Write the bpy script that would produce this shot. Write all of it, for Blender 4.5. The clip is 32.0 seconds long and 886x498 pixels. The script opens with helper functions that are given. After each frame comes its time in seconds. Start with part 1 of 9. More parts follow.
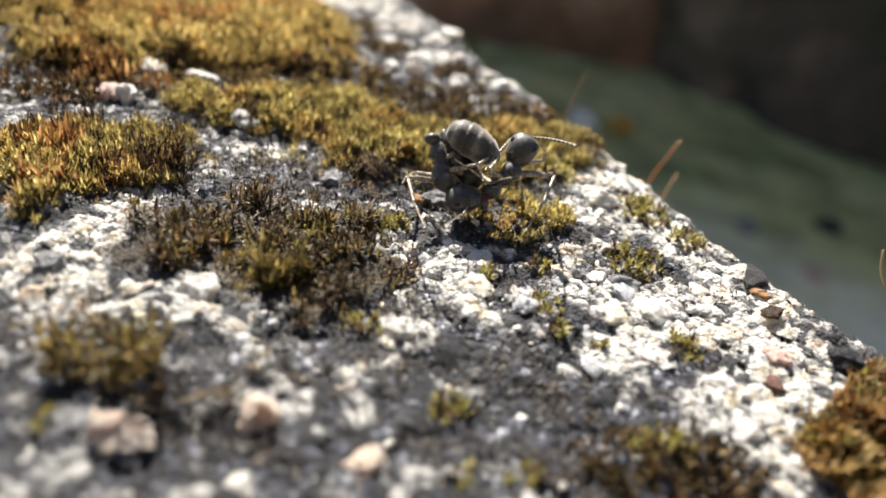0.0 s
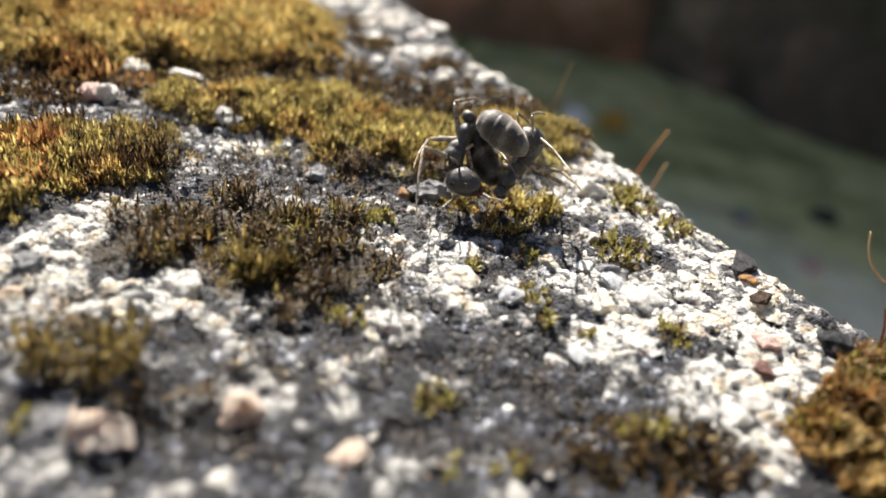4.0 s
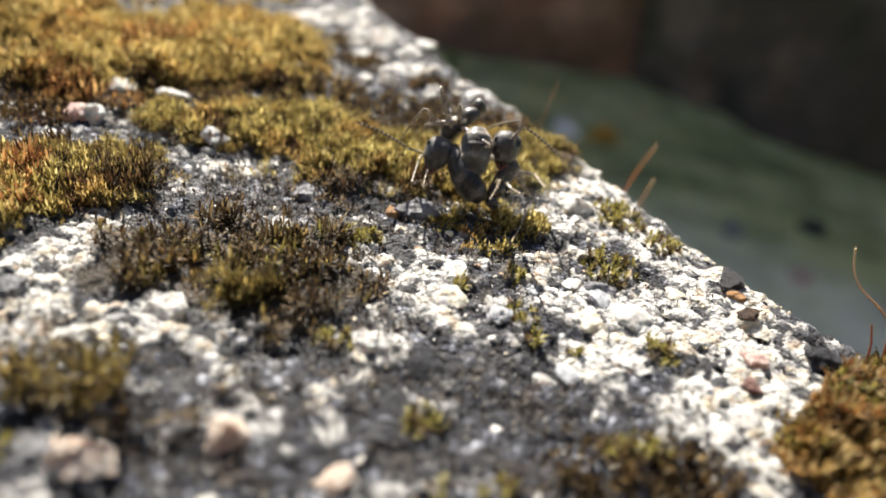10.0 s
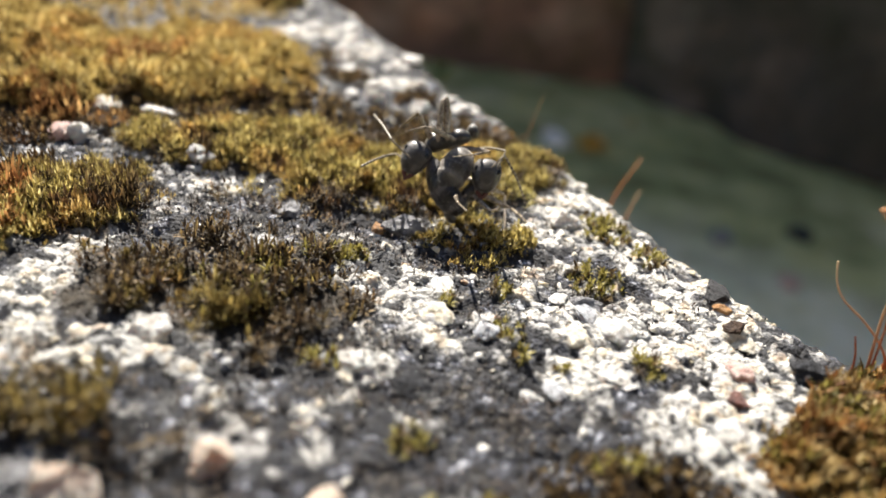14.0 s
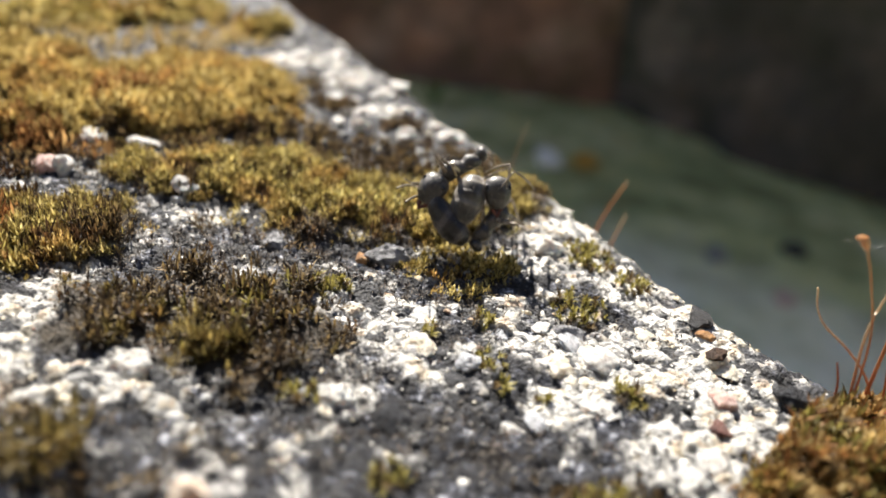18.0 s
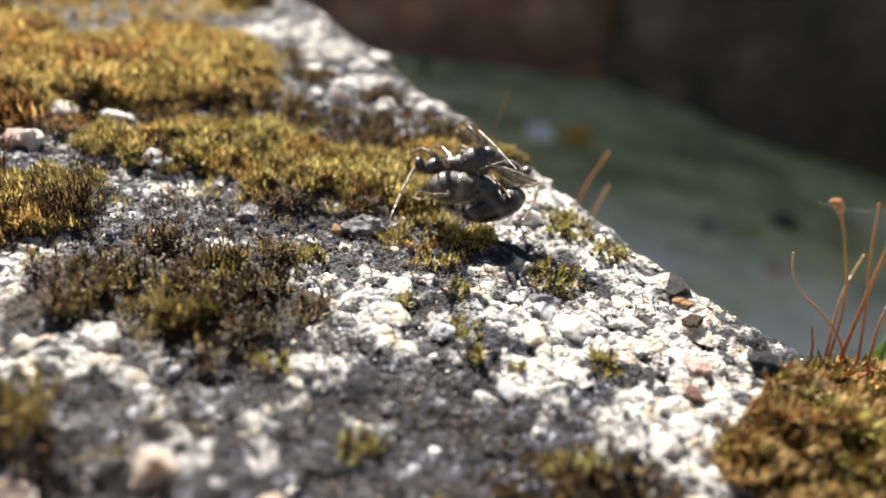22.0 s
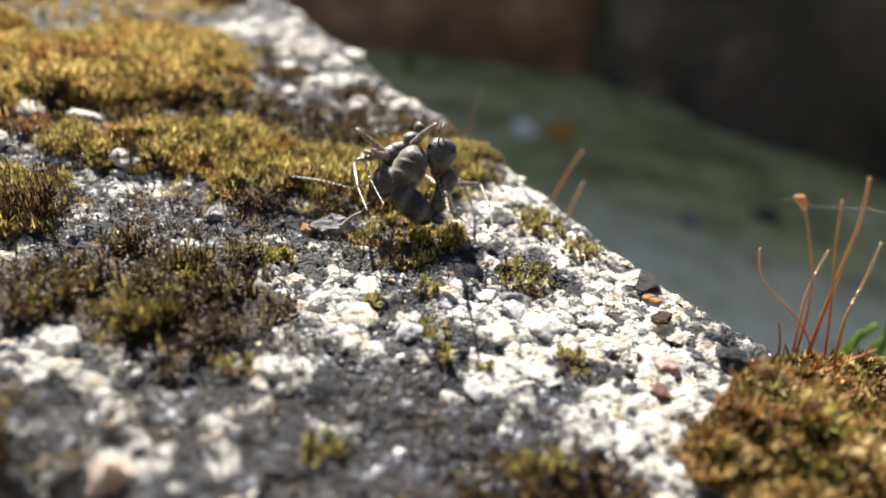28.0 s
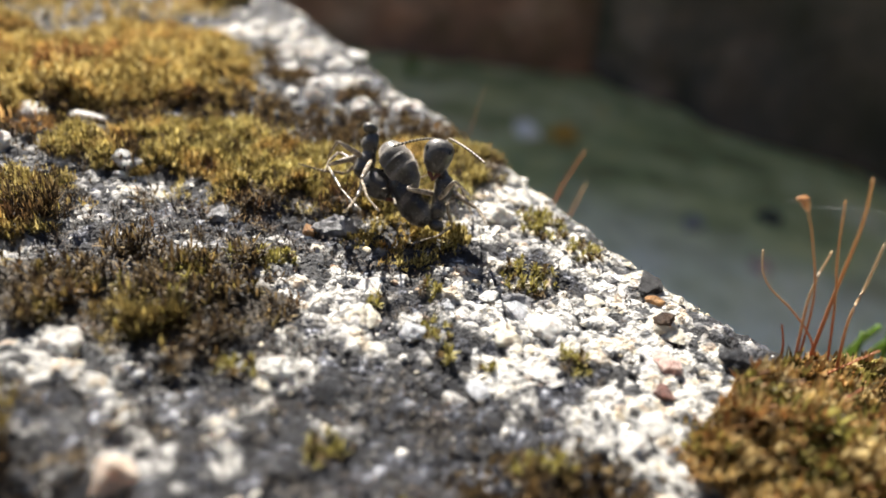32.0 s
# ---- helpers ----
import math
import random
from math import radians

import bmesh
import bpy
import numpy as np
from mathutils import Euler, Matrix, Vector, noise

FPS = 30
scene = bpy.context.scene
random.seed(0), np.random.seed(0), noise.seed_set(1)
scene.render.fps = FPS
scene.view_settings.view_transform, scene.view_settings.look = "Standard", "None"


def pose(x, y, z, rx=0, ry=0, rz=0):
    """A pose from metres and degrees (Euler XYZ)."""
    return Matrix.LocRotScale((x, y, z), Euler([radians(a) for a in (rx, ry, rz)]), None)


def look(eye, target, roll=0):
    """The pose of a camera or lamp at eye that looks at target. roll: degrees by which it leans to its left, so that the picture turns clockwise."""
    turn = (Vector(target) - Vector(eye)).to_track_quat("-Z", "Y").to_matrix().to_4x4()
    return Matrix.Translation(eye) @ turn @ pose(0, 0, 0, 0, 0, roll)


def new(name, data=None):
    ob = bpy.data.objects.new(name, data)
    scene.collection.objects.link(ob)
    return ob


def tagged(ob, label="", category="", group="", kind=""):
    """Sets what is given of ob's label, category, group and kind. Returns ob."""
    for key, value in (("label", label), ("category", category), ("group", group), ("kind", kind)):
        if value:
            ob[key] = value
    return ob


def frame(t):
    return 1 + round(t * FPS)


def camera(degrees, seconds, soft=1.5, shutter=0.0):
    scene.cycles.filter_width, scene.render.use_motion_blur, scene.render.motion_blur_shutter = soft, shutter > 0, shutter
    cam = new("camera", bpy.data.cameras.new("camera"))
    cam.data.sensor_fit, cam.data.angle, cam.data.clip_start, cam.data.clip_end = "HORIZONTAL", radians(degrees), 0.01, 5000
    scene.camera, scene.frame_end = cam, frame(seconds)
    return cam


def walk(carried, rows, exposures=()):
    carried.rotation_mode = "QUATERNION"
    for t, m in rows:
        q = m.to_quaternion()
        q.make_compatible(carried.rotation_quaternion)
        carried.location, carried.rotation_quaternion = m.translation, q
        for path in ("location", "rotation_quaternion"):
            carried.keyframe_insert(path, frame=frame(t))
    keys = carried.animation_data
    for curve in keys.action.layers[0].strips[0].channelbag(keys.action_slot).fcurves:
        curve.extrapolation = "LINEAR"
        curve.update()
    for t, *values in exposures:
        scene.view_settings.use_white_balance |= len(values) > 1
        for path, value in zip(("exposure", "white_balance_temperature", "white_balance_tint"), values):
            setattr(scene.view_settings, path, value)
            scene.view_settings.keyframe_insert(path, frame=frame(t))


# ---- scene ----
MM = 0.001
FOV = 65.0

# ---- camera ----
cam = camera(FOV, 32.0, soft=1.6, shutter=0.4)
cam.data.dof.use_dof = True
cam.data.dof.focus_distance = 0.0492
cam.data.dof.aperture_fstop = 20.0
PATH = [
    (0, look((0.002554, -0.046171, 0.026669), (0.002562, -0.004508, -0.000974), 10.365)),
    (0.5, look((0.002635, -0.046118, 0.026555), (0.002905, -0.004353, -0.000934), 10.215)),
    (1, look((0.002713, -0.046062, 0.026444), (0.003119, -0.004306, -0.001056), 10.067)),
    (1.5, look((0.002792, -0.046008, 0.026335), (0.003209, -0.004298, -0.001235), 9.836)),
    (2, look((0.002881, -0.045959, 0.026230), (0.003277, -0.004276, -0.001381), 9.669)),
    (2.5, look((0.003028, -0.045981, 0.026208), (0.003330, -0.004324, -0.001444), 9.460)),
    (3, look((0.003167, -0.046000, 0.026185), (0.003407, -0.004354, -0.001484), 9.327)),
    (3.5, look((0.003308, -0.046023, 0.026164), (0.003477, -0.004366, -0.001487), 9.216)),
    (5.5, look((0.003573, -0.045971, 0.026242), (0.004119, -0.004299, -0.001384), 9.433)),
    (6, look((0.003605, -0.045953, 0.026289), (0.004262, -0.004243, -0.001277), 9.455)),
    (6.5, look((0.003639, -0.045935, 0.026337), (0.004370, -0.004183, -0.001163), 9.458)),
    (7, look((0.003671, -0.045916, 0.026382), (0.004451, -0.004118, -0.001046), 9.449)),
    (7.5, look((0.003655, -0.045901, 0.026398), (0.004468, -0.004038, -0.000932), 9.445)),
    (8, look((0.003639, -0.045877, 0.026413), (0.004437, -0.003950, -0.000817), 9.390)),
    (8.5, look((0.003622, -0.045856, 0.026429), (0.004381, -0.003870, -0.000712), 9.330)),
    (9, look((0.003608, -0.045836, 0.026445), (0.004331, -0.003780, -0.000589), 9.247)),
    (9.5, look((0.003628, -0.045783, 0.026473), (0.004277, -0.003649, -0.000441), 9.146)),
    (10, look((0.003651, -0.045739, 0.026504), (0.004267, -0.003519, -0.000273), 9.088)),
    (10.5, look((0.003671, -0.045693, 0.026534), (0.004292, -0.003389, -0.000112), 9.050)),
    (11, look((0.003690, -0.045651, 0.026564), (0.004328, -0.003253, 0.000069), 9.088)),
    (11.5, look((0.003751, -0.045590, 0.026687), (0.004409, -0.003149, 0.000261), 9.048)),
    (12, look((0.003804, -0.045525, 0.026813), (0.004529, -0.003053, 0.000438), 9.090)),
    (12.5, look((0.003863, -0.045461, 0.026938), (0.004676, -0.002957, 0.000617), 9.113)),
    (13, look((0.003861, -0.045473, 0.026941), (0.004842, -0.002898, 0.000742), 9.176)),
    (13.5, look((0.003862, -0.045485, 0.026946), (0.004964, -0.002889, 0.000786), 9.068)),
    (14, look((0.003863, -0.045498, 0.026947), (0.005064, -0.002869, 0.000845), 8.883)),
    (14.5, look((0.003964, -0.045453, 0.027095), (0.005135, -0.002742, 0.001126), 8.656)),
    (16.5, look((0.004366, -0.045293, 0.027674), (0.005491, -0.001990, 0.002703), 8.397)),
    (17, look((0.004473, -0.045223, 0.027822), (0.005624, -0.001792, 0.003074), 8.373)),
    (17.5, look((0.004583, -0.045153, 0.027965), (0.005778, -0.001764, 0.003145), 8.284)),
    (18, look((0.004737, -0.045144, 0.027754), (0.006007, -0.001804, 0.002853), 8.267)),
    (18.5, look((0.004894, -0.045137, 0.027541), (0.006238, -0.001904, 0.002459), 8.261)),
    (19, look((0.005050, -0.045129, 0.027327), (0.006462, -0.002008, 0.002056), 8.287)),
    (19.5, look((0.005278, -0.045115, 0.027354), (0.006677, -0.002229, 0.001687), 8.147)),
    (20, look((0.005507, -0.045099, 0.027381), (0.006914, -0.002428, 0.001357), 7.983)),
    (20.5, look((0.005733, -0.045076, 0.027401), (0.007136, -0.002553, 0.001138), 7.897)),
    (21, look((0.005953, -0.045060, 0.027430), (0.007348, -0.002619, 0.001032), 7.804)),
    (21.5, look((0.006043, -0.044990, 0.027366), (0.007612, -0.002536, 0.001000), 7.877)),
    (22, look((0.006124, -0.044920, 0.027305), (0.008042, -0.002444, 0.000997), 8.024)),
    (22.5, look((0.006206, -0.044856, 0.027243), (0.008467, -0.002356, 0.001001), 8.199)),
    (23, look((0.006495, -0.044784, 0.027256), (0.008933, -0.002300, 0.001004), 8.160)),
    (23.5, look((0.006787, -0.044716, 0.027274), (0.009414, -0.002300, 0.000931), 8.147)),
    (24, look((0.007085, -0.044648, 0.027294), (0.009895, -0.002324, 0.000823), 8.111)),
    (24.5, look((0.007168, -0.044615, 0.027311), (0.010193, -0.002367, 0.000741), 8.218)),
    (25, look((0.007241, -0.044583, 0.027327), (0.010261, -0.002349, 0.000735), 8.203)),
    (25.5, look((0.007310, -0.044553, 0.027341), (0.010269, -0.002316, 0.000747), 8.213)),
    (27.5, look((0.007318, -0.044598, 0.027403), (0.010282, -0.002278, 0.000941), 8.234)),
    (28, look((0.007323, -0.044605, 0.027417), (0.010219, -0.002225, 0.001044), 8.204)),
    (28.5, look((0.007325, -0.044607, 0.027413), (0.010168, -0.002193, 0.001088), 8.189)),
    (29, look((0.007320, -0.044604, 0.027409), (0.010140, -0.002186, 0.001088), 8.143)),
    (29.5, look((0.007315, -0.044604, 0.027399), (0.010094, -0.002190, 0.001067), 8.091)),
    (30, look((0.007312, -0.044612, 0.027396), (0.010081, -0.002196, 0.001067), 8.061)),
    (30.5, look((0.007304, -0.044611, 0.027392), (0.010054, -0.002189, 0.001070), 8.065)),
    (31, look((0.007304, -0.044615, 0.027381), (0.010040, -0.002177, 0.001085), 8.111)),
    (31.5, look((0.007302, -0.044617, 0.027376), (0.010038, -0.002176, 0.001084), 8.125)),
    (32, look((0.007300, -0.044620, 0.027372), (0.010034, -0.002176, 0.001084), 8.131)),
]
walk(cam, PATH, [(0, 0.90, 6250, 10), (32, 0.90, 6250, 10)])

# ---- light ----
SUN_AZ, SUN_EL = -24.0, 44.0          # degrees to the right of +y, and above the horizon
world = bpy.data.worlds.new("sky")
scene.world = world
world.use_nodes = True
wt = world.node_tree
sky = wt.nodes.new("ShaderNodeTexSky")
sky.sky_type = "NISHITA"
sky.sun_disc = False
sky.sun_elevation = radians(SUN_EL)
sky.sun_rotation = radians(SUN_AZ)
wt.links.new(sky.outputs["Color"], wt.nodes["Background"].inputs["Color"])
wt.nodes["Background"].inputs["Strength"].default_value = 0.070
lamp = bpy.data.lights.new("sun", "SUN")
lamp.energy, lamp.angle, lamp.color = 8.0, radians(0.6), (1.0, 0.91, 0.78)
sun = new("sun", lamp)
sun_from = Vector((math.sin(radians(SUN_AZ)) * math.cos(radians(SUN_EL)),
                   math.cos(radians(SUN_AZ)) * math.cos(radians(SUN_EL)), math.sin(radians(SUN_EL))))
sun.matrix_world = look(sun_from * 3.0, (0, 0, 0))


# ---- materials ----
class Mat:
    """A small builder of node materials."""

    def __init__(self, name, rough=0.6, metal=0.0, spec=0.5):
        self.m = bpy.data.materials.new(name)
        self.m.use_nodes = True
        self.t = self.m.node_tree
        self.b = self.t.nodes["Principled BSDF"]
        self.set("Roughness", rough).set("Metallic", metal).set("Specular IOR Level", spec)
        self.co = None

    def set(self, key, value):
        sock = self.b.inputs[key]
        if isinstance(value, bpy.types.NodeSocket):
            self.t.links.new(value, sock)
        else:
            sock.default_value = value
        return self

    def node(self, kind, **inputs):
        n = self.t.nodes.new(kind)
        for k, v in inputs.items():
            sock = n.inputs[k.replace("_", " ")]
            if isinstance(v, bpy.types.NodeSocket):
                self.t.links.new(v, sock)
            else:
                sock.default_value = v
        return n

    def coords(self):
        if self.co is None:
            self.co = self.t.nodes.new("ShaderNodeTexCoord").outputs["Object"]
        return self.co

    def noise(self, scale, detail=4.0, rough=0.6):
        return self.node("ShaderNodeTexNoise", Vector=self.coords(), Scale=scale, Detail=detail, Roughness=rough).outputs["Fac"]

    def voronoi(self, scale, feature="F1"):
        n = self.node("ShaderNodeTexVoronoi", Vector=self.coords(), Scale=scale)
        n.feature = feature
        return n

    def ramp(self, fac, stops):
        n = self.t.nodes.new("ShaderNodeValToRGB")
        self.t.links.new(fac, n.inputs["Fac"])
        el = n.color_ramp.elements
        while len(el) < len(stops):
            el.new(0.5)
        for e, (p, c) in zip(el, stops):
            e.position, e.color = p, (*c, 1)
        return n.outputs["Color"]

    def mix(self, fac, a, b, blend="MIX"):
        n = self.t.nodes.new("ShaderNodeMix")
        n.data_type, n.blend_type = "RGBA", blend
        for sock, v in ((n.inputs[0], fac), (n.inputs[6], a), (n.inputs[7], b)):
            if isinstance(v, bpy.types.NodeSocket):
                self.t.links.new(v, sock)
            elif isinstance(v, tuple):
                sock.default_value = (*v, 1)
            else:
                sock.default_value = v
        return n.outputs[2]

    def island(self):
        return self.t.nodes.new("ShaderNodeNewGeometry").outputs["Random Per Island"]

    def objrand(self):
        return self.t.nodes.new("ShaderNodeObjectInfo").outputs["Random"]

    def attr(self, name):
        n = self.t.nodes.new("ShaderNodeAttribute")
        n.attribute_name = name
        return n.outputs["Fac"]

    def bump(self, height, strength=0.5, distance=0.0002):
        n = self.node("ShaderNodeBump", Height=height, Strength=strength, Distance=distance)
        self.t.links.new(n.outputs["Normal"], self.b.inputs["Normal"])
        return self

    def glow_through(self, color, weight):
        """Lets light pass through thin leaves."""
        tr = self.t.nodes.new("ShaderNodeBsdfTranslucent")
        self.t.links.new(color, tr.inputs["Color"])
        mx = self.t.nodes.new("ShaderNodeMixShader")
        mx.inputs[0].default_value = weight
        self.t.links.new(self.b.outputs[0], mx.inputs[1])
        self.t.links.new(tr.outputs[0], mx.inputs[2])
        self.t.links.new(mx.outputs[0], self.t.nodes["Material Output"].inputs["Surface"])
        return self


def make_stone():
    a = Mat("granite", 0.75)
    cell = a.voronoi(1250.0)
    fine = a.voronoi(3600.0)
    grains = a.ramp(a.attr("tone"), [(0.0, (0.016, 0.017, 0.021)), (0.42, (0.055, 0.058, 0.068)), (0.50, (0.36, 0.36, 0.37)), (0.58, (0.80, 0.79, 0.77)), (1.0, (0.86, 0.84, 0.79))])
    specks = a.ramp(fine.outputs["Color"], [(0.0, (0.16, 0.16, 0.17)), (0.5, (0.6, 0.58, 0.54)), (1.0, (0.9, 0.88, 0.84))])
    base = a.mix(0.35, grains, specks, "MULTIPLY")
    white = a.ramp(a.attr("tone"), [(0.0, (0.02, 0.021, 0.024)), (0.30, (0.06, 0.062, 0.068)), (0.37, (0.30, 0.305, 0.31)), (0.44, (0.78, 0.765, 0.73)), (0.66, (0.90, 0.885, 0.84)), (0.76, (0.86, 0.78, 0.62)), (0.9, (0.72, 0.56, 0.42))])
    clean = a.mix(0.3, white, specks, "MULTIPLY")
    base = a.mix(a.attr("pale"), base, clean)
    patch = a.ramp(a.noise(330, 7, 0.68), [(0.45, (0, 0, 0)), (0.54, (1, 1, 1))])
    crust = a.ramp(a.noise(760, 8, 0.74), [(0.44, (0.005, 0.0055, 0.009)), (0.54, (0.020, 0.022, 0.032)), (0.60, (0.15, 0.16, 0.205)), (0.65, (0.70, 0.715, 0.77))])
    amount = a.node("ShaderNodeMath", Value=0.0)
    amount.operation = "MULTIPLY_ADD"
    a.t.links.new(patch, amount.inputs[0])
    worn = a.ramp(a.attr("pale"), [(0.1, (0.95, 0.95, 0.95)), (0.9, (0.22, 0.22, 0.22))])
    a.t.links.new(worn, amount.inputs[1])
    a.t.links.new(a.attr("crust"), amount.inputs[2])
    amount.use_clamp = True
    crust_shaded = a.mix(amount.outputs[0], base, crust)
    # shade painted unevenly into the joints between crystals
    joint_shade = a.node("ShaderNodeMath", Value=0.0)
    joint_shade.operation, joint_shade.use_clamp = "MULTIPLY", True
    a.t.links.new(a.attr("joint"), joint_shade.inputs[0])
    a.t.links.new(a.ramp(a.noise(1500, 4, 0.7), [(0.36, (0.15, 0.15, 0.15)), (0.58, (1, 1, 1))]), joint_shade.inputs[1])
    crust_shaded = a.mix(joint_shade.outputs[0], crust_shaded, (0.030, 0.027, 0.024))
    soil = a.ramp(a.noise(2000, 5, 0.7), [(0.3, (0.012, 0.010, 0.006)), (0.7, (0.06, 0.042, 0.022))])
    a.set("Base Color", a.mix(a.attr("soil"), crust_shaded, soil))
    a.bump(a.mix(0.5, a.noise(2600, 8, 0.8), fine.outputs["Distance"]), 1.0, 0.0005)
    return a.m


def make_grain(name, stops, rough, rand="island", see=0.0, dirt=0.55):
    a = Mat(name, rough, spec=0.5)
    r = a.island() if rand == "island" else a.objrand()
    tone = a.ramp(r, stops)
    mottled = a.mix(dirt, tone, a.ramp(a.noise(3000, 6, 0.85), [(0.38, (0.14, 0.13, 0.12)), (0.48, (0.80, 0.77, 0.71)), (0.6, (1, 1, 1))]), "MULTIPLY")
    a.set("Base Color", mottled)
    if see:
        a.set("Subsurface Weight", see).set("Subsurface Radius", (0.0004, 0.0004, 0.0004)).set("Subsurface Scale", 1.0)
    a.bump(a.noise(4200, 6, 0.8), 0.9, 0.0002)
    return a.m


WHITE_STOPS = [(0.0, (0.16, 0.155, 0.15)), (0.14, (0.60, 0.57, 0.52)), (0.4, (0.88, 0.87, 0.83)), (0.62, (0.88, 0.84, 0.74)), (0.80, (0.84, 0.72, 0.50)), (0.90, (0.55, 0.57, 0.60)), (0.97, (0.62, 0.42, 0.26)), (1.0, (0.5, 0.30, 0.24))]
CRYSTAL_STOPS = [(0.0, (0.03, 0.03, 0.033)), (0.09, (0.10, 0.10, 0.11)), (0.15, (0.50, 0.50, 0.51)), (0.2, (0.83, 0.815, 0.765)), (0.55, (0.86, 0.835, 0.755)), (0.80, (0.85, 0.75, 0.54)), (0.93, (0.66, 0.67, 0.70)), (1.0, (0.62, 0.40, 0.26))]
DARK_STOPS = [(0.0, (0.010, 0.011, 0.012)), (0.5, (0.035, 0.036, 0.040)), (0.8, (0.09, 0.093, 0.10)), (1.0, (0.28, 0.28, 0.28))]


def make_moss(name, low, mid, tip, through_w=0.45):
    a = Mat(name, 0.55, spec=0.3)
    shade = a.ramp(a.island(), [(0.0, low), (0.5, mid), (1.0, tip)])
    large = a.ramp(a.noise(160, 3, 0.6), [(0.32, (0.42, 0.37, 0.31)), (0.60, (1.06, 1.04, 1.0))])
    rusty = a.ramp(a.noise(230, 4, 0.65), [(0.5, (0, 0, 0)), (0.72, (1, 1, 1))])
    heads = a.ramp(a.noise(1250, 2, 0.5), [(0.38, (0.40, 0.36, 0.32)), (0.58, (1.12, 1.12, 1.1))])
    toned = a.mix(0.75, a.mix(0.8, shade, large, "MULTIPLY"), heads, "MULTIPLY")
    col = a.mix(a.mix(0.5, (0, 0, 0), rusty), toned, a.mix(1.0, toned, (1.15, 0.55, 0.35), "MULTIPLY"))
    a.set("Base Color", col)
    a.glow_through(col, through_w)
    return a.m


def make_plain(name, col, rough=0.5, var=0.35, scale=3000.0, spec=0.5, bump=0.2):
    a = Mat(name, rough, spec=spec)
    dark = tuple(c * (1 - var) for c in col)
    a.set("Base Color", a.ramp(a.noise(scale, 5, 0.65), [(0.3, dark), (0.7, col)]))
    a.bump(a.noise(scale * 2, 4, 0.7), bump, 0.00005)
    return a.m


STONE = make_stone()
GRAIN_WHITE = make_grain("pale_grain", WHITE_STOPS, 0.42, see=0.35)
GRAIN_DARK = make_grain("dark_grain", DARK_STOPS, 0.6)
CRYSTAL_WHITE = make_grain("white_crystal", CRYSTAL_STOPS, 0.38, see=0.3, dirt=0.3)
PIECE_WHITE = make_grain("pale_crystal", WHITE_STOPS, 0.4, "object", see=0.35)
PIECE_DARK = make_grain("dark_crystal", DARK_STOPS, 0.6, "object")
MOSS_GOLD = make_moss("golden_moss", (0.16, 0.10, 0.038), (0.50, 0.385, 0.12), (0.78, 0.66, 0.31), 0.5)
MOSS_GREEN = make_moss("olive_moss", (0.11, 0.080, 0.032), (0.43, 0.355, 0.105), (0.76, 0.66, 0.30), 0.5)
MOSS_BROWN = make_moss("brown_moss", (0.018, 0.013, 0.010), (0.072, 0.050, 0.030), (0.33, 0.24, 0.105), 0.4)
MOSS_ORANGE = make_moss("rusty_moss", (0.09, 0.060, 0.024), (0.46, 0.315, 0.105), (0.84, 0.70, 0.38), 0.55)
MOSS_TUFT = make_moss("tuft_moss", (0.06, 0.052, 0.016), (0.25, 0.225, 0.055), (0.60, 0.55, 0.17), 0.45)
MOSS_FRESH = make_moss("fresh_moss", (0.16, 0.13, 0.045), (0.52, 0.47, 0.15), (0.84, 0.78, 0.38), 0.55)
MOSS_RUST = make_moss("red_moss", (0.10, 0.045, 0.02), (0.36, 0.19, 0.07), (0.62, 0.42, 0.18), 0.45)
MOSS_SPIKE = make_moss("spiky_moss", (0.036, 0.027, 0.013), (0.20, 0.155, 0.050), (0.52, 0.43, 0.16), 0.5)
MOSS_DRY = make_moss("dry_moss", (0.014, 0.012, 0.011), (0.060, 0.052, 0.046), (0.24, 0.21, 0.18), 0.25)


# ---- smooth random fields over the plan, in millimetres ----
def lattice(ix, iy, seed):
    h = np.sin(ix * 127.1 + iy * 311.7 + seed * 74.7) * 43758.5453
    return h - np.floor(h)


def field(x, y, size, seed=0, octaves=1):
    """Value noise, -1 to 1, with bumps of the given size."""
    total, amp, norm = np.zeros_like(np.asarray(x, float)), 1.0, 0.0
    for o in range(octaves):
        px, py = np.asarray(x, float) / size, np.asarray(y, float) / size
        ix, iy = np.floor(px), np.floor(py)
        fx, fy = px - ix, py - iy
        fx, fy = fx * fx * (3 - 2 * fx), fy * fy * (3 - 2 * fy)
        a, b = lattice(ix, iy, seed + o), lattice(ix + 1, iy, seed + o)
        c, d = lattice(ix, iy + 1, seed + o), lattice(ix + 1, iy + 1, seed + o)
        total = total + amp * ((a * (1 - fx) + b * fx) * (1 - fy) + (c * (1 - fx) + d * fx) * fy)
        norm, amp, size = norm + amp, amp * 0.5, size * 0.5
    return total / norm * 2 - 1


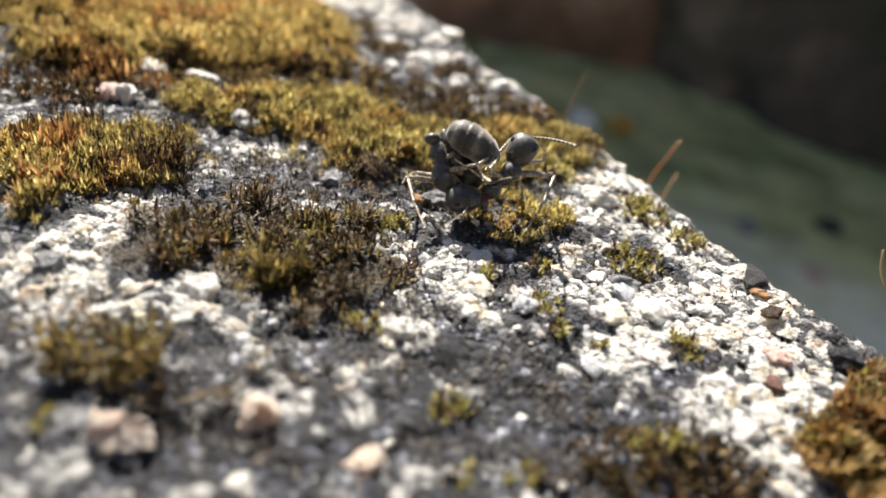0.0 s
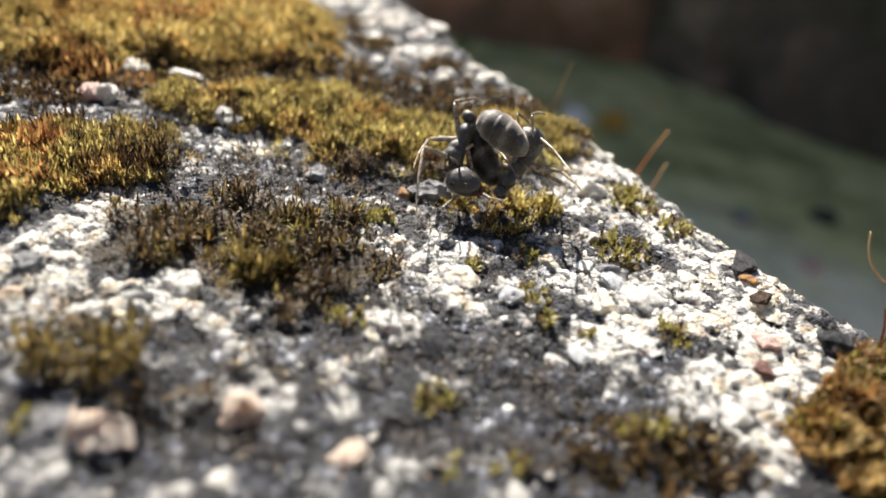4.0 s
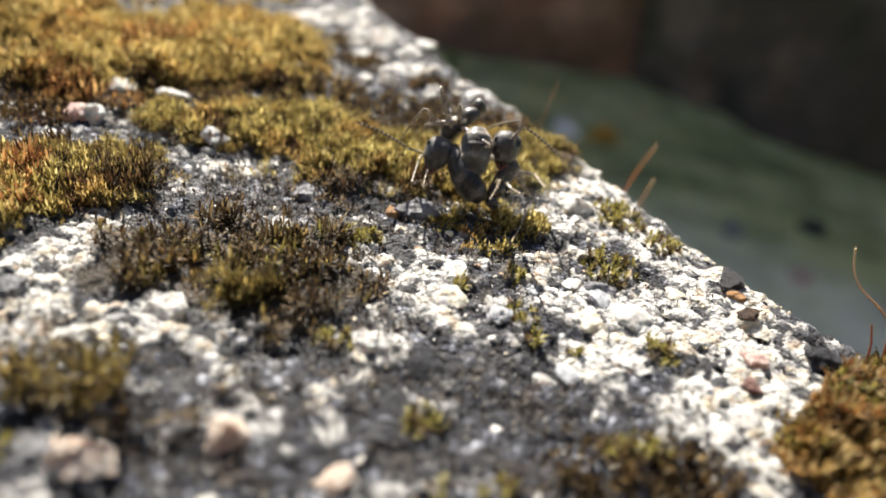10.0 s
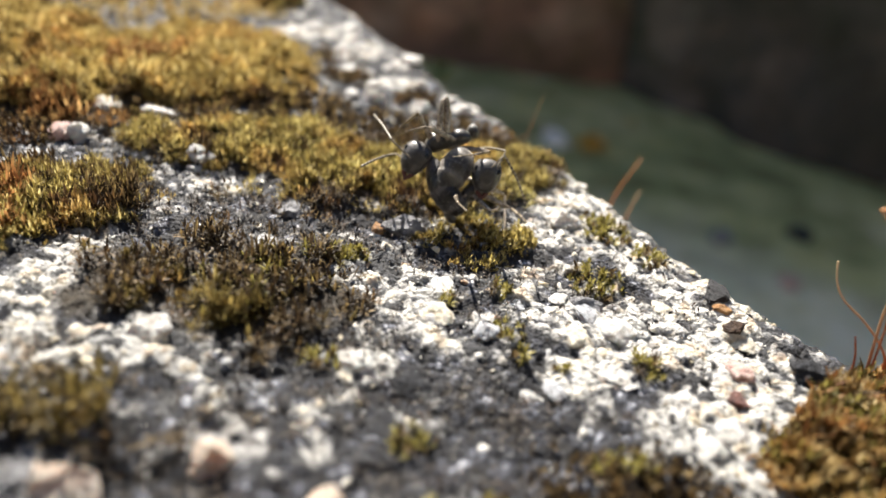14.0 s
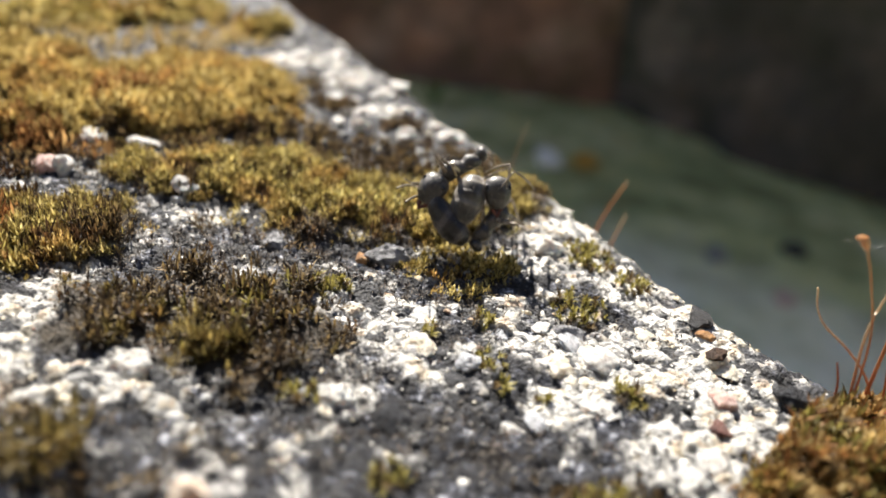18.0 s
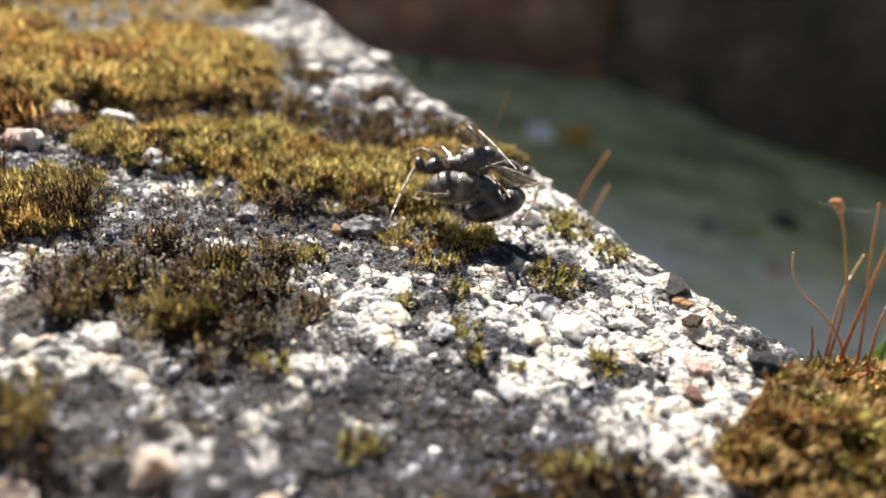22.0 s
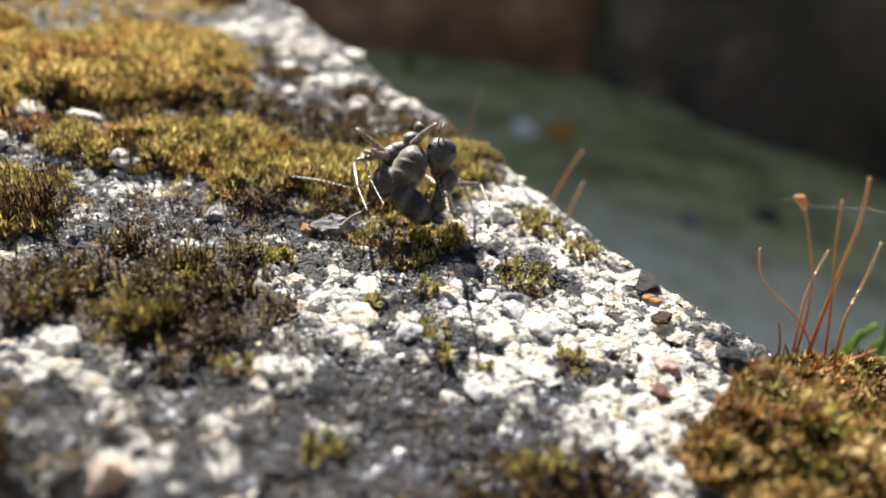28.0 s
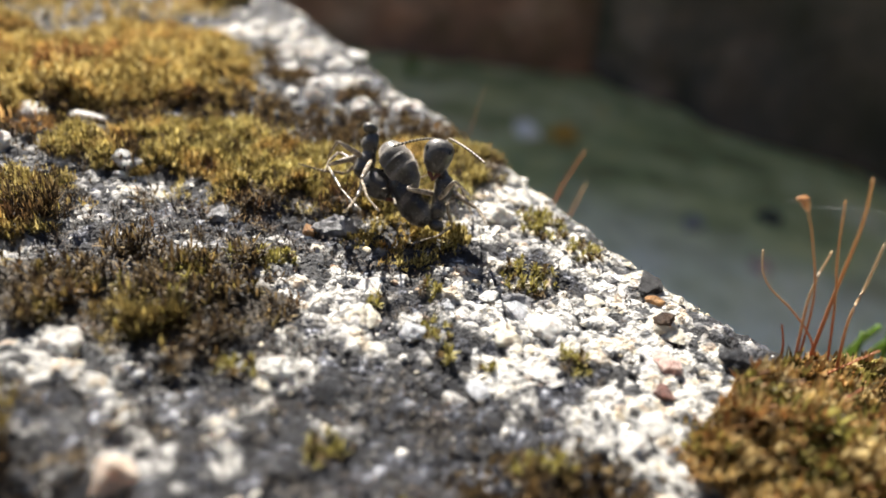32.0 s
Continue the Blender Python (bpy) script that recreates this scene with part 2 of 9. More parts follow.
def crystals(x, y, size, seed):
    """Angular cells: each one's tone (0 to 1), the way to its rim, and its tilted facet."""
    px, py = np.asarray(x, float) / size + 0.4 * field(x, y, size * 1.7, seed + 5), np.asarray(y, float) / size
    ix, iy = np.floor(px), np.floor(py)
    first, second = np.full(np.shape(px), 9.0), np.full(np.shape(px), 9.0)
    tone, tilt = np.zeros(np.shape(px)), np.zeros(np.shape(px))
    for a in (-1, 0, 1):
        for b in (-1, 0, 1):
            cx, cy = ix + a, iy + b
            ox, oy = px - cx - lattice(cx, cy, seed), py - cy - lattice(cx, cy, seed + 1.3)
            d = np.sqrt(ox * ox + oy * oy)
            near = d < first
            second = np.where(near, first, np.minimum(second, d))
            first = np.where(near, d, first)
            tone = np.where(near, lattice(cx, cy, seed + 2.7), tone)
            slope = (lattice(cx, cy, seed + 3.1) - 0.5) * ox + (lattice(cx, cy, seed + 4.9) - 0.5) * oy
            tilt = np.where(near, slope, tilt)
    return tone, second - first, tilt


# ---- plan of the stone's top: x, y, half width, half depth, in millimetres ----
FAR_MOSS = [(-38.4, 21.9, 6.8, 8.8), (-29.8, 24.5, 9.8, 10.8), (-23.4, 32.2, 9.9, 12.4), (-32.9, 15.7, 5.9, 4.5), (-15.7, 27.7, 5.7, 7.3), (-45.0, 30.0, 9.0, 12.0)]
BAND_MOSS = [(-25.8, -2.4, 4.1, 5.4), (-21.3, 0.1, 4.4, 4.7), (-19.2, 9.3, 5.2, 4.2), (-13.9, 11.5, 6.1, 5.6), (-8.4, 11.7, 6.3, 6.8), (-2.8, 8.9, 5.6, 6.2),
             (2.2, 8.4, 4.7, 6.6), (7.1, 11.3, 5.6, 7.2), (12.4, 14.5, 3.6, 4.5), (-21.2, -3.6, 3.3, 3.4), (-5.1, 5.8, 3.8, 4.1)]
LEFT_MOSS = [(-24.3, -7.8, 2.0, 3.8), (-22.8, -5.0, 2.1, 3.3), (-28.5, -5.0, 3.5, 5.0)]
DARK_MOSS = [(-3.1, -11.2, 2.6, 2.2), (-7.5, -13.2, 3.2, 2.2), (-16.5, -8.8, 3.0, 2.2), (-2.0, -9.5, 2.6, 2.6), (-9.5, -5.2, 4.0, 1.6), (-14.3, -11.8, 3.6, 3.1), (-12.3, -8.6, 3.9, 3.0), (-8.3, -9.6, 4.3, 4.5), (-5.2, -7.3, 4.2, 4.1), (-5.4, -13.6, 3.3, 2.7), (-3.3, -3.8, 2.4, 2.3)]
NEAR_MOSS = [(-12.4, -21.7, 2.0, 1.4), (-14.4, -22.4, 1.2, 1.0)]
EDGE_MOSS = [(34.0, -16.0, 9.3, 7.0)]
SPARSE_MOSS = [(-8.0, 33.0, 4.0, 3.5), (-12.0, 40.0, 4.0, 3.0), (0.5, 29.0, 3.0, 2.5), (4.5, 24.0, 3.0, 3.0), (-32.0, 10.0, 8.0, 6.0), (-12.0, 21.0, 10.0, 5.0), (0.0, 20.0, 9.0, 5.0), (-22.0, 17.0, 7.0, 4.0), (8.0, 20.0, 5.0, 5.0), (16.0, -22.0, 6.0, 3.0)]
OUTER_MOSS = [(-50.0, 56.0, 10.0, 9.0), (-38.0, 67.0, 8.0, 7.0), (-56.0, 44.0, 8.0, 8.0), (-24.0, 62.0, 5.0, 6.0)]
UNDER_MOSS = [(6.0, 0.7, 3.2, 3.0), (9.5, 0.9, 2.8, 2.6), (7.3, -1.4, 3.1, 2.0)]
RUST_MOSS = [(-26.5, 27.5, 3.5, 4.0), (-24.5, 12.0, 3.0, 2.2), (-33.0, 14.0, 4.0, 2.5), (-24.5, -8.0, 1.6, 3.0), (-26.5, -4.0, 2.0, 3.5)]
SPIKY_MOSS = [(-14.5, -9.0, 1.0, 1.0), (-9.8, -12.0, 1.0, 1.0), (-6.0, -6.6, 1.1, 1.0), (-2.6, -8.0, 0.9, 0.9), (-13.0, -12.6, 0.9, 0.9), (-7.6, -12.4, 1.2, 1.5), (-4.2, -9.5, 1.0, 1.2), (-12.0, -10.0, 1.2, 1.0)]
CRUST_MOSS = [(-8.0, 0.5, 9.0, 3.5), (-1.0, -1.0, 5.0, 3.0), (6.5, -3.2, 6.0, 2.0), (-16.0, -3.5, 5.0, 4.0), (0.0, -12.5, 3.5, 4.0), (8.0, -17.5, 6.0, 4.0), (-4.0, -19.0, 7.0, 3.5), (8.0, -22.5, 9.0, 2.5),
              (17.0, -5.5, 4.0, 1.6), (18.5, -13.5, 2.0, 1.5), (-26.0, 12.0, 6.0, 4.0), (-8.0, -24.5, 8.0, 2.0), (8.0, -8.0, 3.0, 1.6), (-17.0, -19.0, 5.0, 4.0)]
TUFTS = [(9.7, -10.2, 1.2, 1.5), (16.3, -3.2, 2.0, 2.2), (18.2, 4.7, 2.2, 2.6), (21.1, 0.9, 1.3, 1.7), (18.4, -12.2, 1.1, 1.3), (13.2, -13.1, 0.6, 0.7), (4.5, -20.1, 1.2, 1.4),
         (9.2, -5.8, 1.0, 1.2), (-1.3, -15.5, 1.4, 1.0), (15.3, -20.5, 1.7, 1.4), (8.5, -24.0, 0.9, 0.8), (5.3, -24.4, 0.7, 0.7), (-13.8, -25.4, 0.7, 1.0),
         (5.7, -7.7, 0.5, 0.6), (10.5, -12.5, 0.6, 0.8), (-1.6, -3.9, 1.6, 1.2)]
PALE_FAR = [(-8.2, 36.6, 2.6, 1.6), (-3.4, 39.2, 2.4, 1.6), (-12.0, 50.0, 3.0, 4.0), (-7.6, 45.8, 2.6, 3.2), (-2.2, 34.5, 2.4, 2.6), (4.0, 33.0, 2.0, 4.0), (-16.8, 49.3, 3.4, 4.3), (-1.0, 52.0, 3.0, 5.0), (14.0, 19.0, 4.0, 8.0)]
PALE_EDGE = [(15.5, 8.0, 3.5, 3.5), (18.5, 12.0, 3.5, 4.0), (22.0, 3.0, 3.0, 4.0), (13.5, 3.0, 3.6, 2.2), (18.0, 2.0, 3.5, 3.0), (21.5, -2.0, 4.0, 5.0), (22.3, -8.0, 5.6, 5.4), (24.9, -11.9, 5.2, 4.2), (19.2, 9.8, 5.2, 4.6), (26.0, 0.0, 4.0, 8.0), (20.0, 7.0, 4.5, 9.0), (19.0, -6.0, 6.0, 5.0)]
PALE_FRONT = [(-14.8, -17.6, 3.2, 1.6), (-18.5, -16.0, 3.0, 2.2), (-19.5, -11.5, 2.2, 2.6), (-9.9, -15.7, 2.6, 1.5), (-12.0, -17.0, 2.4, 1.2), (-8.0, -17.2, 1.6, 1.0), (-20.5, -16.3, 2.2, 1.2), (-17.3, -16.2, 2.2, 1.2), (-13.4, -15.9, 2.4, 1.2), (-9.3, -16.4, 1.8, 1.2), (-6.4, -19.1, 1.2, 1.1), (1.2, -14.8, 1.5, 1.2), (-0.1, -18.9, 0.8, 1.2), (-0.1, -21.6, 0.7, 1.0), (-4.5, -26.8, 1.2, 1.0), (-17.8, -19.1, 1.5, 1.2), (20.9, -17.4, 3.5, 3.3), (14.1, -13.3, 2.9, 2.1), (22.4, -19.5, 2.0, 2.6), (1.6, -15.1, 2.0, 3.0), (-1.3, -19.9, 0.8, 1.2), (-14.8, -17.0, 3.6, 1.9), (-11.1, -14.5, 1.9, 2.7), (-20.9, -12.4, 1.9, 3.1)]
PALE_TOP = [(3.2, -8.5, 3.4, 2.0), (6.5, -12.2, 2.2, 1.7), (8.4, -9.6, 2.6, 1.8), (0.8, -12.4, 1.2, 1.2), (8.0, -4.8, 3.0, 1.3), (1.5, -3.5, 3.0, 1.6), (-3.0, -1.5, 2.0, 1.5), (12.5, -2.5, 2.4, 1.6), (3.5, -7.0, 4.0, 3.4), (11.0, -5.7, 4.2, 3.5), (16.6, -8.2, 5.9, 3.9), (-18.4, -7.5, 2.4, 3.6), (-13.6, 3.2, 2.0, 2.0)]
PALE = PALE_FAR + PALE_EDGE + PALE_FRONT + PALE_TOP
BLACK_FAR = [(-6.0, 39.8, 2.2, 1.8), (1.6, 21.0, 1.8, 1.6), (-13.0, 46.8, 2.6, 2.4), (4.6, 26.0, 1.6, 2.0), (-10.6, 22.6, 2.0, 2.0), (-1.8, 28.6, 2.2, 1.6), (-19.5, 44.0, 2.5, 2.2), (-1.0, 40.5, 2.8, 2.6), (-11.0, 40.0, 3.4, 2.6), (3.2, 31.0, 2.0, 3.0), (-5.0, 54.0, 3.0, 3.0), (-17.0, 43.0, 3.5, 2.5), (-8.0, 34.0, 2.5, 3.0), (4.0, 38.0, 4.0, 12.0), (-14.0, 38.0, 5.0, 5.0)]
# black crust, but (17.6, -14.4) paints in the shade below a tuft
BLACK_EDGE = [(19.9, -3.1, 2, 1.1), (17.6, -4.6, 1.4, 1), (14.5, -0.2, 1.7, 1.5), (17.7, 0.2, 1.4, 1), (7.7, -5.5, 2.7, 1.3), (6.8, -8.6, 1.4, 1), (12.7, -6.1, 1, 0.8), (20.6, -7.9, 0.7, 0.6), (23.1, -0.5, 1.4, 0.9), (17.6, -14.4, 1.7, 1.4), (13.2, -4.9, 1, 0.6), (8.9, -15.8, 4.2, 2.1), (5.9, -13.9, 1.9, 1.2), (11.8, -13, 1, 1), (9.4, -9.9, 1, 1.3), (22.6, 2.2, 1.2, 0.9), (24.2, -3.4, 1.3, 1.0), (20.8, -4.6, 1.2, 0.8), (17.6, -1.2, 2.0, 1.2), (14.8, -7.6, 1.1, 0.8), (21.6, -11.0, 0.9, 0.7), (25.6, -8.9, 0.8, 0.7), (26.6, -11.9, 1.0, 0.7), (17.2, -10.4, 1.0, 0.7), (19.4, -8.0, 0.8, 0.6), (19.6, -3.4, 2.4, 1.9), (16.6, -2.4, 2.2, 1.5), (23.4, 0.0, 1.6, 2.2)]
# black crust; at (18.9, -13.2) the dark colour stands for a tuft's shadow
BLACK_FRONT = [(-8.5, -26.5, 2.5, 1.5), (-2.0, -26.5, 2.0, 1.2), (-15.0, -23.5, 2.6, 2.0), (-9.0, -22.3, 3.0, 1.8), (10.8, -14.0, 2.6, 2.0), (9.8, -16.0, 3.3, 2.1), (13.8, -18.5, 3.1, 2.1), (-4.7, -17.7, 1.8, 1.2), (2.8, -17.3, 1.8, 1.3), (-6.6, -25.6, 2.4, 1.4), (-13.8, -24.7, 1.4, 1.6), (-1.1, -24.8, 1.6, 1.2), (3.1, -16.7, 1.6, 1.8), (7.3, -15.8, 4.4, 2.8), (9.5, -18.1, 4.6, 2.6), (7.4, -21.6, 7.1, 2.6), (11.8, -20.8, 4.4, 2.2), (-0.8, -12.5, 1.7, 2.2), (-9.1, -19.4, 3.7, 2.2), (-4.1, -18.3, 3.9, 2.2), (-7.1, -24.4, 5.1, 2.0), (0.7, -23.6, 2.7, 1.7), (18.9, -13.2, 1.8, 1.7), (11.0, -22.5, 10.6, 3.1)]
BLACK_TOP = [(5.0, -6.2, 1.4, 0.7), (9.6, -7.0, 1.3, 0.8), (6.8, -10.8, 1.2, 0.6), (12.6, -8.8, 1.3, 0.8), (13.6, -11.6, 1.2, 0.8), (16.2, -13.6, 1.3, 0.9), (11.0, -1.4, 2.6, 1.7), (13.8, -3.4, 2.2, 1.5), (8.2, -7.7, 1.6, 1.6), (16.1, -5.7, 2.2, 1.8), (-15.2, -4.2, 3.0, 3.2), (-26.7, -0.9, 2.3, 2.4), (-7.0, 0.5, 7.5, 3.6), (-0.5, 1.0, 3.0, 2.5), (6.5, -3.2, 5.0, 1.6)]
BLACK = BLACK_FAR + BLACK_EDGE + BLACK_FRONT + BLACK_TOP


def cover(x, y, patches, ragged=0.35, seed=5, bump=3.0):
    """1 in the middle of the patches, 0 at their uneven rim, below 0 outside."""
    out = np.full(np.shape(x), -9.0)
    for cx, cy, rx, ry in patches:
        out = np.maximum(out, 1 - ((x - cx) / rx) ** 2 - ((y - cy) / ry) ** 2)
    return out + ragged * field(x, y, bump, seed, 3)


EDGE_X, EDGE_Y = 0.8543, 0.5198      # the level way out over the stone's edge
ROUND = 5.0                          # the edge's rounding
FLAT = 19.3                          # where it begins


def bulge(v):
    """How far the edge swells out towards its near end, in millimetres."""
    u = np.clip((-v - 15.0) / 9.0, 0, 1)
    return 1.9 * u * u * (3 - 2 * u) + 0.3


def mound(x, y):
    """How far soil and cushions lift the surface, in millimetres."""
    h = np.zeros(np.shape(x))
    for patches, height in ((FAR_MOSS, 1.3), (BAND_MOSS, 0.6), (LEFT_MOSS, 0.4), (DARK_MOSS, 0.12), (NEAR_MOSS, 0.3), (UNDER_MOSS, 0.1)):
        h = np.maximum(h, height * np.sqrt(np.clip(cover(x, y, patches, 0.25), 0, 1)) * (1 + 0.85 * field(x, y, 2.4, 61, 2)))
    return h


def roll_off(s):
    d = np.clip(s - FLAT, 0, ROUND * 0.999)
    return ROUND - np.sqrt(ROUND ** 2 - d ** 2)


def rough(x, y):
    lumps = 0.42 * field(x, y, 9.0, 21, 2) + 0.34 * field(x, y, 2.4, 3, 2) + 0.10 * field(x, y, 0.8, 9, 2)
    for size, seed, step, slope, joint in ((1.30, 91, 0.26, 0.42, 0.20), (0.58, 95, 0.12, 0.24, 0.12)):
        tone, gap, tilt = crystals(x, y, size, seed)
        lumps = lumps + step * (tone - 0.5) + slope * tilt + joint * (np.clip(gap * 3.0, 0, 1) - 1)
    pits = np.clip(cover(x, y, BLACK, 0.4, 31), 0, 1) * 0.35
    return lumps - pits


def height(x, y):
    """The surface of the stone, soil included, in millimetres."""
    return rough(x, y) + mound(x, y) - roll_off(EDGE_X * x + EDGE_Y * y - bulge(EDGE_X * y - EDGE_Y * x))


# ---- mesh helpers ----
def mesh_of(name, verts, faces, material, smooth=False):
    me = bpy.data.meshes.new(name)
    me.from_pydata(np.asarray(verts).tolist(), [], np.asarray(faces).tolist() if isinstance(faces, np.ndarray) else faces)
    me.materials.append(material)
    if smooth:
        me.polygons.foreach_set("use_smooth", [True] * len(me.polygons))
    me.update()
    return me


def part(name, bm, material, parent, label=""):
    """Links a bmesh, or a mesh, as one mesh object under a thing or a part."""
    if isinstance(bm, bmesh.types.BMesh):
        me = bpy.data.meshes.new(name)
        bm.to_mesh(me)
        bm.free()
        me.materials.append(material)
    else:
        me = bm
    ob = new(name, me)
    ob.parent = parent
    if label:
        tagged(ob, label)
    return ob


def set_attr(me, name, values):
    me.attributes.new(name, "FLOAT", "POINT").data.foreach_set("value", np.asarray(values, np.float32))


# ---- the stone ----
def build_stone():
    fine_s = np.arange(-33, FLAT, 0.16)
    arc = np.linspace(0, math.pi / 2, 38)
    prof_s = np.concatenate([[-260, -260, -200, -140, -90, -60, -45], fine_s, FLAT + ROUND * np.sin(arc), [FLAT + ROUND] * 8])
    prof_z = np.concatenate([[-240, 0], [0] * 5, 0 * fine_s, ROUND * np.cos(arc) - ROUND, [-8, -14, -25, -45, -80, -130, -190, -240]])
    out_s = np.concatenate([[-1, -0.5], [0] * 5, 0 * fine_s, np.sin(arc), [1] * 8])
    out_z = np.concatenate([[0, 0.5], [1] * 5, 0 * fine_s + 1, np.cos(arc), [0] * 8])
    v = np.concatenate([[-320, -220, -150, -100, -70, -52], np.arange(-42, 78, 0.17), [85, 100, 130, 180, 260, 380, 520]])
    S, V = np.meshgrid(prof_s, v, indexing="ij")
    Z = np.repeat(prof_z[:, None], len(v), 1)
    NS, NZ = np.repeat(out_s[:, None], len(v), 1), np.repeat(out_z[:, None], len(v), 1)
    swell = bulge(V) * np.clip((S + 10) / 28, 0, 1)
    X, Y = EDGE_X * (S + swell) - EDGE_Y * V, EDGE_Y * (S + swell) + EDGE_X * V
    depth = Z * 0.7
    lift = rough(X + depth * 0.9, Y + depth * 1.3) + mound(X, Y) * np.clip(NZ, 0, 1)
    far = np.abs(field(X, Y + depth, 60.0, 77, 2)) * np.clip((np.abs(V) - 60) / 60, 0, 1) * 3
    lift = lift - far
    X, Y, Z = X + EDGE_X * NS * lift, Y + EDGE_Y * NS * lift, Z + NZ * lift
    n, m = S.shape
    idx = np.arange(n * m).reshape(n, m)
    quads = np.stack([idx[:-1, :-1], idx[1:, :-1], idx[1:, 1:], idx[:-1, 1:]], -1).reshape(-1, 4)[:, ::-1]
    verts = np.stack([X, Y, Z], -1).reshape(-1, 3) * MM
    faces = quads.tolist() + [idx[:, 0].tolist()[::-1], idx[:, -1].tolist()]
    me = mesh_of("granite_block", verts, faces, STONE, True)
    pale, black = cover(X, Y, PALE, 0.7, 41, 2.2), cover(X, Y, BLACK, 0.6, 51, 2.0)
    rim = np.clip((EDGE_X * X + EDGE_Y * Y - FLAT + 2.0) / 2.5, 0, 1) * np.clip((20 - np.abs(V - 2)) / 6, 0, 1)
    pale = pale + 1.3 * rim
    crust = np.clip(0.18 + 0.34 * np.clip((Y - 18) / 6, 0, 1) + 1.0 * np.clip(black, 0, 1) - 0.75 * np.clip(pale, 0, 1), 0, 1)
    set_attr(me, "crust", crust.ravel())
    (big, rim_b, _), (small, rim_s, _) = crystals(X + depth * 0.9, Y + depth * 1.3, 1.30, 91), crystals(X + depth * 0.9, Y + depth * 1.3, 0.58, 95)
    set_attr(me, "joint", np.maximum(1 - np.clip(rim_b * 5.5, 0, 1), 0.6 * (1 - np.clip(rim_s * 4.5, 0, 1))).ravel())
    set_attr(me, "tone", (0.55 * big + 0.45 * small).ravel())
    set_attr(me, "pale", np.clip(pale * 2.4 + 0.15 - 1.5 * np.clip(black, 0, 1), 0, 0.97).ravel())
    set_attr(me, "soil", np.clip(mound(X, Y).ravel() * 2.0 + 1.5 * np.clip(cover(X, Y, DARK_MOSS, 0.9, 14), 0, 0.6).ravel(), 0, 1) * np.clip(NZ.ravel(), 0, 1))
    ob = new("granite_block", me)
    return tagged(ob, "weathered pale granite block with rounded edge, mossy top", "stone block", kind="structure")


def ico(level):
    bm = bmesh.new()
    bmesh.ops.create_icosphere(bm, subdivisions=level, radius=1.0)
    vs = np.array([v.co[:] for v in bm.verts])
    fs = np.array([[v.index for v in f.verts] for f in bm.faces])
    bm.free()
    return vs, fs


ICO_V, ICO_F = ico(1)
BALL_V, BALL_F = ico(2)
rng = np.random.default_rng(7)


def turns(n):
    """n random turns as matrices."""
    q = rng.normal(size=(n, 4))
    q /= np.linalg.norm(q, axis=1, keepdims=True)
    w, x, y, z = q.T
    return np.stack([np.stack([1 - 2 * (y * y + z * z), 2 * (x * y - z * w), 2 * (x * z + y * w)], -1),
                     np.stack([2 * (x * y + z * w), 1 - 2 * (x * x + z * z), 2 * (y * z - x * w)], -1),
                     np.stack([2 * (x * z - y * w), 2 * (y * z + x * w), 1 - 2 * (x * x + y * y)], -1)], 1)


def scatter_grains(count):
    """Places and sizes for crystals over the top and the rounded edge."""
    s, v = rng.uniform(-33, FLAT + ROUND * 1.35, count), rng.uniform(-42, 78, count)
    over = np.clip((s - FLAT) / ROUND, 0, math.pi / 2)
    s2 = np.where(s > FLAT, FLAT + ROUND * np.sin(over), s)
    s2 = s2 + bulge(v) * np.clip((s2 + 10) / 28, 0, 1)
    x, y = EDGE_X * s2 - EDGE_Y * v, EDGE_Y * s2 + EDGE_X * v
    moss = np.maximum.reduce([cover(x, y, p, 0.3) for p in (FAR_MOSS, BAND_MOSS, LEFT_MOSS, EDGE_MOSS, DARK_MOSS)])
    bare = 0.25 + cover(x, y, PALE, 0.7, 41, 2.2) - 1.3 * np.clip(cover(x, y, BLACK, 0.6, 51, 2.0), 0, 1)
    keep = ((moss < 0.1) | (rng.random(count) < 0.05)) & (rng.random(count) < np.where(bare > 0.35, 0.42, np.clip(0.6 + bare, 0.5, 0.8)))
    x, y, bare = x[keep], y[keep], bare[keep]
    size = (0.10 + 0.75 * rng.random(len(x)) ** 4.0) * np.where(bare > 0.1, 1.0, 0.85)
    bare = bare + 0.6 * np.clip((EDGE_X * x + EDGE_Y * y - FLAT + 2.0) / 2.5, 0, 1)
    pale = rng.random(len(x)) < np.clip(0.3 + 1.1 * np.clip(bare, 0, 1), 0.16, 0.66)
    return x, y, height(x, y), np.where(pale, size, size * 0.8) * np.where(y > 24, 1.7, 1.0), pale


def scatter_crystals(x0, x1, y0, y1, step, least, most, fill=0.8, stray=0.0):
    """Close-packed large crystals in the pale parts, one to each cell of a shaken grid."""
    x, y = (q.ravel() for q in np.meshgrid(np.arange(x0, x1, step), np.arange(y0, y1, step)))
    x, y = x + rng.uniform(-0.45, 0.45, len(x)) * step, y + rng.uniform(-0.45, 0.45, len(x)) * step
    s = EDGE_X * x + EDGE_Y * y
    moss = np.maximum.reduce([cover(x, y, p, 0.3) for p in (FAR_MOSS, BAND_MOSS, LEFT_MOSS, EDGE_MOSS, DARK_MOSS)])
    bare = cover(x, y, PALE, 0.9, 41, 2.2) - 1.3 * np.clip(cover(x, y, BLACK, 0.6, 51, 2.0), 0, 1)
    keep = (moss < 0.0) & (s < FLAT + 0.9 * ROUND) & (rng.random(len(x)) < np.where(bare > 0.12, fill, np.where(bare > -1.2, stray, 0.3 * stray)))
    x, y = x[keep], y[keep]
    size = least + (most - least) * rng.random(len(x)) ** 1.8
    return x, y, height(x, y) - 0.10 * size / least, size


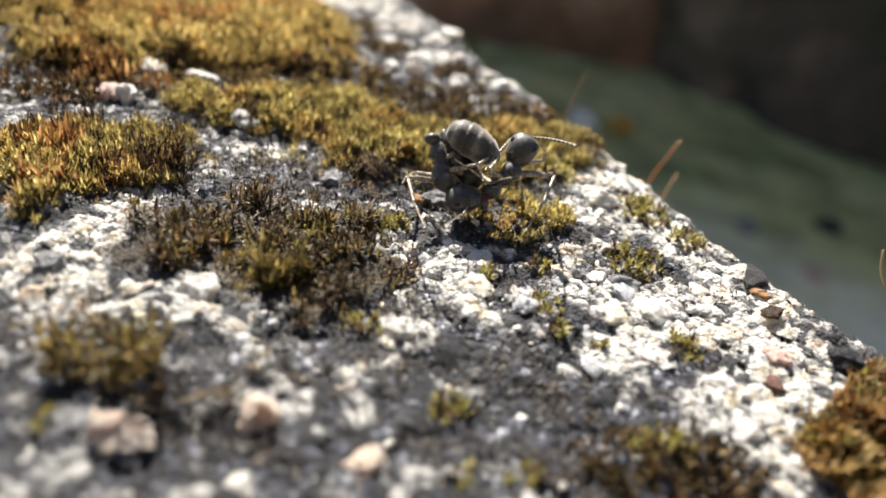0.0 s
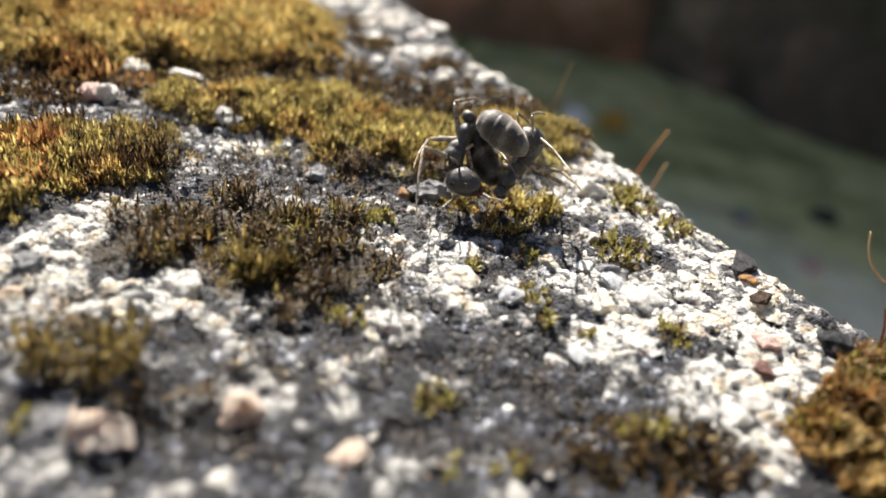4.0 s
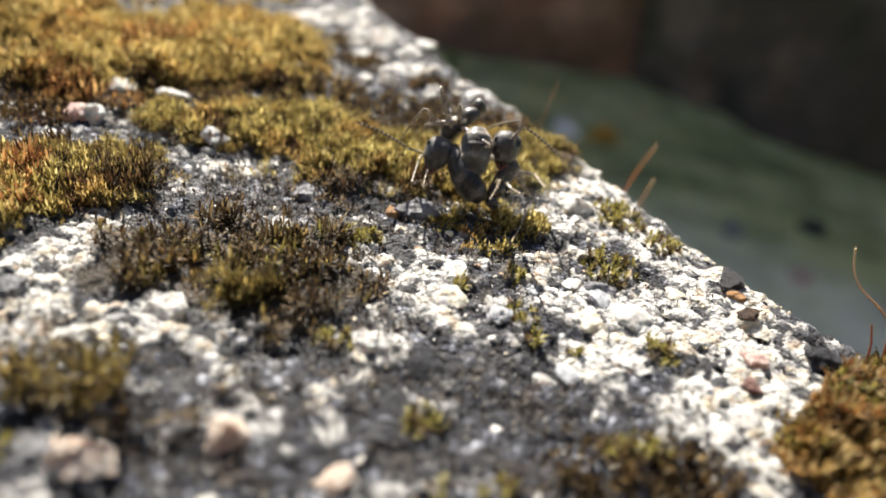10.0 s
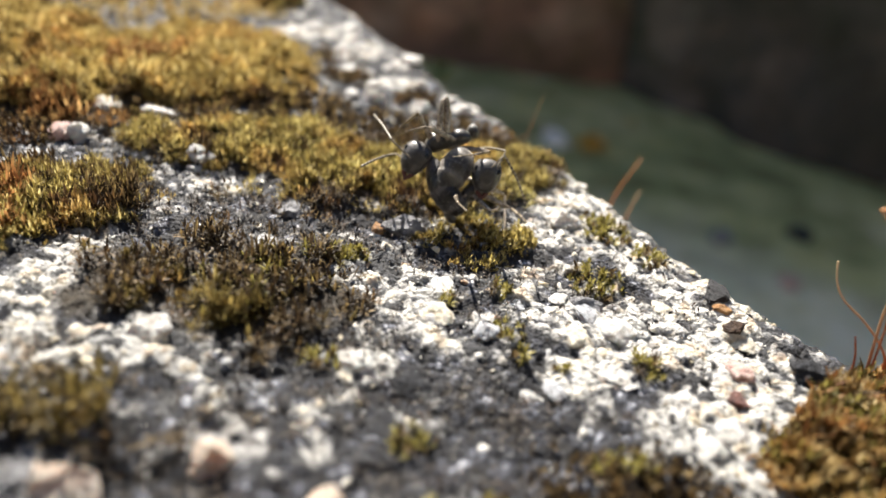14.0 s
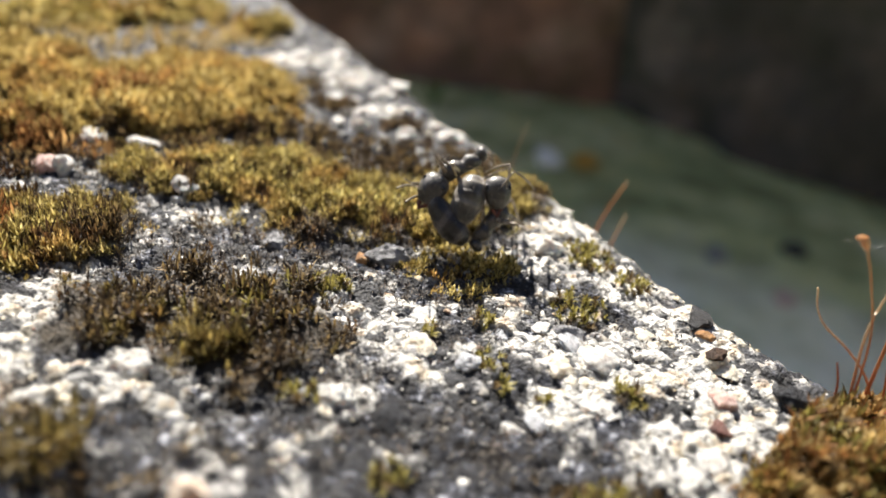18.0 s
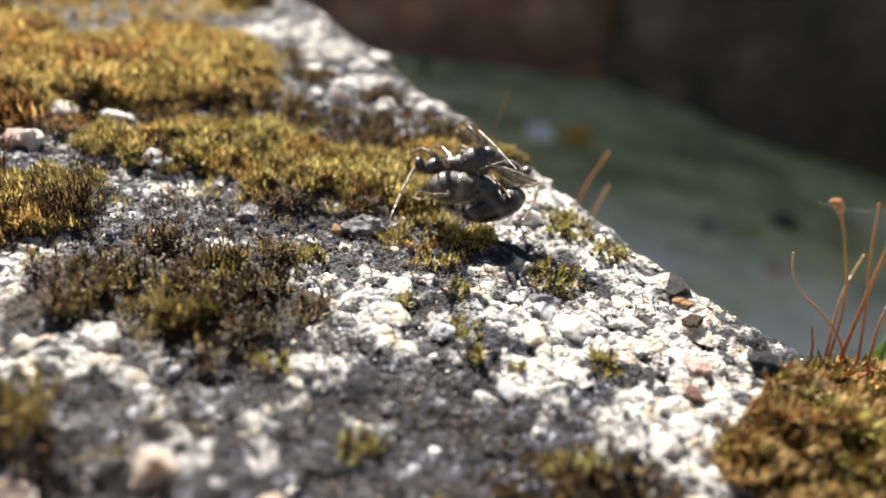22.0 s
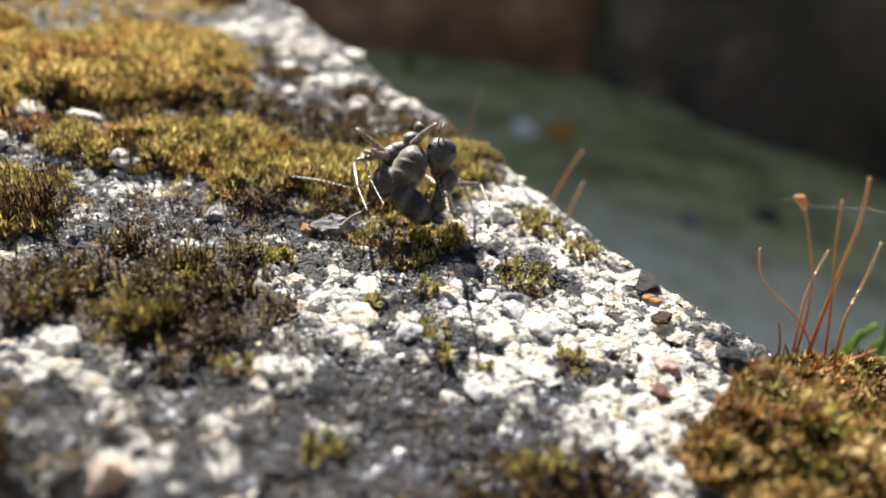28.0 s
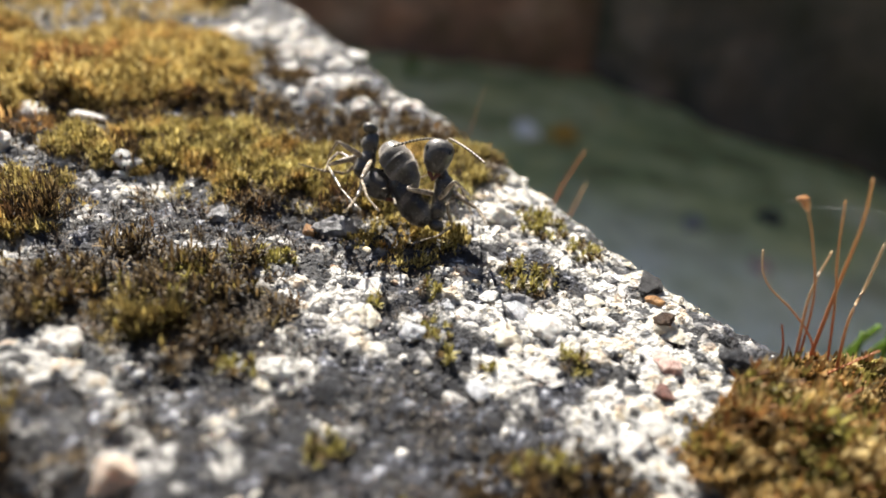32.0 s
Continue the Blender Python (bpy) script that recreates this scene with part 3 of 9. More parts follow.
def grain_cloud(name, x, y, z, size, material, parent, label):
    """Lumpy crystals: rounder ones where the top is seen sharply, plain ones elsewhere."""
    close = (x > -24) & (x < 33) & (y > -22) & (y < 9) & (size > 0.15)
    allv, allf, start = [], [], 0
    for some, V, F, jag in ((close, BALL_V, BALL_F, 0.05), (~close, ICO_V, ICO_F, 0.26)):
        n = int(some.sum())
        shape = V[None] * (1 + jag * rng.normal(size=(n, len(V), 1)).clip(-1.4, 1.4))
        shape = shape * rng.uniform(0.6, 1.35, (n, 1, 3))
        for cut in range(8):
            way = rng.normal(size=(n, 1, 3))
            way /= np.linalg.norm(way, axis=2, keepdims=True)
            over = np.clip((shape * way).sum(2, keepdims=True) - rng.uniform(0.22, 0.66, (n, 1, 1)), 0, None)
            shape = shape - way * over
        shape = np.einsum("nij,nkj->nki", turns(n), shape) * size[some][:, None, None]
        shape = shape * np.array([1, 1, 0.7]) + np.stack([x[some], y[some], z[some] - size[some] * 0.38], -1)[:, None]
        allv.append(shape.reshape(-1, 3))
        allf.append((F[None] + (start + np.arange(n) * len(V))[:, None, None]).reshape(-1, 3))
        start += n * len(V)
    ob = new(name, mesh_of(name, np.concatenate(allv) * MM, np.concatenate(allf), material))
    ob.parent = parent
    return tagged(ob, label, kind="stuff")


# ---- moss ----

def moss_mesh(name, x, y, z, tall, lean_x, lean_y, material, leaves=9, wide=0.13, spread=1.0, curve=0.72):
    """Leafy shoots as one mesh; places and heights in millimetres."""
    n = len(x)
    k = np.arange(leaves)
    up = (k + 0.5) / leaves
    turn = k[None] * 2.4 + rng.uniform(0, 6.28, (n, 1))
    tilt = (1.25 - 0.95 * up[None] + rng.normal(0, 0.3, (n, leaves))) * spread
    length = tall[:, None] * (0.62 + 0.15 * rng.normal(size=(n, leaves)).clip(-1.5, 1.5))
    out = np.stack([np.cos(turn), np.sin(turn), 0 * turn], -1)
    side = np.stack([-np.sin(turn), np.cos(turn), 0 * turn], -1)
    root = np.stack([x, y, z], -1)[:, None] + np.stack([0 * turn, 0 * turn, tall[:, None] * 0.62 * up[None] ** 1.0 + 0 * turn], -1)
    root = root + (tall[:, None] * up[None] * 0.6)[..., None] * np.stack([lean_x, lean_y, 0 * lean_x], -1)[:, None]
    a = out * np.sin(tilt)[..., None] + np.array([0, 0, 1.0]) * np.cos(tilt)[..., None]
    b = out * np.sin(tilt * curve)[..., None] + np.array([0, 0, 1.0]) * np.cos(tilt * curve)[..., None]
    w = (tall[:, None] * wide * rng.uniform(0.8, 1.25, (n, leaves)))[..., None]
    L = length[..., None]
    mid = root + a * L * 0.5
    pts = np.stack([root - side * w * 0.45, root + side * w * 0.45, mid + side * w, mid - side * w, mid + b * L * 0.5], 2)
    verts = pts.reshape(-1, 3) * MM
    base = (np.arange(n * leaves) * 5)[:, None]
    quads, tris = (base + np.array([[0, 1, 2, 3]])).tolist(), (base + np.array([[3, 2, 4]])).tolist()
    return mesh_of(name, verts, quads + tris, material)


def grow(patches, per_mm2, tall, seed, ragged=0.3, gap=0.42):
    """Places for shoots inside the patches."""
    lo = np.min([(cx - rx, cy - ry) for cx, cy, rx, ry in patches], 0) - 1
    hi = np.max([(cx + rx, cy + ry) for cx, cy, rx, ry in patches], 0) + 1
    n = int(np.prod(hi - lo) * per_mm2)
    x, y = rng.uniform(lo[0], hi[0], n), rng.uniform(lo[1], hi[1], n)
    c = cover(x, y, patches, ragged, seed)
    clump = field(x, y, 1.6, seed + 3, 2)
    keep = ((c > 0.02) | ((c > -0.55) & (rng.random(n) < 0.2))) & (clump > -gap + 0.45 * (1 - np.clip(c, 0, 1)) ** 2)
    x, y, c, clump = x[keep], y[keep], c[keep], clump[keep]
    h = tall * (0.42 + 0.55 * np.clip(c * 1.6, 0, 1) + 0.55 * clump) * rng.uniform(0.6, 1.4, len(x))
    return x, y, height(x, y) - 0.1, h.clip(0.25, 4)


def moss_patch(name, patches, per_mm2, tall, seed, material, label, ragged=0.3, gap=0.42, sway=0.45, **kw):
    x, y, z, h = grow(patches, per_mm2, tall, seed, ragged, gap)
    s = EDGE_X * x + EDGE_Y * y
    lean = np.clip((s - FLAT) / ROUND, 0, 1) * 0.9
    lx = lean * EDGE_X + rng.normal(0, sway, len(x))
    ly = lean * EDGE_Y + rng.normal(0, sway, len(x))
    ob = new(name, moss_mesh(name, x, y, z, h, lx, ly, material, **kw))
    return tagged(ob, label, "moss", kind="stuff")


stone = build_stone()
gx, gy, gz, gs, gp = scatter_grains(30000)
near_focus = np.argsort((gx - 12) ** 2 + (gy + 6) ** 2 - 60 * gs)
picked = near_focus[:300]
rest = np.ones(len(gx), bool)
rest[picked] = False
grain_cloud("pale_grains", *(q[rest & gp] for q in (gx, gy, gz, gs)), GRAIN_WHITE, stone, "small white and cream quartz grains")
grain_cloud("dark_grains", *(q[rest & ~gp] for q in (gx, gy, gz, gs)), GRAIN_DARK, stone, "small grey and black mineral grains")

grain_cloud("quartz_crystals", *scatter_crystals(8, 34, -22, 16, 0.60, 0.26, 0.66, 0.70), CRYSTAL_WHITE, stone, "close-packed white and cream quartz crystals")
grain_cloud("quartz_crystals", *scatter_crystals(-24, 8, -26, 4, 0.66, 0.20, 0.60, 0.42, 0.09), CRYSTAL_WHITE, stone, "patches of white quartz crystals between dark crust")
grain_cloud("quartz_crystals", *scatter_crystals(-22, 22, 16, 60, 1.3, 0.35, 0.9, 0.42), CRYSTAL_WHITE, stone, "white quartz crystals on far bare granite")


def pick_grains():
    """The nearest crystals, each an object of its own."""
    shapes = []
    for k in range(8):
        vs = BALL_V * (1 + 0.08 * rng.normal(size=(len(BALL_V), 1)).clip(-1.3, 1.3)) * rng.uniform(0.7, 1.25, (1, 3))
        for cut in range(7):
            way = Vector(rng.normal(size=3)).normalized()
            vs = vs - np.clip(vs @ np.array(way) - rng.uniform(0.25, 0.66), 0, None)[:, None] * np.array(way)
        shapes.append((mesh_of("crystal", vs * MM, BALL_F, PIECE_WHITE), mesh_of("crystal", vs * MM, BALL_F, PIECE_DARK)))
    for k, i in enumerate(picked):
        big = gs[i] if gp[i] else gs[i] * 0.6
        ob = part("crystal", shapes[k % 8][0 if gp[i] else 1], None, stone)
        turn = Euler(rng.uniform(0, 6.28, 3).tolist())
        ob.matrix_basis = Matrix.LocRotScale(Vector((gx[i], gy[i], gz[i] - big * 0.4)) * MM, turn, (big, big, big * 0.9))


moss_patch("moss_cushion", FAR_MOSS, 22.0, 1.25, 11, MOSS_GOLD, "golden yellow moss cushion spread over the stone", leaves=8, wide=0.05)
moss_patch("moss_cushion", [(-8.4, 11.7, 6.3, 6.0), (-2.8, 9.5, 5.6, 5.0), (4.0, 8.5, 5.0, 4.5), (9.0, 7.0, 4.0, 4.0)], 14.0, 0.8, 55, MOSS_FRESH, "fresh yellow-green moss in the sun", ragged=0.6, gap=0.15, sway=0.8, leaves=10, wide=0.05, spread=1.2, curve=1.2)
moss_patch("moss_cushion", BAND_MOSS, 28.0, 0.85, 12, MOSS_GREEN, "olive and yellow moss cushion along the stone's top", ragged=0.5, gap=0.24, sway=0.6, leaves=10, wide=0.05, spread=1.1, curve=1.05)
moss_patch("moss_cushion", BAND_MOSS, 3.0, 0.9, 32, MOSS_BROWN, "brown dead shoots amid the olive moss", wide=0.05)
moss_patch("moss_cushion", [(-25.0, -1.5, 5.5, 5.5), (-20.0, -1.0, 3.5, 3.5), (-17.0, 8.0, 4.0, 2.5)], 6.0, 1.05, 35, MOSS_BROWN, "brown dying moss mixed into the olive cushion", ragged=0.6, gap=0.1, wide=0.05)
moss_patch("moss_cushion", RUST_MOSS, 5.0, 1.4, 33, MOSS_RUST, "reddish orange spots in the golden moss", wide=0.06)
moss_patch("moss_cushion", SPIKY_MOSS, 4.0, 1.2, 34, MOSS_SPIKE, "tall spiky brown-green moss shoots", leaves=16, wide=0.05, spread=0.95, curve=1.2)
moss_patch("moss_cushion", [(-7.4, -13.0, 0.85, 0.8), (-5.9, -12.2, 0.6, 0.6)], 13.0, 1.9, 45, MOSS_SPIKE, "clump of upright spiky brown moss shoots", gap=0.8, leaves=16, wide=0.045, spread=0.75, curve=1.1)
moss_patch("moss_cushion", LEFT_MOSS, 16.0, 1.0, 13, MOSS_GREEN, "olive moss with rusty shoots at the rim of a cushion", wide=0.06)
moss_patch("moss_cushion", DARK_MOSS, 10.0, 1.0, 14, MOSS_BROWN, "dark brown half-dry moss patch on granite", ragged=1.0, gap=-0.05, sway=0.8, leaves=11, wide=0.055, spread=1.3, curve=1.3)
moss_patch("moss_cushion", DARK_MOSS, 0.55, 1.1, 44, MOSS_SPIKE, "olive shoots standing in the dark moss", ragged=1.0, gap=-0.1, sway=0.6, leaves=14, wide=0.055, spread=1.1, curve=1.3)
moss_patch("moss_cushion", NEAR_MOSS, 3.6, 1.9, 15, MOSS_SPIKE, "brown-green spiky moss tuft on grey granite", ragged=0.8, sway=0.7, leaves=13, wide=0.045, spread=0.9, curve=1.25)
moss_patch("moss_cushion", SPARSE_MOSS, 5.0, 0.8, 19, MOSS_BROWN, "thin brown moss scattered over dark granite", wide=0.09)
moss_patch("moss_cushion", CRUST_MOSS, 2.6, 0.55, 23, MOSS_DRY, "dry grey-brown moss fibres on dark granite crust", sway=0.9, wide=0.06, spread=1.35, curve=1.3)
moss_patch("moss_cushion", OUTER_MOSS, 4.0, 1.9, 37, MOSS_GREEN, "olive moss cushion far back on the stone", ragged=0.6, gap=0.2, leaves=7, wide=0.09)
moss_patch("moss_debris", [(-6.0, -9.0, 10.0, 6.0), (-3.0, -8.0, 30.0, 17.0), (14.0, -6.0, 14.0, 14.0)], 1.2, 0.36, 29, MOSS_DRY, "dry brown moss crumbs strewn over the granite", ragged=0.5, gap=0.1, sway=0.9, leaves=6, wide=0.09, spread=1.35, curve=1.2)
moss_patch("moss_cushion", [(-18.5, -0.5, 3.2, 3.8), (-10.5, 2.6, 5.5, 2.2), (-4.0, 2.2, 4.0, 2.4), (-9.0, -1.5, 4.0, 1.4)], 4.5, 0.75, 51, MOSS_BROWN, "thin dark brown moss between pale crystals", ragged=0.9, gap=0.0, sway=0.8, leaves=12, wide=0.055, spread=1.3, curve=1.3)
moss_patch("moss_cushion", [(-18.0, 0.5, 3.2, 3.0), (-6.0, 3.4, 7.0, 1.8)], 2.0, 0.7, 52, MOSS_GREEN, "loose olive shoots at the cushion's ragged rim", ragged=0.9, gap=0.1, sway=0.8, leaves=12, wide=0.055, spread=1.2, curve=1.3)
moss_patch("moss_cushion", [(-44.0, 48.0, 9.0, 7.0), (-34.0, 50.0, 7.0, 6.0), (-27.0, 55.0, 6.0, 7.0)], 1.6, 1.4, 53, MOSS_GOLD, "golden moss thinly spread on far granite", ragged=0.9, gap=0.2, leaves=8, wide=0.07, spread=1.2, curve=1.2)
moss_patch("moss_cushion", [(-28.7, 25.0, 2.6, 4.0), (-30.0, 12.0, 2.6, 2.2)], 16.0, 1.5, 54, MOSS_RUST, "rusty orange spot in the golden moss", wide=0.05)
moss_patch("moss_cushion", [(-12.5, -19.6, 4.5, 1.6), (-9.0, -23.4, 3.6, 1.3), (-16.0, -20.2, 3.0, 1.8), (-6.0, -20.6, 2.5, 1.0)], 2.6, 1.0, 56, MOSS_BROWN, "brown moss creeping over dark granite", ragged=1.0, gap=0.0, sway=0.9, leaves=11, wide=0.055, spread=1.3, curve=1.3)
moss_patch("moss_cushion", [(-5.6, -8.6, 3.0, 3.6), (-3.2, -5.0, 2.0, 1.6), (-10.5, -9.0, 2.2, 1.6), (-8.0, -12.4, 1.6, 1.4)], 2.2, 0.95, 57, MOSS_TUFT, "bright olive star-shaped shoots in dark moss", ragged=1.0, gap=0.0, sway=0.6, leaves=15, wide=0.06, spread=1.2, curve=1.3)
moss_patch("moss_cushion", UNDER_MOSS, 11.0, 0.6, 17, MOSS_GREEN, "low olive moss under the fighting ants", wide=0.10)


def edge_cushion():
    """A cushion that swells out over the stone's rounded edge."""
    def dome(x, y):
        q = ((x - 34.0) / 12.0) ** 2 + ((y + 16.0) / 9.0) ** 2
        lift = 1.6 * np.clip((23.0 - EDGE_X * x - EDGE_Y * y) / 5.0, 0, 1)
        return -2.05 + 1.9 * np.sqrt(np.clip(1 - q, 0, 1)) + lift + 0.35 * field(x, y, 2.5, 66, 2)
    ring, spoke = np.meshgrid(np.linspace(0.02, 0.985, 22), np.linspace(0, 2 * math.pi, 49)[:-1], indexing="ij")
    X, Y = 34.0 + 12.0 * ring * np.cos(spoke), -16.0 + 9.0 * ring * np.sin(spoke)
    inner = np.clip(((X - 25.6) * 0.621 - (Y + 16.6) * 0.784) / 2.5, -1.5, 0)
    verts = np.stack([X, Y, dome(X, Y) - 0.5 + 2.5 * inner], -1).reshape(-1, 3)
    idx = np.arange(22 * 48).reshape(22, 48)
    nxt = np.roll(idx, -1, 1)
    quads = np.stack([idx[:-1], idx[1:], nxt[1:], nxt[:-1]], -1).reshape(-1, 4)
    low = verts[idx[-1]] - np.array([0, 0, 4.5])
    verts = np.concatenate([verts, low])
    base = 22 * 48 + np.arange(48)
    skirt = np.stack([idx[-1], base, np.roll(base, -1), np.roll(idx[-1], -1)], -1)
    body = mesh_of("cushion_base", verts * MM, quads.tolist() + skirt.tolist() + [idx[0].tolist(), base.tolist()[::-1]], SOIL, True)
    n = 9000
    x, y = rng.uniform(22, 46, n), rng.uniform(-25, -7, n)
    q = ((x - 34.0) / 12.0) ** 2 + ((y + 16.0) / 9.0) ** 2
    inward = (x - 24.6) * 0.621 - (y + 16.6) * 0.784 + 0.7 * field(x, y, 2.0, 69)
    keep = (q < 0.92) & (inward > 0.35)
    x, y, q = x[keep], y[keep], q[keep]
    clump = field(x, y, 1.7, 67, 2)
    h = 1.5 * (0.75 + 0.75 * clump) * rng.uniform(0.6, 1.35, len(x))
    lx = (x - 34.0) / 12.0 * 0.6 + 0.7 * field(x, y, 1.5, 71) + rng.normal(0, 0.3, len(x))
    ly = (y + 16.0) / 9.0 * 0.5 + 0.7 * field(x, y, 1.5, 73) + rng.normal(0, 0.3, len(x))
    kind = field(x, y, 2.2, 75, 2) + rng.normal(0, 0.25, len(x))
    def shoots(some, material, name="moss_cushion"):
        return moss_mesh(name, x[some], y[some], dome(x[some], y[some]) - 0.55, h[some].clip(0.4, 4), lx[some], ly[some], material, leaves=9, wide=0.085, spread=1.0, curve=1.2)
    ob = new("moss_cushion", shoots(kind < 0.06, MOSS_ORANGE))
    part("red_shoots", shoots((kind >= 0.06) & (kind < 0.22), MOSS_RUST, "red_shoots"), MOSS_RUST, ob, "reddish brown moss shoots")
    part("olive_shoots", shoots(kind >= 0.22, MOSS_TUFT, "olive_shoots"), MOSS_TUFT, ob, "dark olive moss shoots")
    tagged(ob, "rusty golden moss cushion hanging over the stone's edge", "moss", kind="stuff")
    part("cushion_base", body, SOIL, ob)
    return ob


SOIL = make_plain("dark_soil", (0.05, 0.034, 0.018), 0.9, 0.6, 2500.0)
edge_cushion()


def tuft_of_moss(cx, cy, rx, ry):
    """A small tuft, shoot by shoot."""
    top = tagged(new("moss_tuft"), "small bright olive moss tuft between pale grains", "moss tuft", group="small moss tufts")
    top.location = (cx * MM, cy * MM, float(height(np.array(cx), np.array(cy))) * MM)
    for k in range(max(5, int(rx * ry * 11))):
        a, r = rng.uniform(0, 6.28), math.sqrt(rng.random())
        x, y = cx + rx * r * math.cos(a), cy + ry * r * math.sin(a)
        ob = part("shoot", SHOOTS[k % len(SHOOTS)], None, top)
        ob.location = ((x - cx) * MM, (y - cy) * MM, (float(height(np.array(x), np.array(y))) - 0.1) * MM - top.location.z)
        ob.rotation_euler = (rng.normal(0, 0.2), rng.normal(0, 0.2), rng.uniform(0, 6.28))
        ob.scale = [rng.uniform(0.75, 1.35) * (1.15 - 0.4 * r)] * 3


SHOOTS = []
for k in range(6):
    one = np.zeros(1)
    SHOOTS.append(moss_mesh("shoot", one, one, one, one + 0.8, one + rng.normal(0, 0.15), one + rng.normal(0, 0.15), MOSS_TUFT if k < 4 else MOSS_BROWN, leaves=18, wide=0.08, spread=1.1, curve=1.25))
for spot in TUFTS:
    tuft_of_moss(*spot)

# ---- ground and walls beyond ----
def make_ground():
    a = Mat("damp_ground", 0.85)
    tone = a.ramp(a.noise(6, 6, 0.65), [(0.32, (0.30, 0.34, 0.14)), (0.5, (0.55, 0.57, 0.27)), (0.68, (0.84, 0.78, 0.54))])
    blots = a.ramp(a.noise(17, 4, 0.7), [(0.38, (0.52, 0.50, 0.42)), (0.52, (1, 1, 1)), (0.68, (1.2, 1.1, 0.92))])
    mossy = a.mix(0.9, tone, blots, "MULTIPLY")
    # bare gravel close to the block; green algae farther off, its colour darkened for the walls' shade; uneven border
    away = a.node("ShaderNodeVectorMath")
    away.operation = "LENGTH"
    flat = a.node("ShaderNodeVectorMath")
    flat.operation = "MULTIPLY"
    flat.inputs[1].default_value = (1, 1, 0)
    a.t.links.new(a.coords(), flat.inputs[0])
    a.t.links.new(flat.outputs["Vector"], away.inputs[0])
    place = away.outputs["Value"]
    wander = a.node("ShaderNodeMath", Value=0.0)
    wander.operation = "MULTIPLY_ADD"
    a.t.links.new(a.noise(9, 4, 0.6), wander.inputs[0])
    wander.inputs[1].default_value = 0.22
    a.t.links.new(place, wander.inputs[2])
    grit = a.ramp(a.noise(38, 5, 0.7), [(0.30, (0.42, 0.42, 0.25)), (0.46, (0.82, 0.81, 0.58)), (0.62, (0.93, 0.91, 0.74))])
    a.set("Base Color", a.mix(a.ramp(wander.outputs[0], [(0.53, (0, 0, 0)), (0.67, (1, 1, 1))]), grit, mossy))
    a.bump(a.noise(60, 5, 0.7), 0.5, 0.01)
    return a.m


def make_wall(name, low, mid, high):
    a = Mat(name, 0.9)
    tone = a.ramp(a.noise(7, 6, 0.65), [(0.3, low), (0.55, mid), (0.75, high)])
    stain = a.ramp(a.noise(11, 5, 0.7), [(0.36, (0.62, 0.72, 0.58)), (0.5, (1, 1, 1)), (0.66, (1.7, 1.5, 1.35))])
    a.set("Base Color", a.mix(0.9, tone, stain, "MULTIPLY"))
    a.bump(a.noise(40, 5, 0.7), 0.6, 0.01)
    return a.m


GROUND = make_ground()
BROWN_WALL = make_wall("brown_wall", (0.085, 0.052, 0.040), (0.23, 0.13, 0.088), (0.42, 0.28, 0.21))
GREY_WALL = make_wall("dark_wall", (0.034, 0.030, 0.025), (0.078, 0.066, 0.056), (0.22, 0.175, 0.148))
gm = bmesh.new()
bmesh.ops.create_grid(gm, x_segments=60, y_segments=60, size=60.0)
for v in gm.verts:
    v.co.z = -0.24 - 0.002
me = bpy.data.meshes.new("ground")
gm.to_mesh(me)
gm.free()
me.materials.append(GROUND)
tagged(new("ground", me), "damp ground with green algae", "ground", kind="structure")


def wall(name, x0, y0, x1, y1, h, thick, material, label):
    bm = bmesh.new()
    bmesh.ops.create_cube(bm, size=1.0)
    length = math.hypot(x1 - x0, y1 - y0)
    for v in bm.verts:
        v.co = Vector((v.co.x * length, v.co.y * thick + thick / 2, (v.co.z + 0.5) * h))
    bmesh.ops.subdivide_edges(bm, edges=bm.edges[:], cuts=12, use_grid_fill=True)
    for v in bm.verts:
        v.co += noise.noise_vector(v.co * 9) * 0.03
    ob = part(name, bm, material, None)
    ob.matrix_basis = pose((x0 + x1) / 2, (y0 + y1) / 2, -0.245, 0, 0, math.degrees(math.atan2(y1 - y0, x1 - x0)))
    return tagged(ob, label, "wall", kind="structure")


wall("wall_north", -0.9, 0.88, 0.245, 0.85, 0.75, 0.25, BROWN_WALL, "reddish brown old wall in shade")
# added out of view behind the camera; blocks low sky light from the ants
wall("sky_block_south", 1.5, -0.85, -1.5, -0.85, 1.35, 0.25, GREY_WALL, "unseen dark wall added behind the camera to block sky light")
wall("wall_east", 0.215, 0.855, 0.86, 0.27, 0.75, 0.25, GREY_WALL, "dark grey old wall in shade")



# ---- ants ----
def make_ant(name, col, edge, rough_v, scale=5200.0, sheen=0.0, coat=0.0):
    a = Mat(name, rough_v, spec=0.45)
    a.set("Coat Weight", coat).set("Coat Roughness", 0.14)
    a.set("Base Color", a.ramp(a.noise(scale, 5, 0.7), [(0.35, col), (0.75, edge)]))
    if sheen:
        a.set("Sheen Weight", sheen).set("Sheen Roughness", 0.5).set("Sheen Tint", (0.9, 0.85, 0.75, 1))
    a.bump(a.noise(2600, 6, 0.8), 0.8, 0.00008)
    return a.m


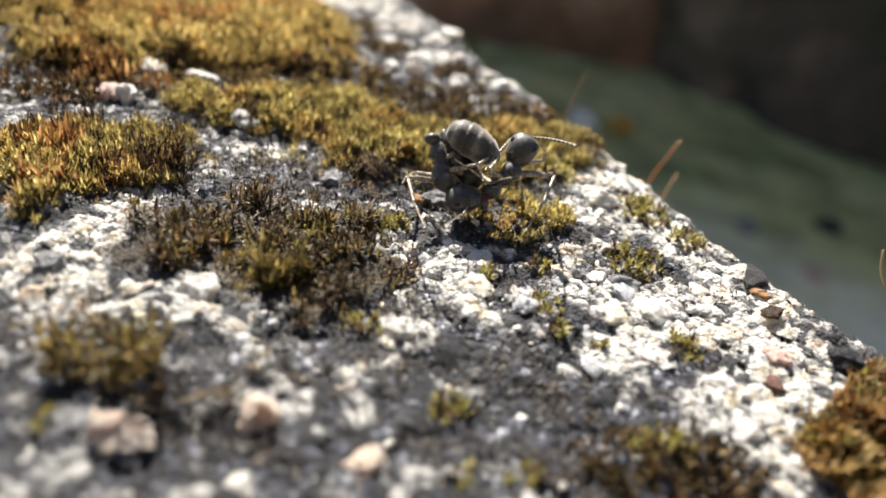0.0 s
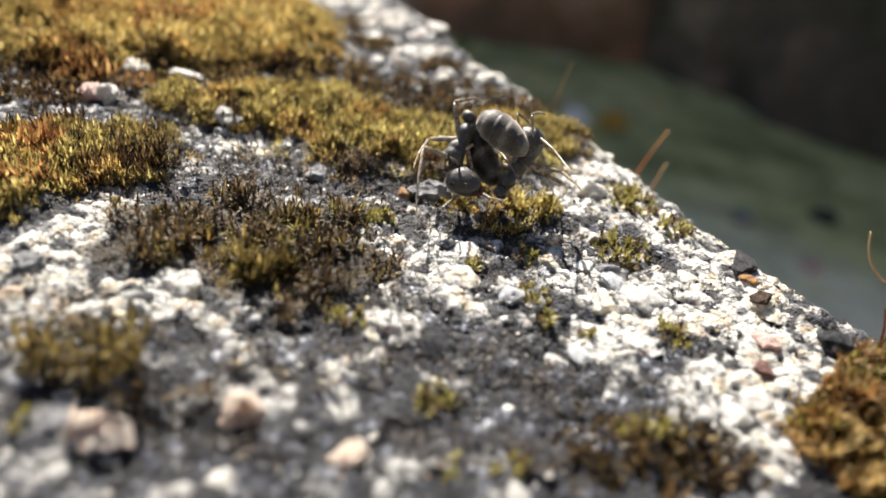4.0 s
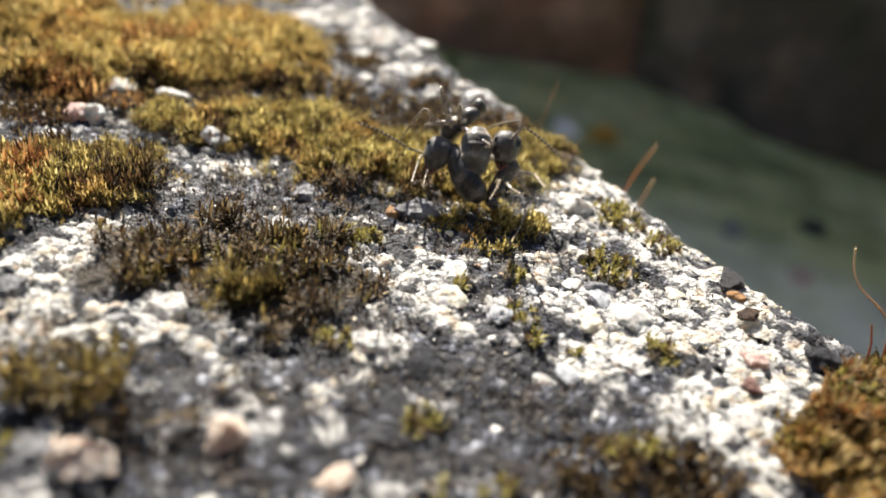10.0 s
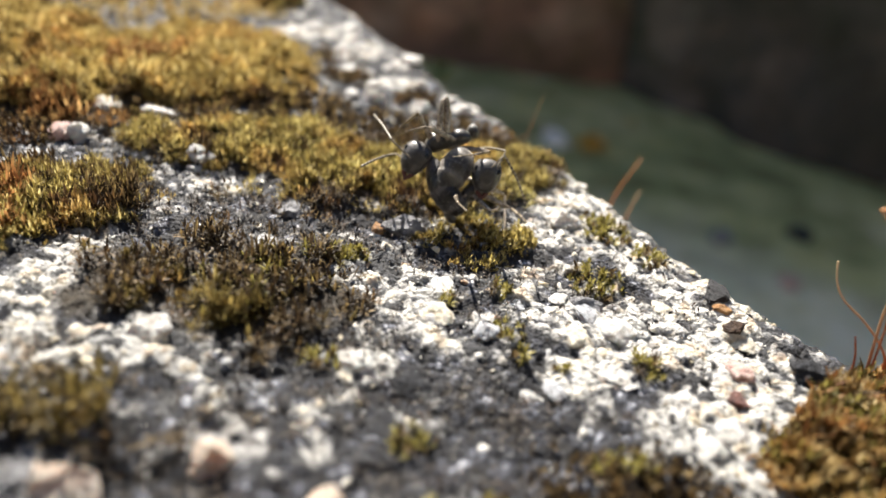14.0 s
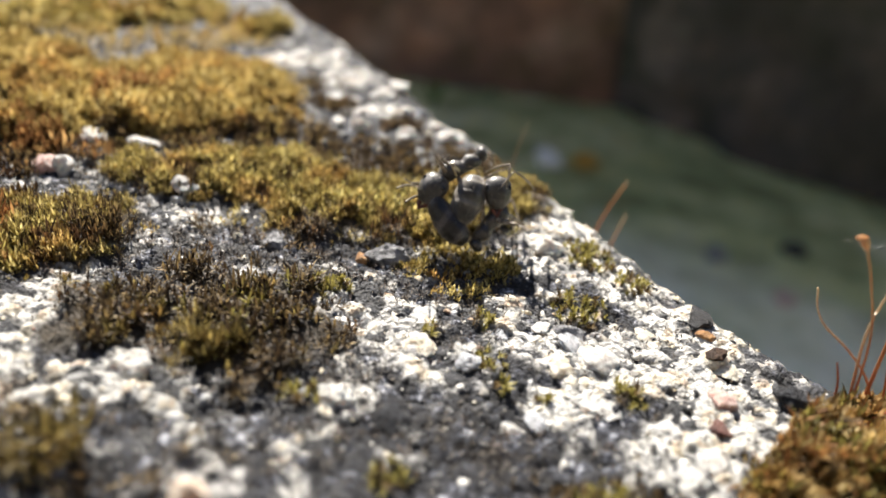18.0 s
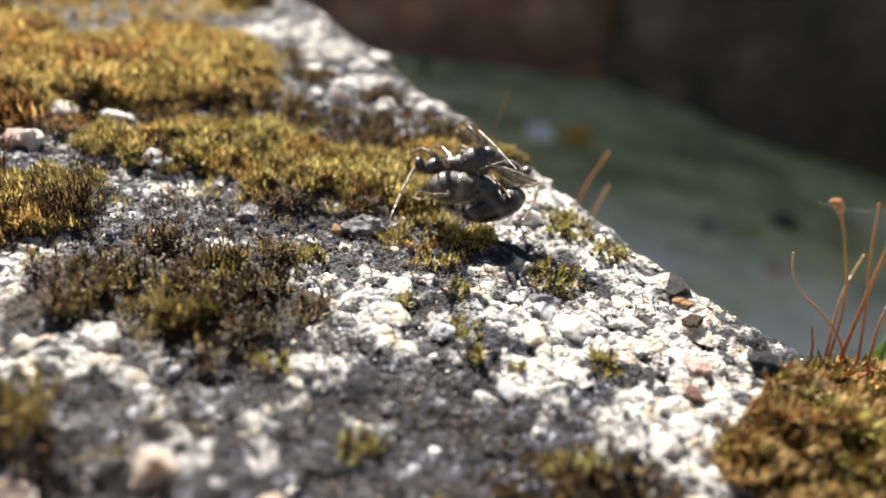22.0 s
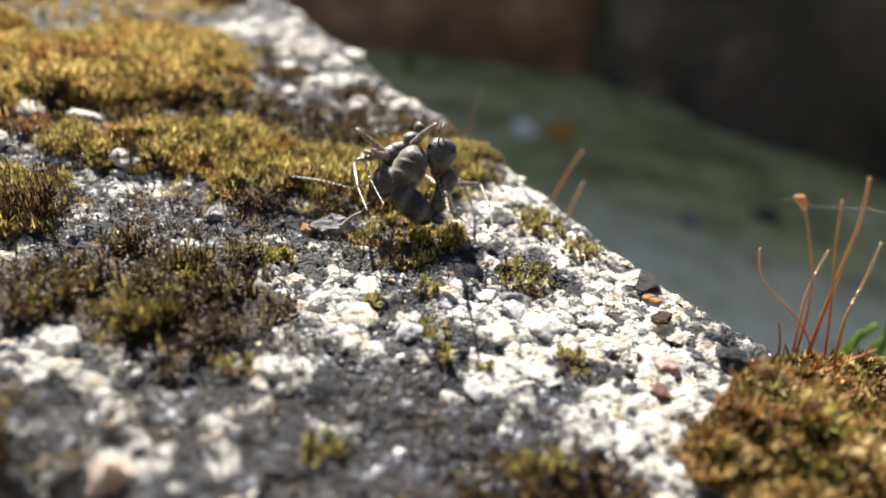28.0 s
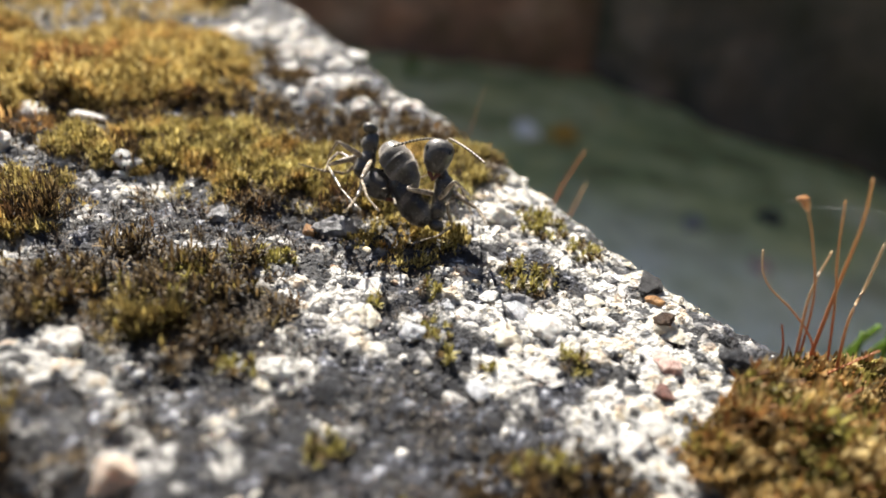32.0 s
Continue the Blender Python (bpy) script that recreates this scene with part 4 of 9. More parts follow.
def make_gaster(name, dark, mid, band, sheen):
    a = Mat(name, 0.5, spec=0.3)
    a.set("Coat Weight", 0.4).set("Coat Roughness", 0.16)
    wave = a.node("ShaderNodeTexWave", Vector=a.coords(), Scale=185.0, Distortion=1.6, Detail=2.0)
    wave.wave_type, wave.bands_direction = "BANDS", "X"
    bands = a.ramp(wave.outputs["Fac"], [(0.0, dark), (0.7, mid), (0.95, band)])
    a.set("Base Color", a.mix(0.8, bands, a.ramp(a.noise(2200, 6, 0.75), [(0.36, (0.22, 0.21, 0.20)), (0.66, (1.1, 1.08, 1.05))]), "MULTIPLY"))
    a.set("Sheen Weight", sheen).set("Sheen Roughness", 0.5).set("Sheen Tint", (0.9, 0.82, 0.74, 1))
    a.bump(a.noise(2600, 6, 0.8), 0.8, 0.00006)
    return a.m


SHELL = make_ant("black_shell", (0.004, 0.0033, 0.003), (0.050, 0.042, 0.036), 0.40, 2400.0, sheen=0.2, coat=0.55)
GREY_GASTER = make_gaster("grey_banded_shell", (0.012, 0.011, 0.010), (0.058, 0.054, 0.048), (0.17, 0.16, 0.142), 0.7)
BLACK_GASTER = make_gaster("black_banded_shell", (0.006, 0.0053, 0.0055), (0.026, 0.023, 0.025), (0.10, 0.092, 0.095), 0.16)
LEG = make_ant("leg_shell", (0.075, 0.058, 0.042), (0.56, 0.47, 0.36), 0.24, 2600.0, coat=0.7)
FEELER = make_ant("feeler_shell", (0.08, 0.065, 0.05), (0.46, 0.40, 0.32), 0.25, coat=0.5)
HAIR = make_ant("pale_bristle", (0.16, 0.145, 0.12), (0.46, 0.42, 0.36), 0.35)


def make_whip():
    a = Mat("beaded_feeler", 0.42, spec=0.4)
    wave = a.node("ShaderNodeTexWave", Vector=a.coords(), Scale=766.0, Distortion=0.3)
    wave.wave_type, wave.bands_direction = "BANDS", "X"
    a.set("Base Color", a.ramp(wave.outputs["Fac"], [(0.2, (0.06, 0.048, 0.038)), (0.65, (0.28, 0.24, 0.18)), (0.9, (0.36, 0.32, 0.25))]))
    return a.m


WHIP_SHELL = make_whip()
EYE = make_ant("eye", (0.006, 0.006, 0.006), (0.012, 0.012, 0.012), 0.12)
RED = make_ant("reddish_jaw", (0.06, 0.016, 0.010), (0.14, 0.04, 0.02), 0.3)


def spun(rows, sides=18, flat=1.0, bend=0.0):
    """A round body along x: rows of (x, radius, z) in millimetres."""
    bm = bmesh.new()
    rings = []
    for x, r, z in rows:
        if r <= 0.0:
            rings.append([bm.verts.new((x * MM, 0, (z + bend * x * x) * MM))])
            continue
        rings.append([bm.verts.new((x * MM, r * math.cos(6.28318 * k / sides) * MM,
                                    (z + bend * x * x + flat * r * math.sin(6.28318 * k / sides)) * MM)) for k in range(sides)])
    for a, b in zip(rings, rings[1:]):
        for k in range(sides):
            j = (k + 1) % sides
            if len(a) == 1:
                bm.faces.new((a[0], b[k], b[j]))
            elif len(b) == 1:
                bm.faces.new((a[k], b[0], a[j]))
            else:
                bm.faces.new((a[k], b[k], b[j], a[j]))
    for end, rev in ((rings[0], False), (rings[-1], True)):
        if len(end) > 1:
            bm.faces.new(end[::-1] if rev else end)
    bmesh.ops.recalc_face_normals(bm, faces=bm.faces[:])
    for f in bm.faces:
        f.smooth = True
    return bm


def hairy(bm, count, length):
    """Short pale bristles standing on a body."""
    faces = [f for f in bm.faces if f.calc_area() > 1e-10]
    pick = random.Random(count)
    for _ in range(count):
        f = pick.choice(faces)
        p, n = f.calc_center_median(), f.normal.copy()
        d = (n + Vector((pick.gauss(0, 0.4), pick.gauss(0, 0.4), pick.gauss(0, 0.4)))).normalized()
        side = d.orthogonal().normalized() * 0.008 * MM
        flip = d.cross(side).normalized() * 0.008 * MM
        tip = bm.verts.new(p + d * length * pick.uniform(0.6, 1.3) * MM)
        a, b, e = bm.verts.new(p + side), bm.verts.new(p - side + flip), bm.verts.new(p - flip)
        for tri in ((a, b, tip), (b, e, tip), (e, a, tip)):
            bm.faces.new(tri).material_index = 1
    return bm


def egg(length, width, front=0.0, back=0.0, n=16, pinch=0.0, z=0.0):
    """Rows of an egg from x = -length/2 to length/2, blunter at either end by front and back."""
    rows = []
    for k in range(n + 1):
        u = -math.cos(math.pi * k / n)
        r = math.sqrt(max(0.0, 1 - u * u)) ** (1 - (front if u > 0 else back))
        rows.append((u * length / 2, 0.0 if k in (0, n) else r * width / 2 * (1 + pinch * u), z))
    return rows


def add_into(bm, other, m):
    me = bpy.data.meshes.new("tmp")
    other.transform(m)
    other.to_mesh(me)
    other.free()
    bm.from_mesh(me)
    bpy.data.meshes.remove(me)


def gaster_rows(length, width):
    """Overlapping plates, each stepping in a little behind the one before."""
    rows, n, plates = [], 40, 5
    for k in range(n + 1):
        u = k / n
        w = 2 * u ** 0.85 - 1
        r = width / 2 * max(0.0, 1 - w * w) ** 0.5
        step = (u * plates + 0.15) % 1.0
        r *= 1.0 - 0.07 * step
        rows.append((u * length, 0.0 if k in (0, n) else max(r, 0.08), 0.0))
    return rows


FEMUR, SHANK, SCAPE, WHIP = 3.6, 6.4, 2.6, 5.0


def limb(length, thick, thin, bulge=0.0, joints=0, bow=0.0):
    rows, n = [], 14 + joints * 3
    for k in range(n + 1):
        u = k / n
        r = (thick + (thin - thick) * u) * (1 + bulge * math.sin(math.pi * u))
        if joints:
            r *= 1.0 + 0.16 * math.cos(u * joints * 6.28318)
        rows.append((u * length, 0.0 if k in (0, n) else r, 0.0))
    return spun(rows, 8, 1.0, bow)


def build_ant(label, length, width, curl, shell):
    ant = tagged(new("ant"), label, "ant", group="fighting ants")
    # middle body: neck, large front hump, narrow waist and hind hump
    body = spun([(-2, 0, -0.042), (-1.96, 0.185, -0.042), (-1.75, 0.403, 0.042), (-1.4, 0.538, 0.134), (-1, 0.588, 0.185), (-0.7, 0.538, 0.134), (-0.5, 0.454, 0.0504), (-0.3, 0.487, 0.0672), (0, 0.605, 0.151), (0.3, 0.655, 0.185), (0.45, 0.622, 0.168), (0.55, 0.655, 0.185), (0.9, 0.739, 0.202), (1.25, 0.689, 0.151), (1.55, 0.504, 0.0336), (1.8, 0.252, -0.0672), (2.1, 0.168, -0.101), (2.12, 0, -0.101)], 22, 1.12)
    thorax = part("thorax", hairy(body, 320, 0.22), SHELL, ant)
    node = part("petiole", spun(egg(0.85, 1.1, 0.2, 0.3, 12, -0.12), 16, 1.1), SHELL, thorax, "upright scale between the thorax and the abdomen")
    node.location = (-2.2 * MM, 0, 0.36 * MM)
    node.rotation_euler = (0, -0.15, 0)
    # head
    skull = spun([(-1.3, 0, 0.0186), (-1.28, 0.408, 0.0186), (-1.12, 0.818, 0.0557), (-0.795, 1.06, 0.0929), (-0.32, 1.14, 0.111), (0.145, 1.09, 0.0929), (0.563, 0.966, 0.0464), (0.776, 0.882, 0), (0.873, 0.78, -0.0186), (1.07, 0.65, -0.0743), (1.24, 0.483, -0.111), (1.29, 0, -0.111)], 22, 0.78)
    head = part("head", hairy(skull, 260, 0.18), SHELL, ant)
    plate = part("face_plate", spun(egg(0.7, 0.72, 0.3, 0.1, 10), 14, 0.55), SHELL, head)
    plate.location = (0.82 * MM, 0, 0.31 * MM)
    plate.rotation_euler = (0, 0.42, 0)
    for side in (1, -1):
        eye = part("eye", spun(egg(0.44, 0.34, 0.1, 0.1, 10), 12, 1.0), EYE, head, "glossy black eye")
        eye.location = (-0.30 * MM, side * 0.83 * MM, 0.59 * MM)
        ridge = part("antenna_socket", spun(egg(0.5, 0.22, 0.1, 0.1, 8), 10, 1.0), SHELL, head)
        ridge.location = (0.50 * MM, side * 0.4 * MM, 0.66 * MM)
        jaw = limb(0.9, 0.20, 0.07, 0.2)
        jaw.transform(Matrix.Diagonal((1, 1, 0.5, 1)))
        j = part("mandible", jaw, RED, head, "reddish curved mandible")
        j.location = (1.16 * MM, side * 0.40 * MM, -0.12 * MM)
        j.rotation_euler = (0, 0, -side * 0.55)
    gaster = part("gaster", hairy(spun(gaster_rows(length, width), 26, 0.95, curl), 620, 0.22), shell, ant, "banded glossy black abdomen")
    for ob in (thorax, head, gaster):
        ob.data.materials.append(HAIR)
    limbs = {"thorax": thorax, "head": head, "gaster": gaster}
    for k in range(6):
        thigh = limb(FEMUR, 0.17, 0.12, 0.55)
        leg = part("leg", thigh, LEG, ant)
        shin = limb(3.5, 0.115, 0.085, 0.3)
        foot = limb(3.0, 0.07, 0.05, 0.0, 5)
        add_into(shin, foot, Matrix.Translation((3.45 * MM, 0, 0)) @ pose(0, 0, 0, 0, 8, 0))
        low = part("lower_leg", shin, LEG, leg)
        low.location = (FEMUR * MM, 0, 0)
        limbs["leg%d" % k], limbs["low%d" % k] = leg, low
    for k in range(2):
        scape = part("antenna", limb(SCAPE, 0.075, 0.085, 0.0), FEELER, ant)
        whip = part("whip", limb(WHIP, 0.085, 0.08, 0.1, 11, 0.025), WHIP_SHELL, scape, "beaded outer antenna")
        whip.location = (SCAPE * MM, 0, 0)
        limbs["scape%d" % k], limbs["whip%d" % k] = scape, whip
    return ant, limbs


ANT_A, LIMBS_A = build_ant("dark grey ant locked in a fight, body curled up", 4.4, 2.7, -0.03, GREY_GASTER)
ANT_B, LIMBS_B = build_ant("black ant with shiny abdomen curled beneath its rival", 4.8, 2.35, -0.065, BLACK_GASTER)


# ---- what moves ----
def at(x, y, z, a, b, c):
    """A pose in millimetres and degrees."""
    return pose(x * MM, y * MM, z * MM, a, b, c)


def motions():
    walk(ANT_A, [(0, at(1.50, -0.77, 3.52, 0, 0, 0)), (1, at(1.91, -0.49, 3.72, 0, 0, 0)), (2, at(1.76, 0.02, 3.47, 0, 0, 0)), (3, at(3.49, -0.67, 3.66, 0, 0, 0)), (6, at(4.05, 5.15, 6.14, 0, 0, 0)), (7, at(7.12, 6.00, 6.26, 0, 0, 0)), (8, at(6.15, 6.13, 6.06, 0, 0, 0)), (9, at(3.50, 5.72, 5.37, 0, 0, 0)), (10, at(4.18, 5.58, 5.61, 0, 0, 0)), (11, at(4.67, 5.86, 5.70, 0, 0, 0)), (12, at(4.52, 5.64, 6.08, 0, 0, 0)), (13, at(5.25, 5.84, 6.46, 0, 0, 0)), (14, at(4.33, 5.06, 5.76, 0, 0, 0)), (17, at(4.19, 5.67, 5.23, 0, 0, 0)), (18, at(6.58, 5.64, 5.97, 0, 0, 0)), (19, at(6.51, 5.34, 4.34, 0, 0, 0)), (20, at(7.37, 4.48, 3.62, 0, 0, 0)), (21, at(7.66, 3.24, 4.25, 0, 0, 0)), (22, at(7.87, 4.15, 4.30, 0, 0, 0)), (23, at(7.98, 4.36, 3.98, 0, 0, 0)), (24, at(9.32, 3.71, 5.31, 0, 0, 0)), (25, at(7.26, 5.87, 4.12, 0, 0, 0)), (28, at(6.43, 4.26, 5.39, 0, 0, 0)), (29, at(6.74, 3.86, 5.45, 0, 0, 0)), (30, at(7.11, 4.01, 5.81, 0, 0, 0)), (31, at(5.36, 3.87, 5.80, 0, 0, 0)), (32, at(3.91, 3.50, 4.89, 0, 0, 0))])
    walk(LIMBS_A["thorax"], [(0, at(0.00, 0.00, 0.00, 103, 47, -58)), (1, at(0.00, 0.00, 0.00, 95, 50, -69)), (2, at(0.00, 0.00, 0.00, 103, 46, -63)), (3, at(0.00, 0.00, 0.00, 82, 50, -88)), (6, at(0.00, 0.00, 0.00, 49, 27, -144)), (7, at(0.00, 0.00, 0.00, 42, 13, -158)), (8, at(0.00, 0.00, 0.00, 53, 15, -159)), (9, at(0.00, 0.00, 0.00, 55, 31, -142)), (10, at(0.00, 0.00, 0.00, 50, 29, -144)), (11, at(0.00, 0.00, 0.00, 48, 26, -146)), (12, at(0.00, 0.00, 0.00, 51, 29, -144)), (13, at(0.00, 0.00, 0.00, 42, 13, -159)), (14, at(0.00, 0.00, 0.00, 45, 13, -159)), (17, at(0.00, 0.00, 0.00, 51, 29, -147)), (18, at(0.00, 0.00, 0.00, 42, 21, -152)), (18.3, at(0.00, 0.00, 0.00, 34, -5, -120)), (18.7, at(0.00, 0.00, 0.00, -13, -21, -43)), (19, at(0.00, 0.00, 0.00, -35, -4, -4)), (20, at(0.00, 0.00, 0.00, -38, -3, -5)), (21, at(0.00, 0.00, 0.00, -34, -8, -1)), (22, at(0.00, 0.00, 0.00, -34, -10, -2)), (23, at(0.00, 0.00, 0.00, -33, -11, -2)), (24, at(0.00, 0.00, 0.00, -28, -22, 8)), (25, at(0.00, 0.00, 0.00, -33, -9, -4)), (26, at(0.00, 0.00, 0.00, -5, -24, -43)), (27, at(0.00, 0.00, 0.00, 45, 2, -115)), (28, at(0.00, 0.00, 0.00, 53, 32, -144)), (29, at(0.00, 0.00, 0.00, 47, 25, -151)), (30, at(0.00, 0.00, 0.00, 47, 23, -154)), (31, at(0.00, 0.00, 0.00, 58, 35, -140)), (32, at(0.00, 0.00, 0.00, 80, 54, -98))])
    walk(LIMBS_A["gaster"], [(0, at(-0.19, 1.54, 2.41, -33, 9, -11)), (1, at(-0.12, 1.66, 2.61, -32, 8, -11)), (2, at(-0.03, 1.34, 2.11, -32, 1, -6)), (3, at(0.45, 1.44, 2.27, -33, 5, -9)), (6, at(1.34, -0.66, 0.39, -38, 41, -61)), (7, at(1.39, -0.77, -0.40, -79, 44, -89)), (8, at(1.51, -0.60, -0.15, -77, 42, -87)), (9, at(1.33, -0.19, 1.12, -47, 47, -75)), (10, at(1.35, -0.71, 0.32, -54, 48, -81)), (11, at(1.42, -0.69, 0.35, -59, 48, -85)), (12, at(1.52, -0.53, 0.60, -50, 47, -73)), (13, at(1.88, -1.31, -0.62, -101, 45, -125)), (14, at(1.51, -0.94, -0.03, -86, 44, -116)), (17, at(1.50, -0.31, 1.04, -57, 50, -87)), (18, at(1.31, -0.86, 0.08, -70, 51, -100)), (18.3, at(0.52, -0.88, -0.08, -5, 67, -57)), (18.7, at(-0.94, -0.93, -0.38, 91, 30, -5)), (19, at(-1.73, -0.96, -0.54, 116, 4, -13)), (20, at(-1.97, -0.96, -0.52, 113, 2, -13)), (21, at(-1.44, -1.28, -1.00, 123, 0, -12)), (22, at(-1.44, -1.26, -1.01, 122, -2, -11)), (23, at(-1.42, -1.18, -0.90, 122, 3, -15)), (24, at(-1.84, -1.14, -1.17, 129, 20, -26)), (25, at(-1.51, -1.22, -0.98, 124, 6, -18)), (26, at(-0.78, -1.04, -0.54, 99, 34, -10)), (27, at(0.59, -0.71, 0.28, -13, 69, -78)), (28, at(1.32, -0.53, 0.72, -71, 47, -112)), (29, at(1.30, -0.57, 0.65, -69, 48, -108)), (30, at(1.57, -0.71, 0.44, -65, 48, -94)), (31, at(1.25, 0.06, 1.45, -39, 42, -65)), (32, at(1.02, 0.20, 1.19, -29, 30, -36))])
    walk(LIMBS_A["head"], [(0, at(1.86, -1.38, -1.45, 30, -17, -3)), (1, at(1.67, -1.42, -1.50, 29, -14, -6)), (2, at(2.10, -1.15, -0.89, 30, -23, 2)), (3, at(1.38, -1.73, -1.78, 29, -15, -2)), (4, at(0.59, -1.92, -1.84, 30, 5, -34)), (5, at(-0.88, -2.26, -1.95, 0, 30, -102)), (6, at(-1.67, -2.44, -2.01, -22, 25, -144)), (7, at(-1.71, -1.53, -0.37, -23, 24, -147)), (8, at(-2.18, -2.42, -0.48, -7, 44, -105)), (9, at(-1.12, -2.25, -1.59, -7, 46, -105)), (10, at(-1.36, -2.29, -1.68, -13, 44, -116)), (11, at(-1.34, -2.17, -1.52, -7, 47, -104)), (12, at(-1.16, -2.20, -1.58, -8, 45, -108)), (13, at(-1.82, -2.18, -1.23, -12, 46, -115)), (14, at(-2.25, -1.94, -0.88, -12, 44, -116)), (17, at(-1.37, -2.35, -1.87, -19, 44, -130)), (18, at(-1.90, -1.82, -1.16, -19, 42, -130)), (19, at(3.15, -1.66, -0.88, 21, 38, -47)), (20, at(2.78, -1.31, -0.27, 22, 36, -45)), (21, at(3.03, -1.97, -1.48, 23, 31, -40)), (22, at(3.13, -1.68, -0.96, 24, 30, -38)), (23, at(2.94, -1.47, -0.77, 28, 4, -18)), (24, at(2.79, -1.13, -1.41, 23, 29, -40)), (25, at(2.91, -1.53, -0.78, 25, 24, -35)), (26.5, at(0.97, -1.90, -1.28, 6, 39, -83)), (28, at(-0.98, -2.28, -1.78, -20, 35, -137)), (29, at(-1.04, -2.27, -1.77, -19, 37, -135)), (30, at(-1.64, -2.06, -1.50, -20, 35, -137)), (31, at(-0.49, -2.39, -1.92, -18, 38, -131)), (31.5, at(0.18, -1.91, -1.69, 11, 36, -76)), (32, at(0.85, -1.44, -1.47, 26, 18, -30))])
    walk(LIMBS_A["leg0"], [(0, at(0.45, -0.18, -1.00, -10, -16, -142)), (1, at(0.34, -0.21, -1.04, -11, -21, -142)), (2, at(0.45, -0.23, -0.99, -9, -16, -132)), (3, at(0.14, -0.27, -1.07, -11, -24, -143)), (6, at(-0.63, -0.28, -0.88, -10, -30, -131)), (7, at(-0.88, -0.13, -0.67, -12, 21, -169)), (8, at(-0.82, -0.20, -0.73, -12, 21, -167)), (9, at(-0.54, -0.31, -0.92, -15, -37, -176)), (10, at(-0.61, -0.27, -0.89, -16, -43, -147)), (11, at(-0.65, -0.27, -0.86, -19, -54, -140)), (12, at(-0.60, -0.27, -0.90, -19, -50, -154)), (13, at(-0.89, -0.12, -0.67, -15, -66, -107)), (14, at(-0.88, -0.15, -0.67, -25, -60, -147)), (17, at(-0.61, -0.24, -0.90, -13, -43, -129)), (18, at(-0.78, -0.18, -0.78, -11, -48, -118)), (18.5, at(0.09, -0.37, -0.31, 1, -30, -178)), (19, at(0.95, -0.56, 0.16, -9, -12, 133)), (20, at(0.95, -0.56, 0.17, -10, 2, 138)), (21, at(0.96, -0.51, 0.23, -4, -11, 105)), (22, at(0.95, -0.52, 0.25, -6, -6, 118)), (23, at(0.95, -0.51, 0.27, -7, 2, 122)), (23.5, at(0.96, -0.44, 0.34, -3, 0, -172)), (24, at(0.97, -0.36, 0.41, -3, -5, -106)), (24.5, at(0.96, -0.46, 0.32, -6, -6, -176)), (25, at(0.94, -0.55, 0.23, -6, -10, 115)), (26.5, at(0.20, -0.40, -0.35, 2, -22, 175)), (28, at(-0.55, -0.25, -0.94, -7, -35, -119)), (28.5, at(-0.62, -0.23, -0.89, -7, 3, -113)), (29, at(-0.69, -0.20, -0.85, -3, 40, -105)), (30, at(-0.73, -0.18, -0.82, -9, 55, -124)), (31, at(-0.46, -0.30, -0.97, -3, 19, -106)), (32, at(0.09, -0.21, -1.09, -1, 6, -99))])
    walk(LIMBS_A["low0"], [(0, at(3.6, 0, 0, 91, -3, 68)), (1, at(3.6, 0, 0, 88, 4, 70)), (2, at(3.6, 0, 0, 91, -1, 58)), (3, at(3.6, 0, 0, 90, 1, 63)), (4, at(3.6, 0, 0, 98, 35, 74)), (5, at(3.6, 0, 0, -154, 64, -173)), (6, at(3.6, 0, 0, -125, 33, -142)), (6.3, at(3.6, 0, 0, -165, 62, 175)), (6.7, at(3.6, 0, 0, 104, 22, 79)), (7, at(3.6, 0, 0, 97, -16, 66)), (8, at(3.6, 0, 0, 93, -15, 79)), (8.5, at(3.6, 0, 0, 89, 48, 83)), (9, at(3.6, 0, 0, -94, 70, -94)), (10, at(3.6, 0, 0, -136, 52, -142)), (11, at(3.6, 0, 0, -126, 36, -141)), (12, at(3.6, 0, 0, -151, 47, -158)), (12.5, at(3.6, 0, 0, -114, 24, -138)), (13, at(3.6, 0, 0, -87, -2, -136)), (14, at(3.6, 0, 0, -120, 36, -134)), (17, at(3.6, 0, 0, -178, 6, -180)), (17.3, at(3.6, 0, 0, -133, 3, -173)), (17.7, at(3.6, 0, 0, -50, -10, -172)), (18, at(3.6, 0, 0, -4, -14, -179)), (18.5, at(3.6, 0, 0, 29, -29, 159)), (19, at(3.6, 0, 0, 68, -28, 131)), (20, at(3.6, 0, 0, 69, -17, 143)), (21, at(3.6, 0, 0, 69, -23, 135)), (22, at(3.6, 0, 0, 61, -28, 140)), (23, at(3.6, 0, 0, 48, -14, 165)), (23.3, at(3.6, 0, 0, 0, -22, -176)), (23.7, at(3.6, 0, 0, -83, 0, -150)), (24, at(3.6, 0, 0, -125, 19, -155)), (24.5, at(3.6, 0, 0, -61, -5, -158)), (25, at(3.6, 0, 0, 8, -12, 178)), (26.5, at(3.6, 0, 0, -52, -9, -161)), (28, at(3.6, 0, 0, -108, 10, -152)), (28.5, at(3.6, 0, 0, -105, -36, -106)), (29, at(3.6, 0, 0, -169, -57, -10)), (30, at(3.6, 0, 0, 153, -73, 26)), (31, at(3.6, 0, 0, 161, -32, 10)), (32, at(3.6, 0, 0, 163, -22, 6))])
